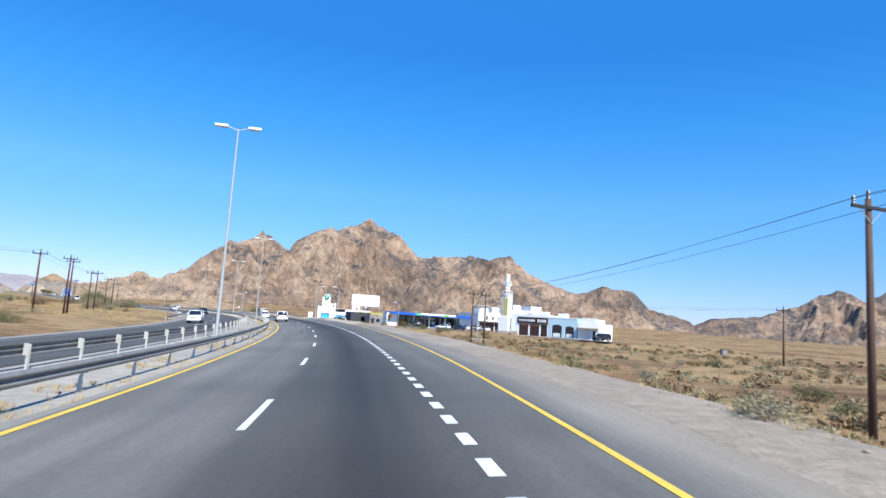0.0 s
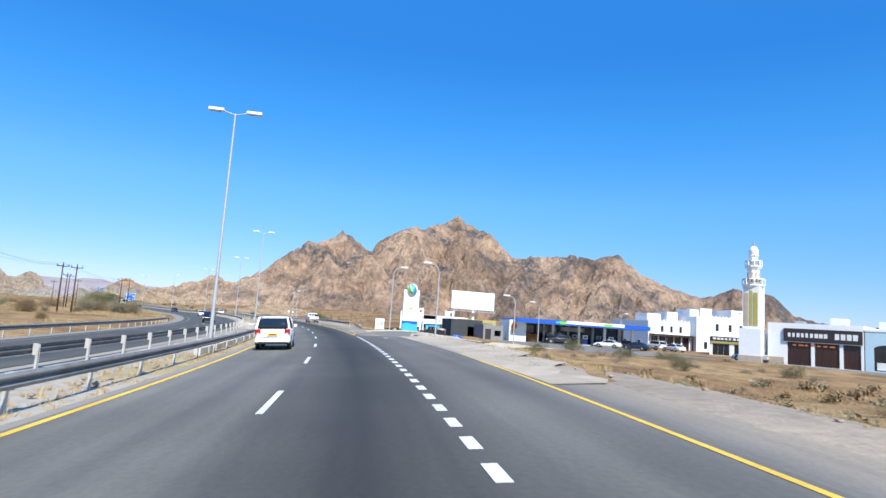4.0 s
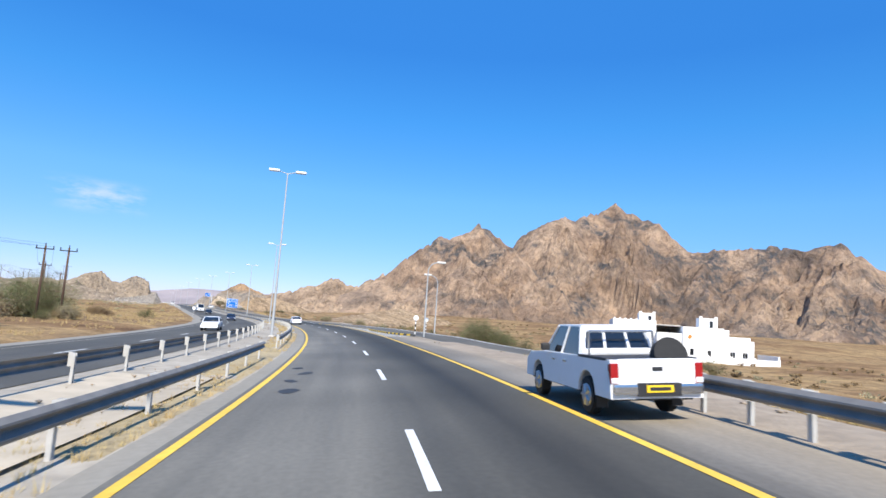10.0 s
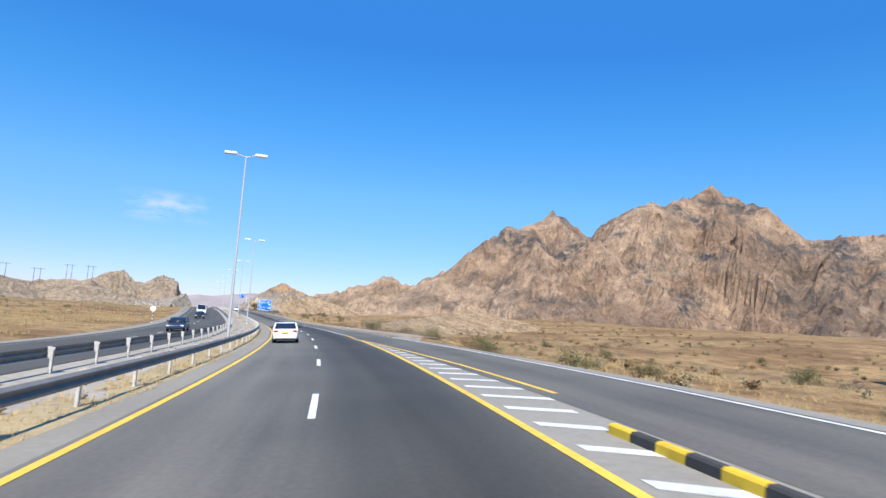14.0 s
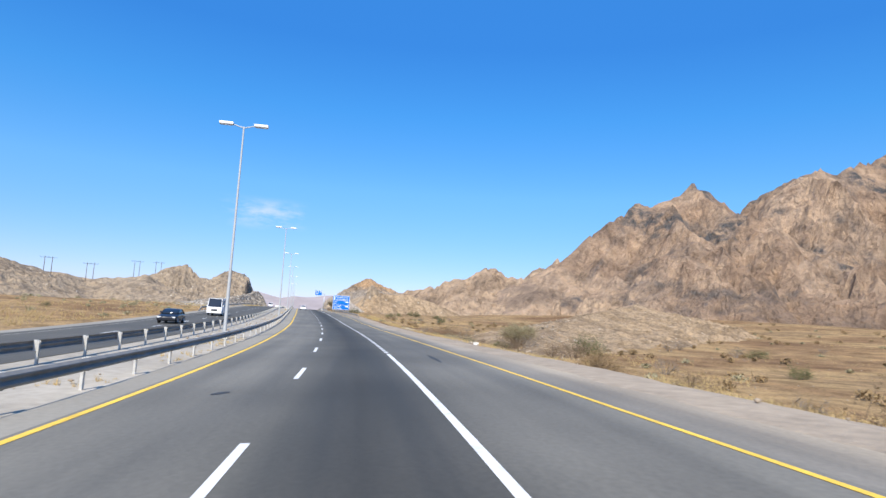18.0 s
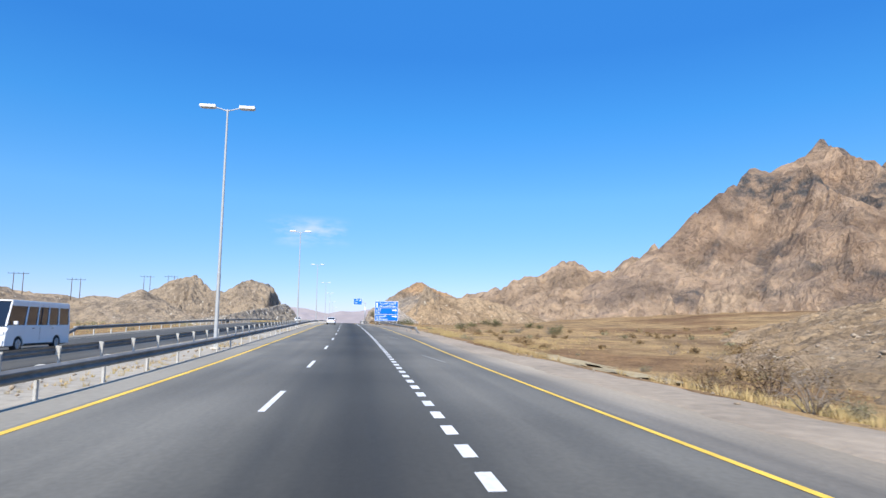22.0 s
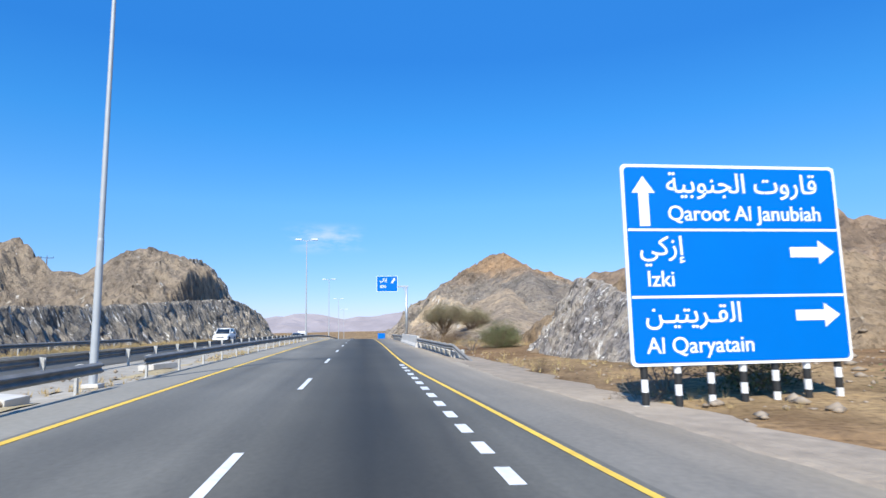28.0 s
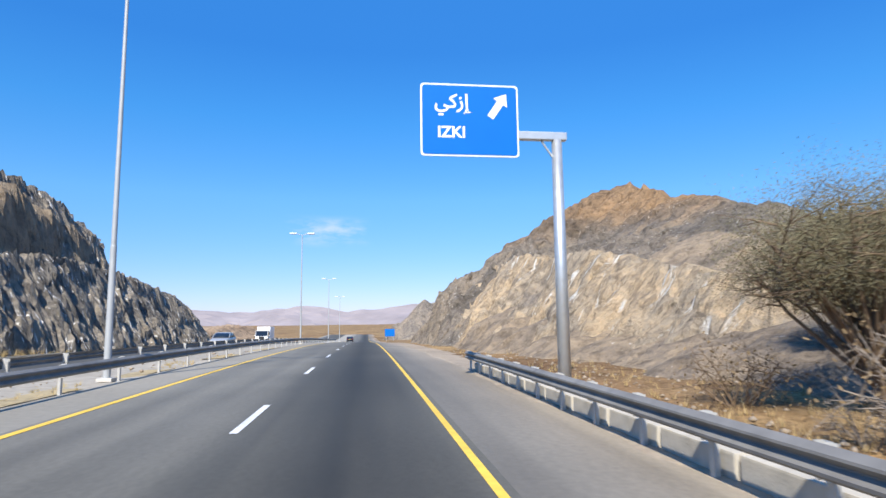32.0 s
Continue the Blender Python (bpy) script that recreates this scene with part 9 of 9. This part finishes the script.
def bush(name, label, cat, seed, height, width, stems, leaves, size, twig, leaf, group, crown="round", trunk=0.0, spread=0.16):
    rs = np.random.RandomState(seed)
    b = thing(name, label, cat, group)
    segs, tips = [], []
    base = np.array([0, 0, -0.15])
    for k in range(stems):
        az = rs.uniform(0, math.tau)
        out = math.sqrt(rs.uniform(0.05, 1.0)) * width / 2
        if crown == "flat":
            top = np.array([math.cos(az) * out, math.sin(az) * out, height * rs.uniform(0.78, 1.0) * (1 - 0.18 * (out / (width / 2))**2)])
        else:
            top = np.array([math.cos(az) * out, math.sin(az) * out, height * rs.uniform(0.45, 1.0) * math.sqrt(max(0.06, 1 - 0.85 * (2 * out / width)**2))])
        foot = base + np.array([rs.uniform(-1, 1), rs.uniform(-1, 1), 0]) * width * (0.02 if trunk else 0.07)
        fork = foot + np.array([0, 0, trunk + 0.15]) + (top - base) * 0.05
        mid = foot + (top - foot) * rs.uniform(0.45, 0.6) + rs.normal(0, 0.05, 3) * width * 0.6 + np.array([0, 0, 0.1 * height])
        if trunk:
            segs.append((foot, fork, 0.055 * height * 0.35, 0.04 * height * 0.3))
        r0 = (0.012 if not trunk else 0.014) * height + 0.006
        segs.append((fork if trunk else foot, mid, r0, r0 * 0.6))
        segs.append((mid, top, r0 * 0.6, r0 * 0.22))
        tips.append(top)
        for j in range(7 if leaves > 4000 else 5):
            st = mid + (top - mid) * rs.uniform(0.0, 0.9)
            sub = st + rs.normal(0, 1, 3) * np.array([0.16, 0.16, 0.10]) * width * (0.5 if trunk else 0.75) + np.array([0, 0, 0.05 * height])
            sub[2] = np.clip(sub[2], 0.08, height * (0.99 if trunk else 1.02))
            segs.append((st, sub, r0 * 0.4, r0 * 0.12))
            tips.append(sub)
            for q in range(3 if leaves > 4000 else 2):
                s2 = sub + rs.normal(0, 1, 3) * (0.06 if trunk else 0.09) * width
                s2[2] = np.clip(s2[2], 0.05, height * (1.0 if trunk else 1.05))
                segs.append((st + (sub - st) * 0.6, s2, r0 * 0.2, r0 * 0.08))
                tips.append(s2)
    v, f = limbs(segs)
    o = fast_mesh("stem", v, f, twig)
    o.parent = b
    if leaves:
        if crown == "flat":
            tips = [q for q in tips if q[2] > height * 0.58]
        v, f = leaf_cloud(rs, tips, leaves, spread * width * 0.4, size)
        o = fast_mesh("foliage", v, f, leaf)
        o.parent = b
    return b


KINDS = {
    "dry": [bush("shrub", "dry leafless brown desert shrub", "shrub", 3, 1.0, 1.7, 16, 500, 0.030, M_TWIG, M_LEAF_BROWN, "dry desert shrubs"),
            bush("shrub", "dry twiggy grey-brown shrub", "shrub", 4, 1.3, 1.6, 14, 260, 0.028, M_TWIG_GREY, M_LEAF_BROWN, "dry desert shrubs")],
    "olive": [bush("shrub", "dusty olive-green desert shrub", "shrub", 5, 1.2, 2.2, 16, 2600, 0.042, M_TWIG, M_LEAF_OLIVE, "olive desert shrubs"),
              bush("shrub", "low spreading olive-brown shrub", "shrub", 6, 1.0, 2.4, 16, 2200, 0.042, M_TWIG, M_LEAF_OLIVE, "olive desert shrubs")],
    "pale": [bush("shrub", "low pale straw-coloured scrub bush", "shrub", 7, 0.6, 1.2, 14, 900, 0.034, M_TWIG_GREY, M_LEAF_PALE, "pale scrub bushes"),
             bush("shrub", "small grey-green scrub bush", "shrub", 8, 0.5, 0.9, 12, 700, 0.03, M_TWIG_GREY, M_LEAF_PALE, "pale scrub bushes")],
    "brown": [bush("shrub", "rounded grey-brown desert shrub with fine dry twigs", "shrub", 11, 1.7, 2.7, 22, 7000, 0.042, M_TWIG_GREY, M_LEAF_DUSTY, "brown desert shrubs"),
              bush("shrub", "spreading brown desert shrub", "shrub", 12, 1.4, 2.6, 20, 6000, 0.042, M_TWIG, M_LEAF_BROWN, "brown desert shrubs")],
    "thorn": [bush("tree", "spreading thorn tree with a flat brown crown", "tree", 9, 4.9, 6.0, 46, 150000, 0.021, M_TWIG, M_LEAF_DUSTY, "thorn trees", "flat", 0.5, 0.16)],
    "dense": [bush("tree", "dense dark olive thorn bush of tree height", "tree", 10, 3.0, 4.4, 38, 70000, 0.026, M_TWIG, M_LEAF_THORN, "thorn trees", "round", 0.0, 0.10)],
}
placed = {id(b): False for v in KINDS.values() for b in v}
rb = random.Random(21)


def plant(kind, s, d, scale=1.0):
    src = KINDS[kind][rb.randrange(len(KINDS[kind]))]
    m = pose(*ground_at(s, d, -0.04), 0, 0, rb.uniform(0, 360))
    if not placed[id(src)]:
        placed[id(src)] = True
        ob = src
        ob.matrix_basis = m
    else:
        ob = copy_thing(src, m)
    ob.scale = (scale * rb.uniform(0.85, 1.2), scale * rb.uniform(0.85, 1.2), scale * rb.uniform(0.85, 1.15))
    return ob


for q in (("dense", 258.5, 20.0, 1.1), ("dense", 256.8, 22.5, 0.85), ("dense", 320.3, 15.6, 0.5), ("brown", 319.6, 15.2, 1.0), ("dry", 322.7, 13.9, 1.3), ("dry", 330.9, 15.4, 1.8), ("dry", 340, 15.1, 1.2), ("brown", 353.1, 17.2, 1.1), ("dry", 324.3, 24.2, 1.1), ("dry", 368, 20, 1.8), ("dry", 374, 17.5, 1.9), ("dry", 378, 21, 1.9), ("dry", 405.5, 18.6, 2.5), ("dry", 407.5, 17.2, 1.9), ("thorn", 380, 20.6, 0.55), ("olive", 379, 19.0, 0.8), ("olive", 384, 16.2, 0.7), ("pale", 380.5, 15.4, 1.3), ("pale", 386, 15.0, 1.5), ("pale", 391, 15.4, 1.4), ("pale", 397, 14.8, 1.2), ("dry", 382, 21, 1.7), ("dry", 371, 23, 2.0), ("olive", 376, 27, 1.6),
          ("thorn", 601, 12.6, 0.88), ("thorn", 606, 17.5, 0.8), ("dry", 598, 11.0, 2.0), ("dry", 603, 10.6, 1.7), ("dense", 567.6, 12.6, 0.82), ("dense", 569.5, 13.6, 0.5), ("dry", 564.5, 9.8, 1.3), ("dry", 586, 12, 1.6),
          ("dry", 577, 9.6, 1.2), ("dry", 581, 10.6, 1.4), ("dry", 545, 9.2, 0.8), ("dry", 537, 10.5, 1.2), ("olive", 536, 12.5, 1.2), ("dry", 535.5, 9.0, 1.0), ("dry", 537, 14, 1.3), ("olive", 532, 15, 1.1),
          ("dense", 271.4, -37.2, 1.75), ("dense", 267.5, -38.5, 1.3), ("brown", 233.5, -28.6, 1.9), ("brown", 236, -31, 1.6), ("brown", 230.5, -30.5, 1.5), ("brown", 228, -32.5, 1.3), ("brown", 238, -36, 1.5), ("brown", 240, -40, 1.6), ("brown", 222, -37, 1.3), ("brown", 246, -47, 1.6), ("olive", 15, 12.5, 0.9), ("pale", 11, 9.8, 1.2), ("olive", 97, 17, 1.2), ("olive", 231, 15, 1.2), ("olive", 281, 15, 1.3), ("dry", 296, 12.5, 1.2), ("dry", 300, 14.5, 1.0)):
    plant(*q)
for k in range(100):
    s, d = rb.uniform(-15, 118), 9 + rb.random()**1.6 * 60
    plant(rb.choice(("olive", "pale", "pale", "dry", "pale", "pale")), s, d + 3, rb.uniform(0.55, 1.1))
for k in range(26):
    x, y = rb.uniform(-13, 12), rb.uniform(128, 149)
    s, d = (float(v[0]) for v in along(np.array([x]), np.array([y])))
    if not inside(np.array([x]), np.array([y]), DRIVE)[0] and d > 15:
        plant(rb.choice(("olive", "pale", "pale", "dry", "olive")), s, d, rb.uniform(0.6, 1.1))
for k in range(24):
    plant(rb.choice(("olive", "dry", "pale", "pale")), rb.uniform(205, 300), 20 + rb.random()**1.3 * 60, rb.uniform(0.7, 1.4))
for k in range(74):
    q_ = rb.uniform(296, 470)
    plant(rb.choice(("dry", "dry", "dry", "pale", "dry" if q_ > 400 else "olive", "pale")), q_, 13.5 + rb.random()**1.5 * 60, rb.uniform(0.6, 1.5) * (0.6 if q_ > 400 else 1.0))
for k in range(16):
    plant(rb.choice(("dry", "dry", "pale", "olive")), rb.uniform(470, 545), 12.5 + rb.random()**1.5 * 30, rb.uniform(0.7, 1.4))
for k in range(22):
    plant(rb.choice(("dry", "pale", "pale", "dry")), rb.uniform(574, 600), 9.5 + rb.random()**1.2 * 9, rb.uniform(0.5, 1.0))
for k in range(46):
    plant("brown", rb.uniform(120, 330), -30 - rb.random()**1.3 * 55, rb.uniform(0.6, 1.4))
for k in range(40):
    plant(rb.choice(("olive", "pale", "dry", "pale")), rb.uniform(20, 560), -26 - rb.random()**1.4 * 80, rb.uniform(0.7, 1.5))


def scrub(name, label, spots, n, size, material, seed):
    """Many small bushes far off, too many to count."""
    rs_ = np.random.RandomState(seed)
    m = len(spots)
    k = np.repeat(rs_.uniform(0.5, 1.3, m), n)
    c = np.repeat(spots, n, 0) + rs_.normal(0, 1, (m * n, 3)) * np.array([0.32, 0.32, 0.16]) * k[:, None] * size + np.array([0, 0, 0.28 * size])
    a = rs_.normal(0, 1, (m * n, 3)) * 0.09 * size
    b = rs_.normal(0, 1, (m * n, 3)) * 0.06 * size
    v = np.stack([c - a, c + b, c + a, c - b], 1).reshape(-1, 3)
    return tagged(fast_mesh(name, v, np.arange(m * n * 4).reshape(-1, 4), material), label, "scrub", kind="stuff")


def tufts(name, label, spots, blades, height, material, seed):
    """A strip of dry grass: spots are places on the ground."""
    rs = np.random.RandomState(seed)
    n = len(spots)
    c = np.repeat(spots, blades, 0)
    m = len(c)
    az = rs.uniform(0, math.tau, m)
    lean = rs.uniform(0.1, 0.75, m)
    h = height * rs.uniform(0.5, 1.3, m) * np.repeat(rs.uniform(0.5, 1.25, n), blades)
    foot = c + np.stack([np.cos(az), np.sin(az), np.zeros(m)], -1) * rs.uniform(0, 0.10, (m, 1)) - np.array([0, 0, 0.04])
    side = np.stack([-np.sin(az), np.cos(az), np.zeros(m)], -1) * (0.006 + 0.014 * height)
    tip = foot + np.stack([np.cos(az) * lean * h, np.sin(az) * lean * h, h], -1)
    v = np.stack([foot - side, foot + side, tip], 1).reshape(-1, 3)
    return tagged(fast_mesh(name, v, np.arange(m * 3).reshape(m, 3), material), label, "grass", kind="stuff")


def strip(rs, n, s0, s1, d0, d1, power=1.0, clump=0.5):
    """Scattered places between two distances from the road's edge, gathered in clumps."""
    s = rs.uniform(s0, s1, n * 3)
    d = d0 + (d1 - d0) * rs.uniform(0, 1, n * 3)**power
    return s, d


rs = np.random.RandomState(5)


def grass_right(n, s0, s1, d0, d1, power, thr):
    s, d = strip(rs, n, s0, s1, 0, 1, 1)
    d = pave_right(s) + d0 + (d1 - d0) * rs.uniform(0, 1, len(s))**power
    p = at(s, d)
    keep = (fbm(p[:, 0] / 7.0, p[:, 1] / 7.0, 3) > thr) & ~inside(p[:, 0], p[:, 1], DRIVE) & ~((s > 190) & (s < 300) & (np.abs(d - slip_centre(s)) < 3.2))
    x, y = p[keep, 0][:n], p[keep, 1][:n]
    return np.stack([x, y, terrain(x, y)], -1)


def grass_band(n, s0, s1, line, d0, d1, thr, h=0.0):
    s = rs.uniform(s0, s1, n * 3)
    d = line(s) + rs.uniform(d0, d1, n * 3)
    p = at(s, d, h)
    keep = fbm(p[:, 0] / 5.0, p[:, 1] / 5.0, 3) > thr
    return p[keep][:n]


tufts("grass", "dry straw grass along the road verge", np.concatenate([grass_right(3400, -20, 118, 2.4, 30, 1.4, 0.47), grass_right(1500, 156, 240, 3.5, 14, 1.4, 0.5), grass_right(2200, 236, 306, 5.5, 26, 1.4, 0.5), grass_right(3600, 300, 470, 4.6, 24, 1.4, 0.5), grass_right(2000, 300, 470, 4.2, 11, 1.0, 0.52), grass_right(1200, 300, 345, 5, 14, 1.2, 0.4), grass_right(700, 470, 640, 2.5, 12, 1.2, 0.53), grass_right(800, 570, 602, 2.4, 12, 1.1, 0.42)]), 11, 0.27, M_STRAW, 1)
tufts("grass", "golden straw grass at the foot of the rocks", np.concatenate([grass_right(1500, 366, 412, 4.2, 9.5, 1.0, 0.36), grass_right(500, 440, 500, 4.0, 8, 1.0, 0.42), grass_right(1100, 306, 352, 5.0, 14, 1.0, 0.40)]), 13, 0.36, M_STRAW, 8)
tufts("grass", "sparse yellow grass on the open plain", np.concatenate([grass_right(1800, -20, 118, 15, 75, 1.3, 0.55), grass_right(2400, 200, 480, 18, 90, 1.4, 0.55)]), 9, 0.30, M_STRAW, 2)
tufts("grass", "dry grass growing in the median", np.concatenate([grass_band(3600, -20, 330, near_rail, -1.2, 0.7, 0.42, -0.05), grass_band(700, 330, 640, near_rail, -1.6, 0.1, 0.52, -0.05)]), 14, 0.17, M_STRAW, 3)
tufts("grass", "dry grass beyond the opposite carriageway", np.concatenate([grass_band(3000, 0, 560, lambda s: far_rail(s) - 24, -22, 10.5, 0.46, -0.55), grass_band(1700, 535, 690, lambda s: far_rail(s) - 11.5, -0.9, 1.0, 0.33, -0.03)]), 16, 0.42, M_STRAW, 4)


def grass_left(n, s0, s1, d0, d1, thr):
    s = rs.uniform(s0, s1, n * 3)
    p = at(s, far_rail(s) - d0 - (d1 - d0) * rs.uniform(0, 1, n * 3)**1.3)
    keep = fbm(p[:, 0] / 9.0, p[:, 1] / 9.0, 3) > thr
    x, y = p[keep, 0][:n], p[keep, 1][:n]
    return np.stack([x, y, terrain(x, y)], -1)


tufts("grass", "golden dry grass field beyond the opposite carriageway", np.concatenate([grass_left(5200, 195, 420, 14, 60, 0.44), grass_left(1800, 90, 200, 15, 50, 0.47)]), 12, 0.40, M_STRAW, 12)
tufts("grass", "golden dry grass along the edge of the plain", np.concatenate([grass_right(1300, 418, 470, 3.4, 6.0, 1.0, 0.36)]), 13, 0.34, M_STRAW, 13)
scrub("scrub", "distant brown scrub on the plain", np.concatenate([grass_right(620, -20, 118, 8, 110, 1.5, 0.42), grass_right(420, 205, 480, 10, 120, 1.3, 0.42)]), 90, 0.9, M_LEAF_BROWN, 31)
scrub("scrub", "distant olive scrub on the plain", np.concatenate([grass_right(560, -20, 118, 7, 100, 1.5, 0.42), grass_right(220, 205, 480, 12, 110, 1.3, 0.42)]), 90, 0.7, M_LEAF_PALE, 32)
scrub("scrub", "distant scrub beyond the opposite carriageway", grass_band(420, 0, 560, lambda s: far_rail(s) - 60, -55, 42, 0.4, -0.6), 90, 0.9, M_LEAF_PALE, 33)


def pebbles(name, label, spots, r0, r1, material, seed):
    rs_ = np.random.RandomState(seed)
    n = len(spots)
    ico = np.array([(0, 0, 1), (0.9, 0, 0.3), (0.3, 0.85, 0.35), (-0.7, 0.5, 0.3), (-0.7, -0.5, 0.4), (0.3, -0.85, 0.3), (0, 0, -0.6)])
    tri_ = np.array([(0, 1, 2), (0, 2, 3), (0, 3, 4), (0, 4, 5), (0, 5, 1), (6, 2, 1), (6, 3, 2), (6, 4, 3), (6, 5, 4), (6, 1, 5)])
    r = (r0 + (r1 - r0) * rs_.uniform(0, 1, (n, 1, 1))**3)
    az = rs_.uniform(0, math.tau, n)
    v = ico[None] * rs_.uniform(0.65, 1.35, (n, 7, 1)) * r * np.stack([np.ones(n), rs_.uniform(0.6, 1.2, n), rs_.uniform(0.5, 0.9, n)], -1)[:, None]
    x = v[..., 0] * np.cos(az)[:, None] - v[..., 1] * np.sin(az)[:, None]
    y = v[..., 0] * np.sin(az)[:, None] + v[..., 1] * np.cos(az)[:, None]
    v = np.stack([x, y, v[..., 2]], -1) + spots[:, None] + np.array([0, 0, 0.0])
    f = tri_[None] + (np.arange(n) * 7)[:, None, None]
    return tagged(fast_mesh(name, v.reshape(-1, 3), f.reshape(-1, 3), material), label, "stones", kind="stuff")


pebbles("loose_stones", "scattered pale stones on the dry ground", np.concatenate([grass_right(2600, -20, 128, 0.5, 45, 1.6, 0.3), grass_right(900, 146, 240, 0.5, 22, 1.3, 0.3), grass_right(3400, 236, 520, 0.6, 60, 1.5, 0.3), grass_right(900, 520, 640, 0.8, 9, 1.2, 0.3), grass_right(2600, 568, 630, 1.5, 20, 1.0, 0.3)]), 0.02, 0.13, M_STONE, 6)
ss = rs.uniform(98, 131, 900)
sd3 = 8.2 + rs.uniform(0, 1, 900) * (steps(ss, (98, 9.2), (118, 12.6), (131, 11.0)) - 8.2)
bp = at(ss, sd3)
bp[:, 2] = verge_level(bp[:, 0], bp[:, 1])
pebbles("loose_stones", "gravel and small stones scattered over the dusty verge", bp, 0.012, 0.05, M_STONE, 15)
pebbles("loose_stones", "scattered stones in the median gravel", np.concatenate([grass_band(1200, -20, 640, far_rail, 0.2, 3.2, 0.3), grass_band(1100, 0, 660, lambda s: far_rail(s) - 20, -18, 7, 0.3, -0.6)]), 0.03, 0.16, M_STONE, 7)
slabs = [(170.5, -6.6), (172.2, -6.2), (174.0, -6.9), (175.6, -6.2), (177.0, -7.2), (168.8, -6.9), (534, -7.4), (536.5, -7.2), (525, -6.9), (549, -7.2)]
for k, (s, d) in enumerate(slabs):
    o = tagged(part("concrete_slab", boxes((-0.8, 0.8, -0.4, 0.4, -0.05, 0.2), bevel=0.04), M_CONCRETE, None), "broken pale concrete slab lying in the median", "concrete slab", "concrete slabs")
    o.matrix_basis = pose(*at(s, d, -0.02), (k * 37 % 9) - 4, (k * 53 % 11) - 5, heading_deg(s) + 60 + k * 41)
for s, d, a in ((366.8, 12.6, 20), (369.5, 13.0, 60)):
    o = tagged(part("marker_block", boxes((-0.2, 0.2, -0.1, 0.1, -0.05, 0.16), bevel=0.03), M_WHITE_BAND, None), "small white painted stone block on the verge", "block", "marker blocks")
    o.matrix_basis = pose(*ground_at(s, d), 0, 0, heading_deg(s) + a)
# broken rock on the low spur
ss = rs.uniform(366, 425, 900)
bp = at(ss, 15.5 + (ss - 366) * 0.42 + rs.normal(0, 3.0, 900))
spur_h = range_height(bp[:, 0], bp[:, 1], crest_at((372, 20, 0.9), (380, 23, 1.4), (390, 27, 2.4), (399, 31, 3.0), (408, 38, 3.9), (417, 46, 4.6), (430, 58, 5.6), (446, 74, 7.0)), 3.2, 3.0, rough=1.1, seed=9.3, spur=9.0, jag=0.12, foot=3.0)
bp[:, 2] = terrain(bp[:, 0], bp[:, 1]) + np.maximum(spur_h - 0.5, 0)
pebbles("loose_stones", "broken pale rocks strewn over the low spur", bp, 0.04, 0.3, M_STONE, 14)
# boulders on the cut slopes
from_s = rs.uniform(530, 552, 500)
from_d = 9.5 + rs.uniform(0, 1, 500)**0.8 * 24
bp = at(from_s, from_d)
spur_z = range_height(bp[:, 0], bp[:, 1], crest_at((557.6, 18.8, 3.4), (558.4, 20.2, 5.2), (559.2, 22.6, 7.4), (560.6, 25.2, 9.2), (563, 29, 8.6), (565, 34, 8.2)), 1.3, 1.9, rough=0.9, seed=2.7, spur=9.0, jag=0.03, foot=1.2)
bp[:, 2] = terrain(bp[:, 0], bp[:, 1]) + np.maximum(spur_z - 0.5, 0)
pebbles("loose_stones", "fallen boulders on the brown rocky slope", bp, 0.05, 0.3, M_STONE, 9)
ss = rs.uniform(592, 612, 900)
sd2 = 13 + rs.uniform(0, 1, 900) * 24
bp = at(ss, sd2)
hz_ = range_height(bp[:, 0], bp[:, 1], crest_at((610, 33, 2.5), (619, 32, 6.4), (632, 34, 11), (645, 36, 14.5)), 1.25, 1.7, side=-1, rough=0.75, seed=4.4, spur=11.0, jag=0.04)
bp[:, 2] = terrain(bp[:, 0], bp[:, 1]) + np.maximum(hz_ - 0.5, 0)
pebbles("loose_stones", "pale scree stones on the grey hillside", bp, 0.05, 0.24, M_STONE, 10)
# tyre marks and patched asphalt
M_TAR = mat("dark_tar_patch", (0.035, 0.034, 0.033), 0.25, 4.0, 0.5, 0.7)
for k, (s, d, ln, w, a) in enumerate(((62, -1.2, 6, 0.25, 0.02), (64, 0.9, 7, 0.22, 0.01), (196, -2.6, 1.2, 0.5, 0.1), (198.5, -2.8, 0.9, 0.4, -0.2), (201, -2.5, 1.1, 0.45, 0.2), (203, -2.9, 0.8, 0.4, 0.0), (223, -0.9, 0.5, 0.2, 0.4), (333, -1.4, 0.7, 0.3, 0.3), (430, 6.3, 0.5, 0.3, 0.5), (345, 5.5, 5, 0.2, 0.01), (576, -1.7, 0.5, 0.25, 0.2), (152, -0.8, 0.4, 0.2, 0.1))):
    n = 10
    pts = [(s + ln / 2 * math.cos(i * math.tau / n) * rb.uniform(0.8, 1.1), d + w / 2 * math.sin(i * math.tau / n) * rb.uniform(0.7, 1.2) + a * ln / 2 * math.cos(i * math.tau / n)) for i in range(n)]
    mesh_object("tar_patch", [tuple(at(p, q, 0.007)) for p, q in pts], [tuple(range(n))], M_TAR, road)
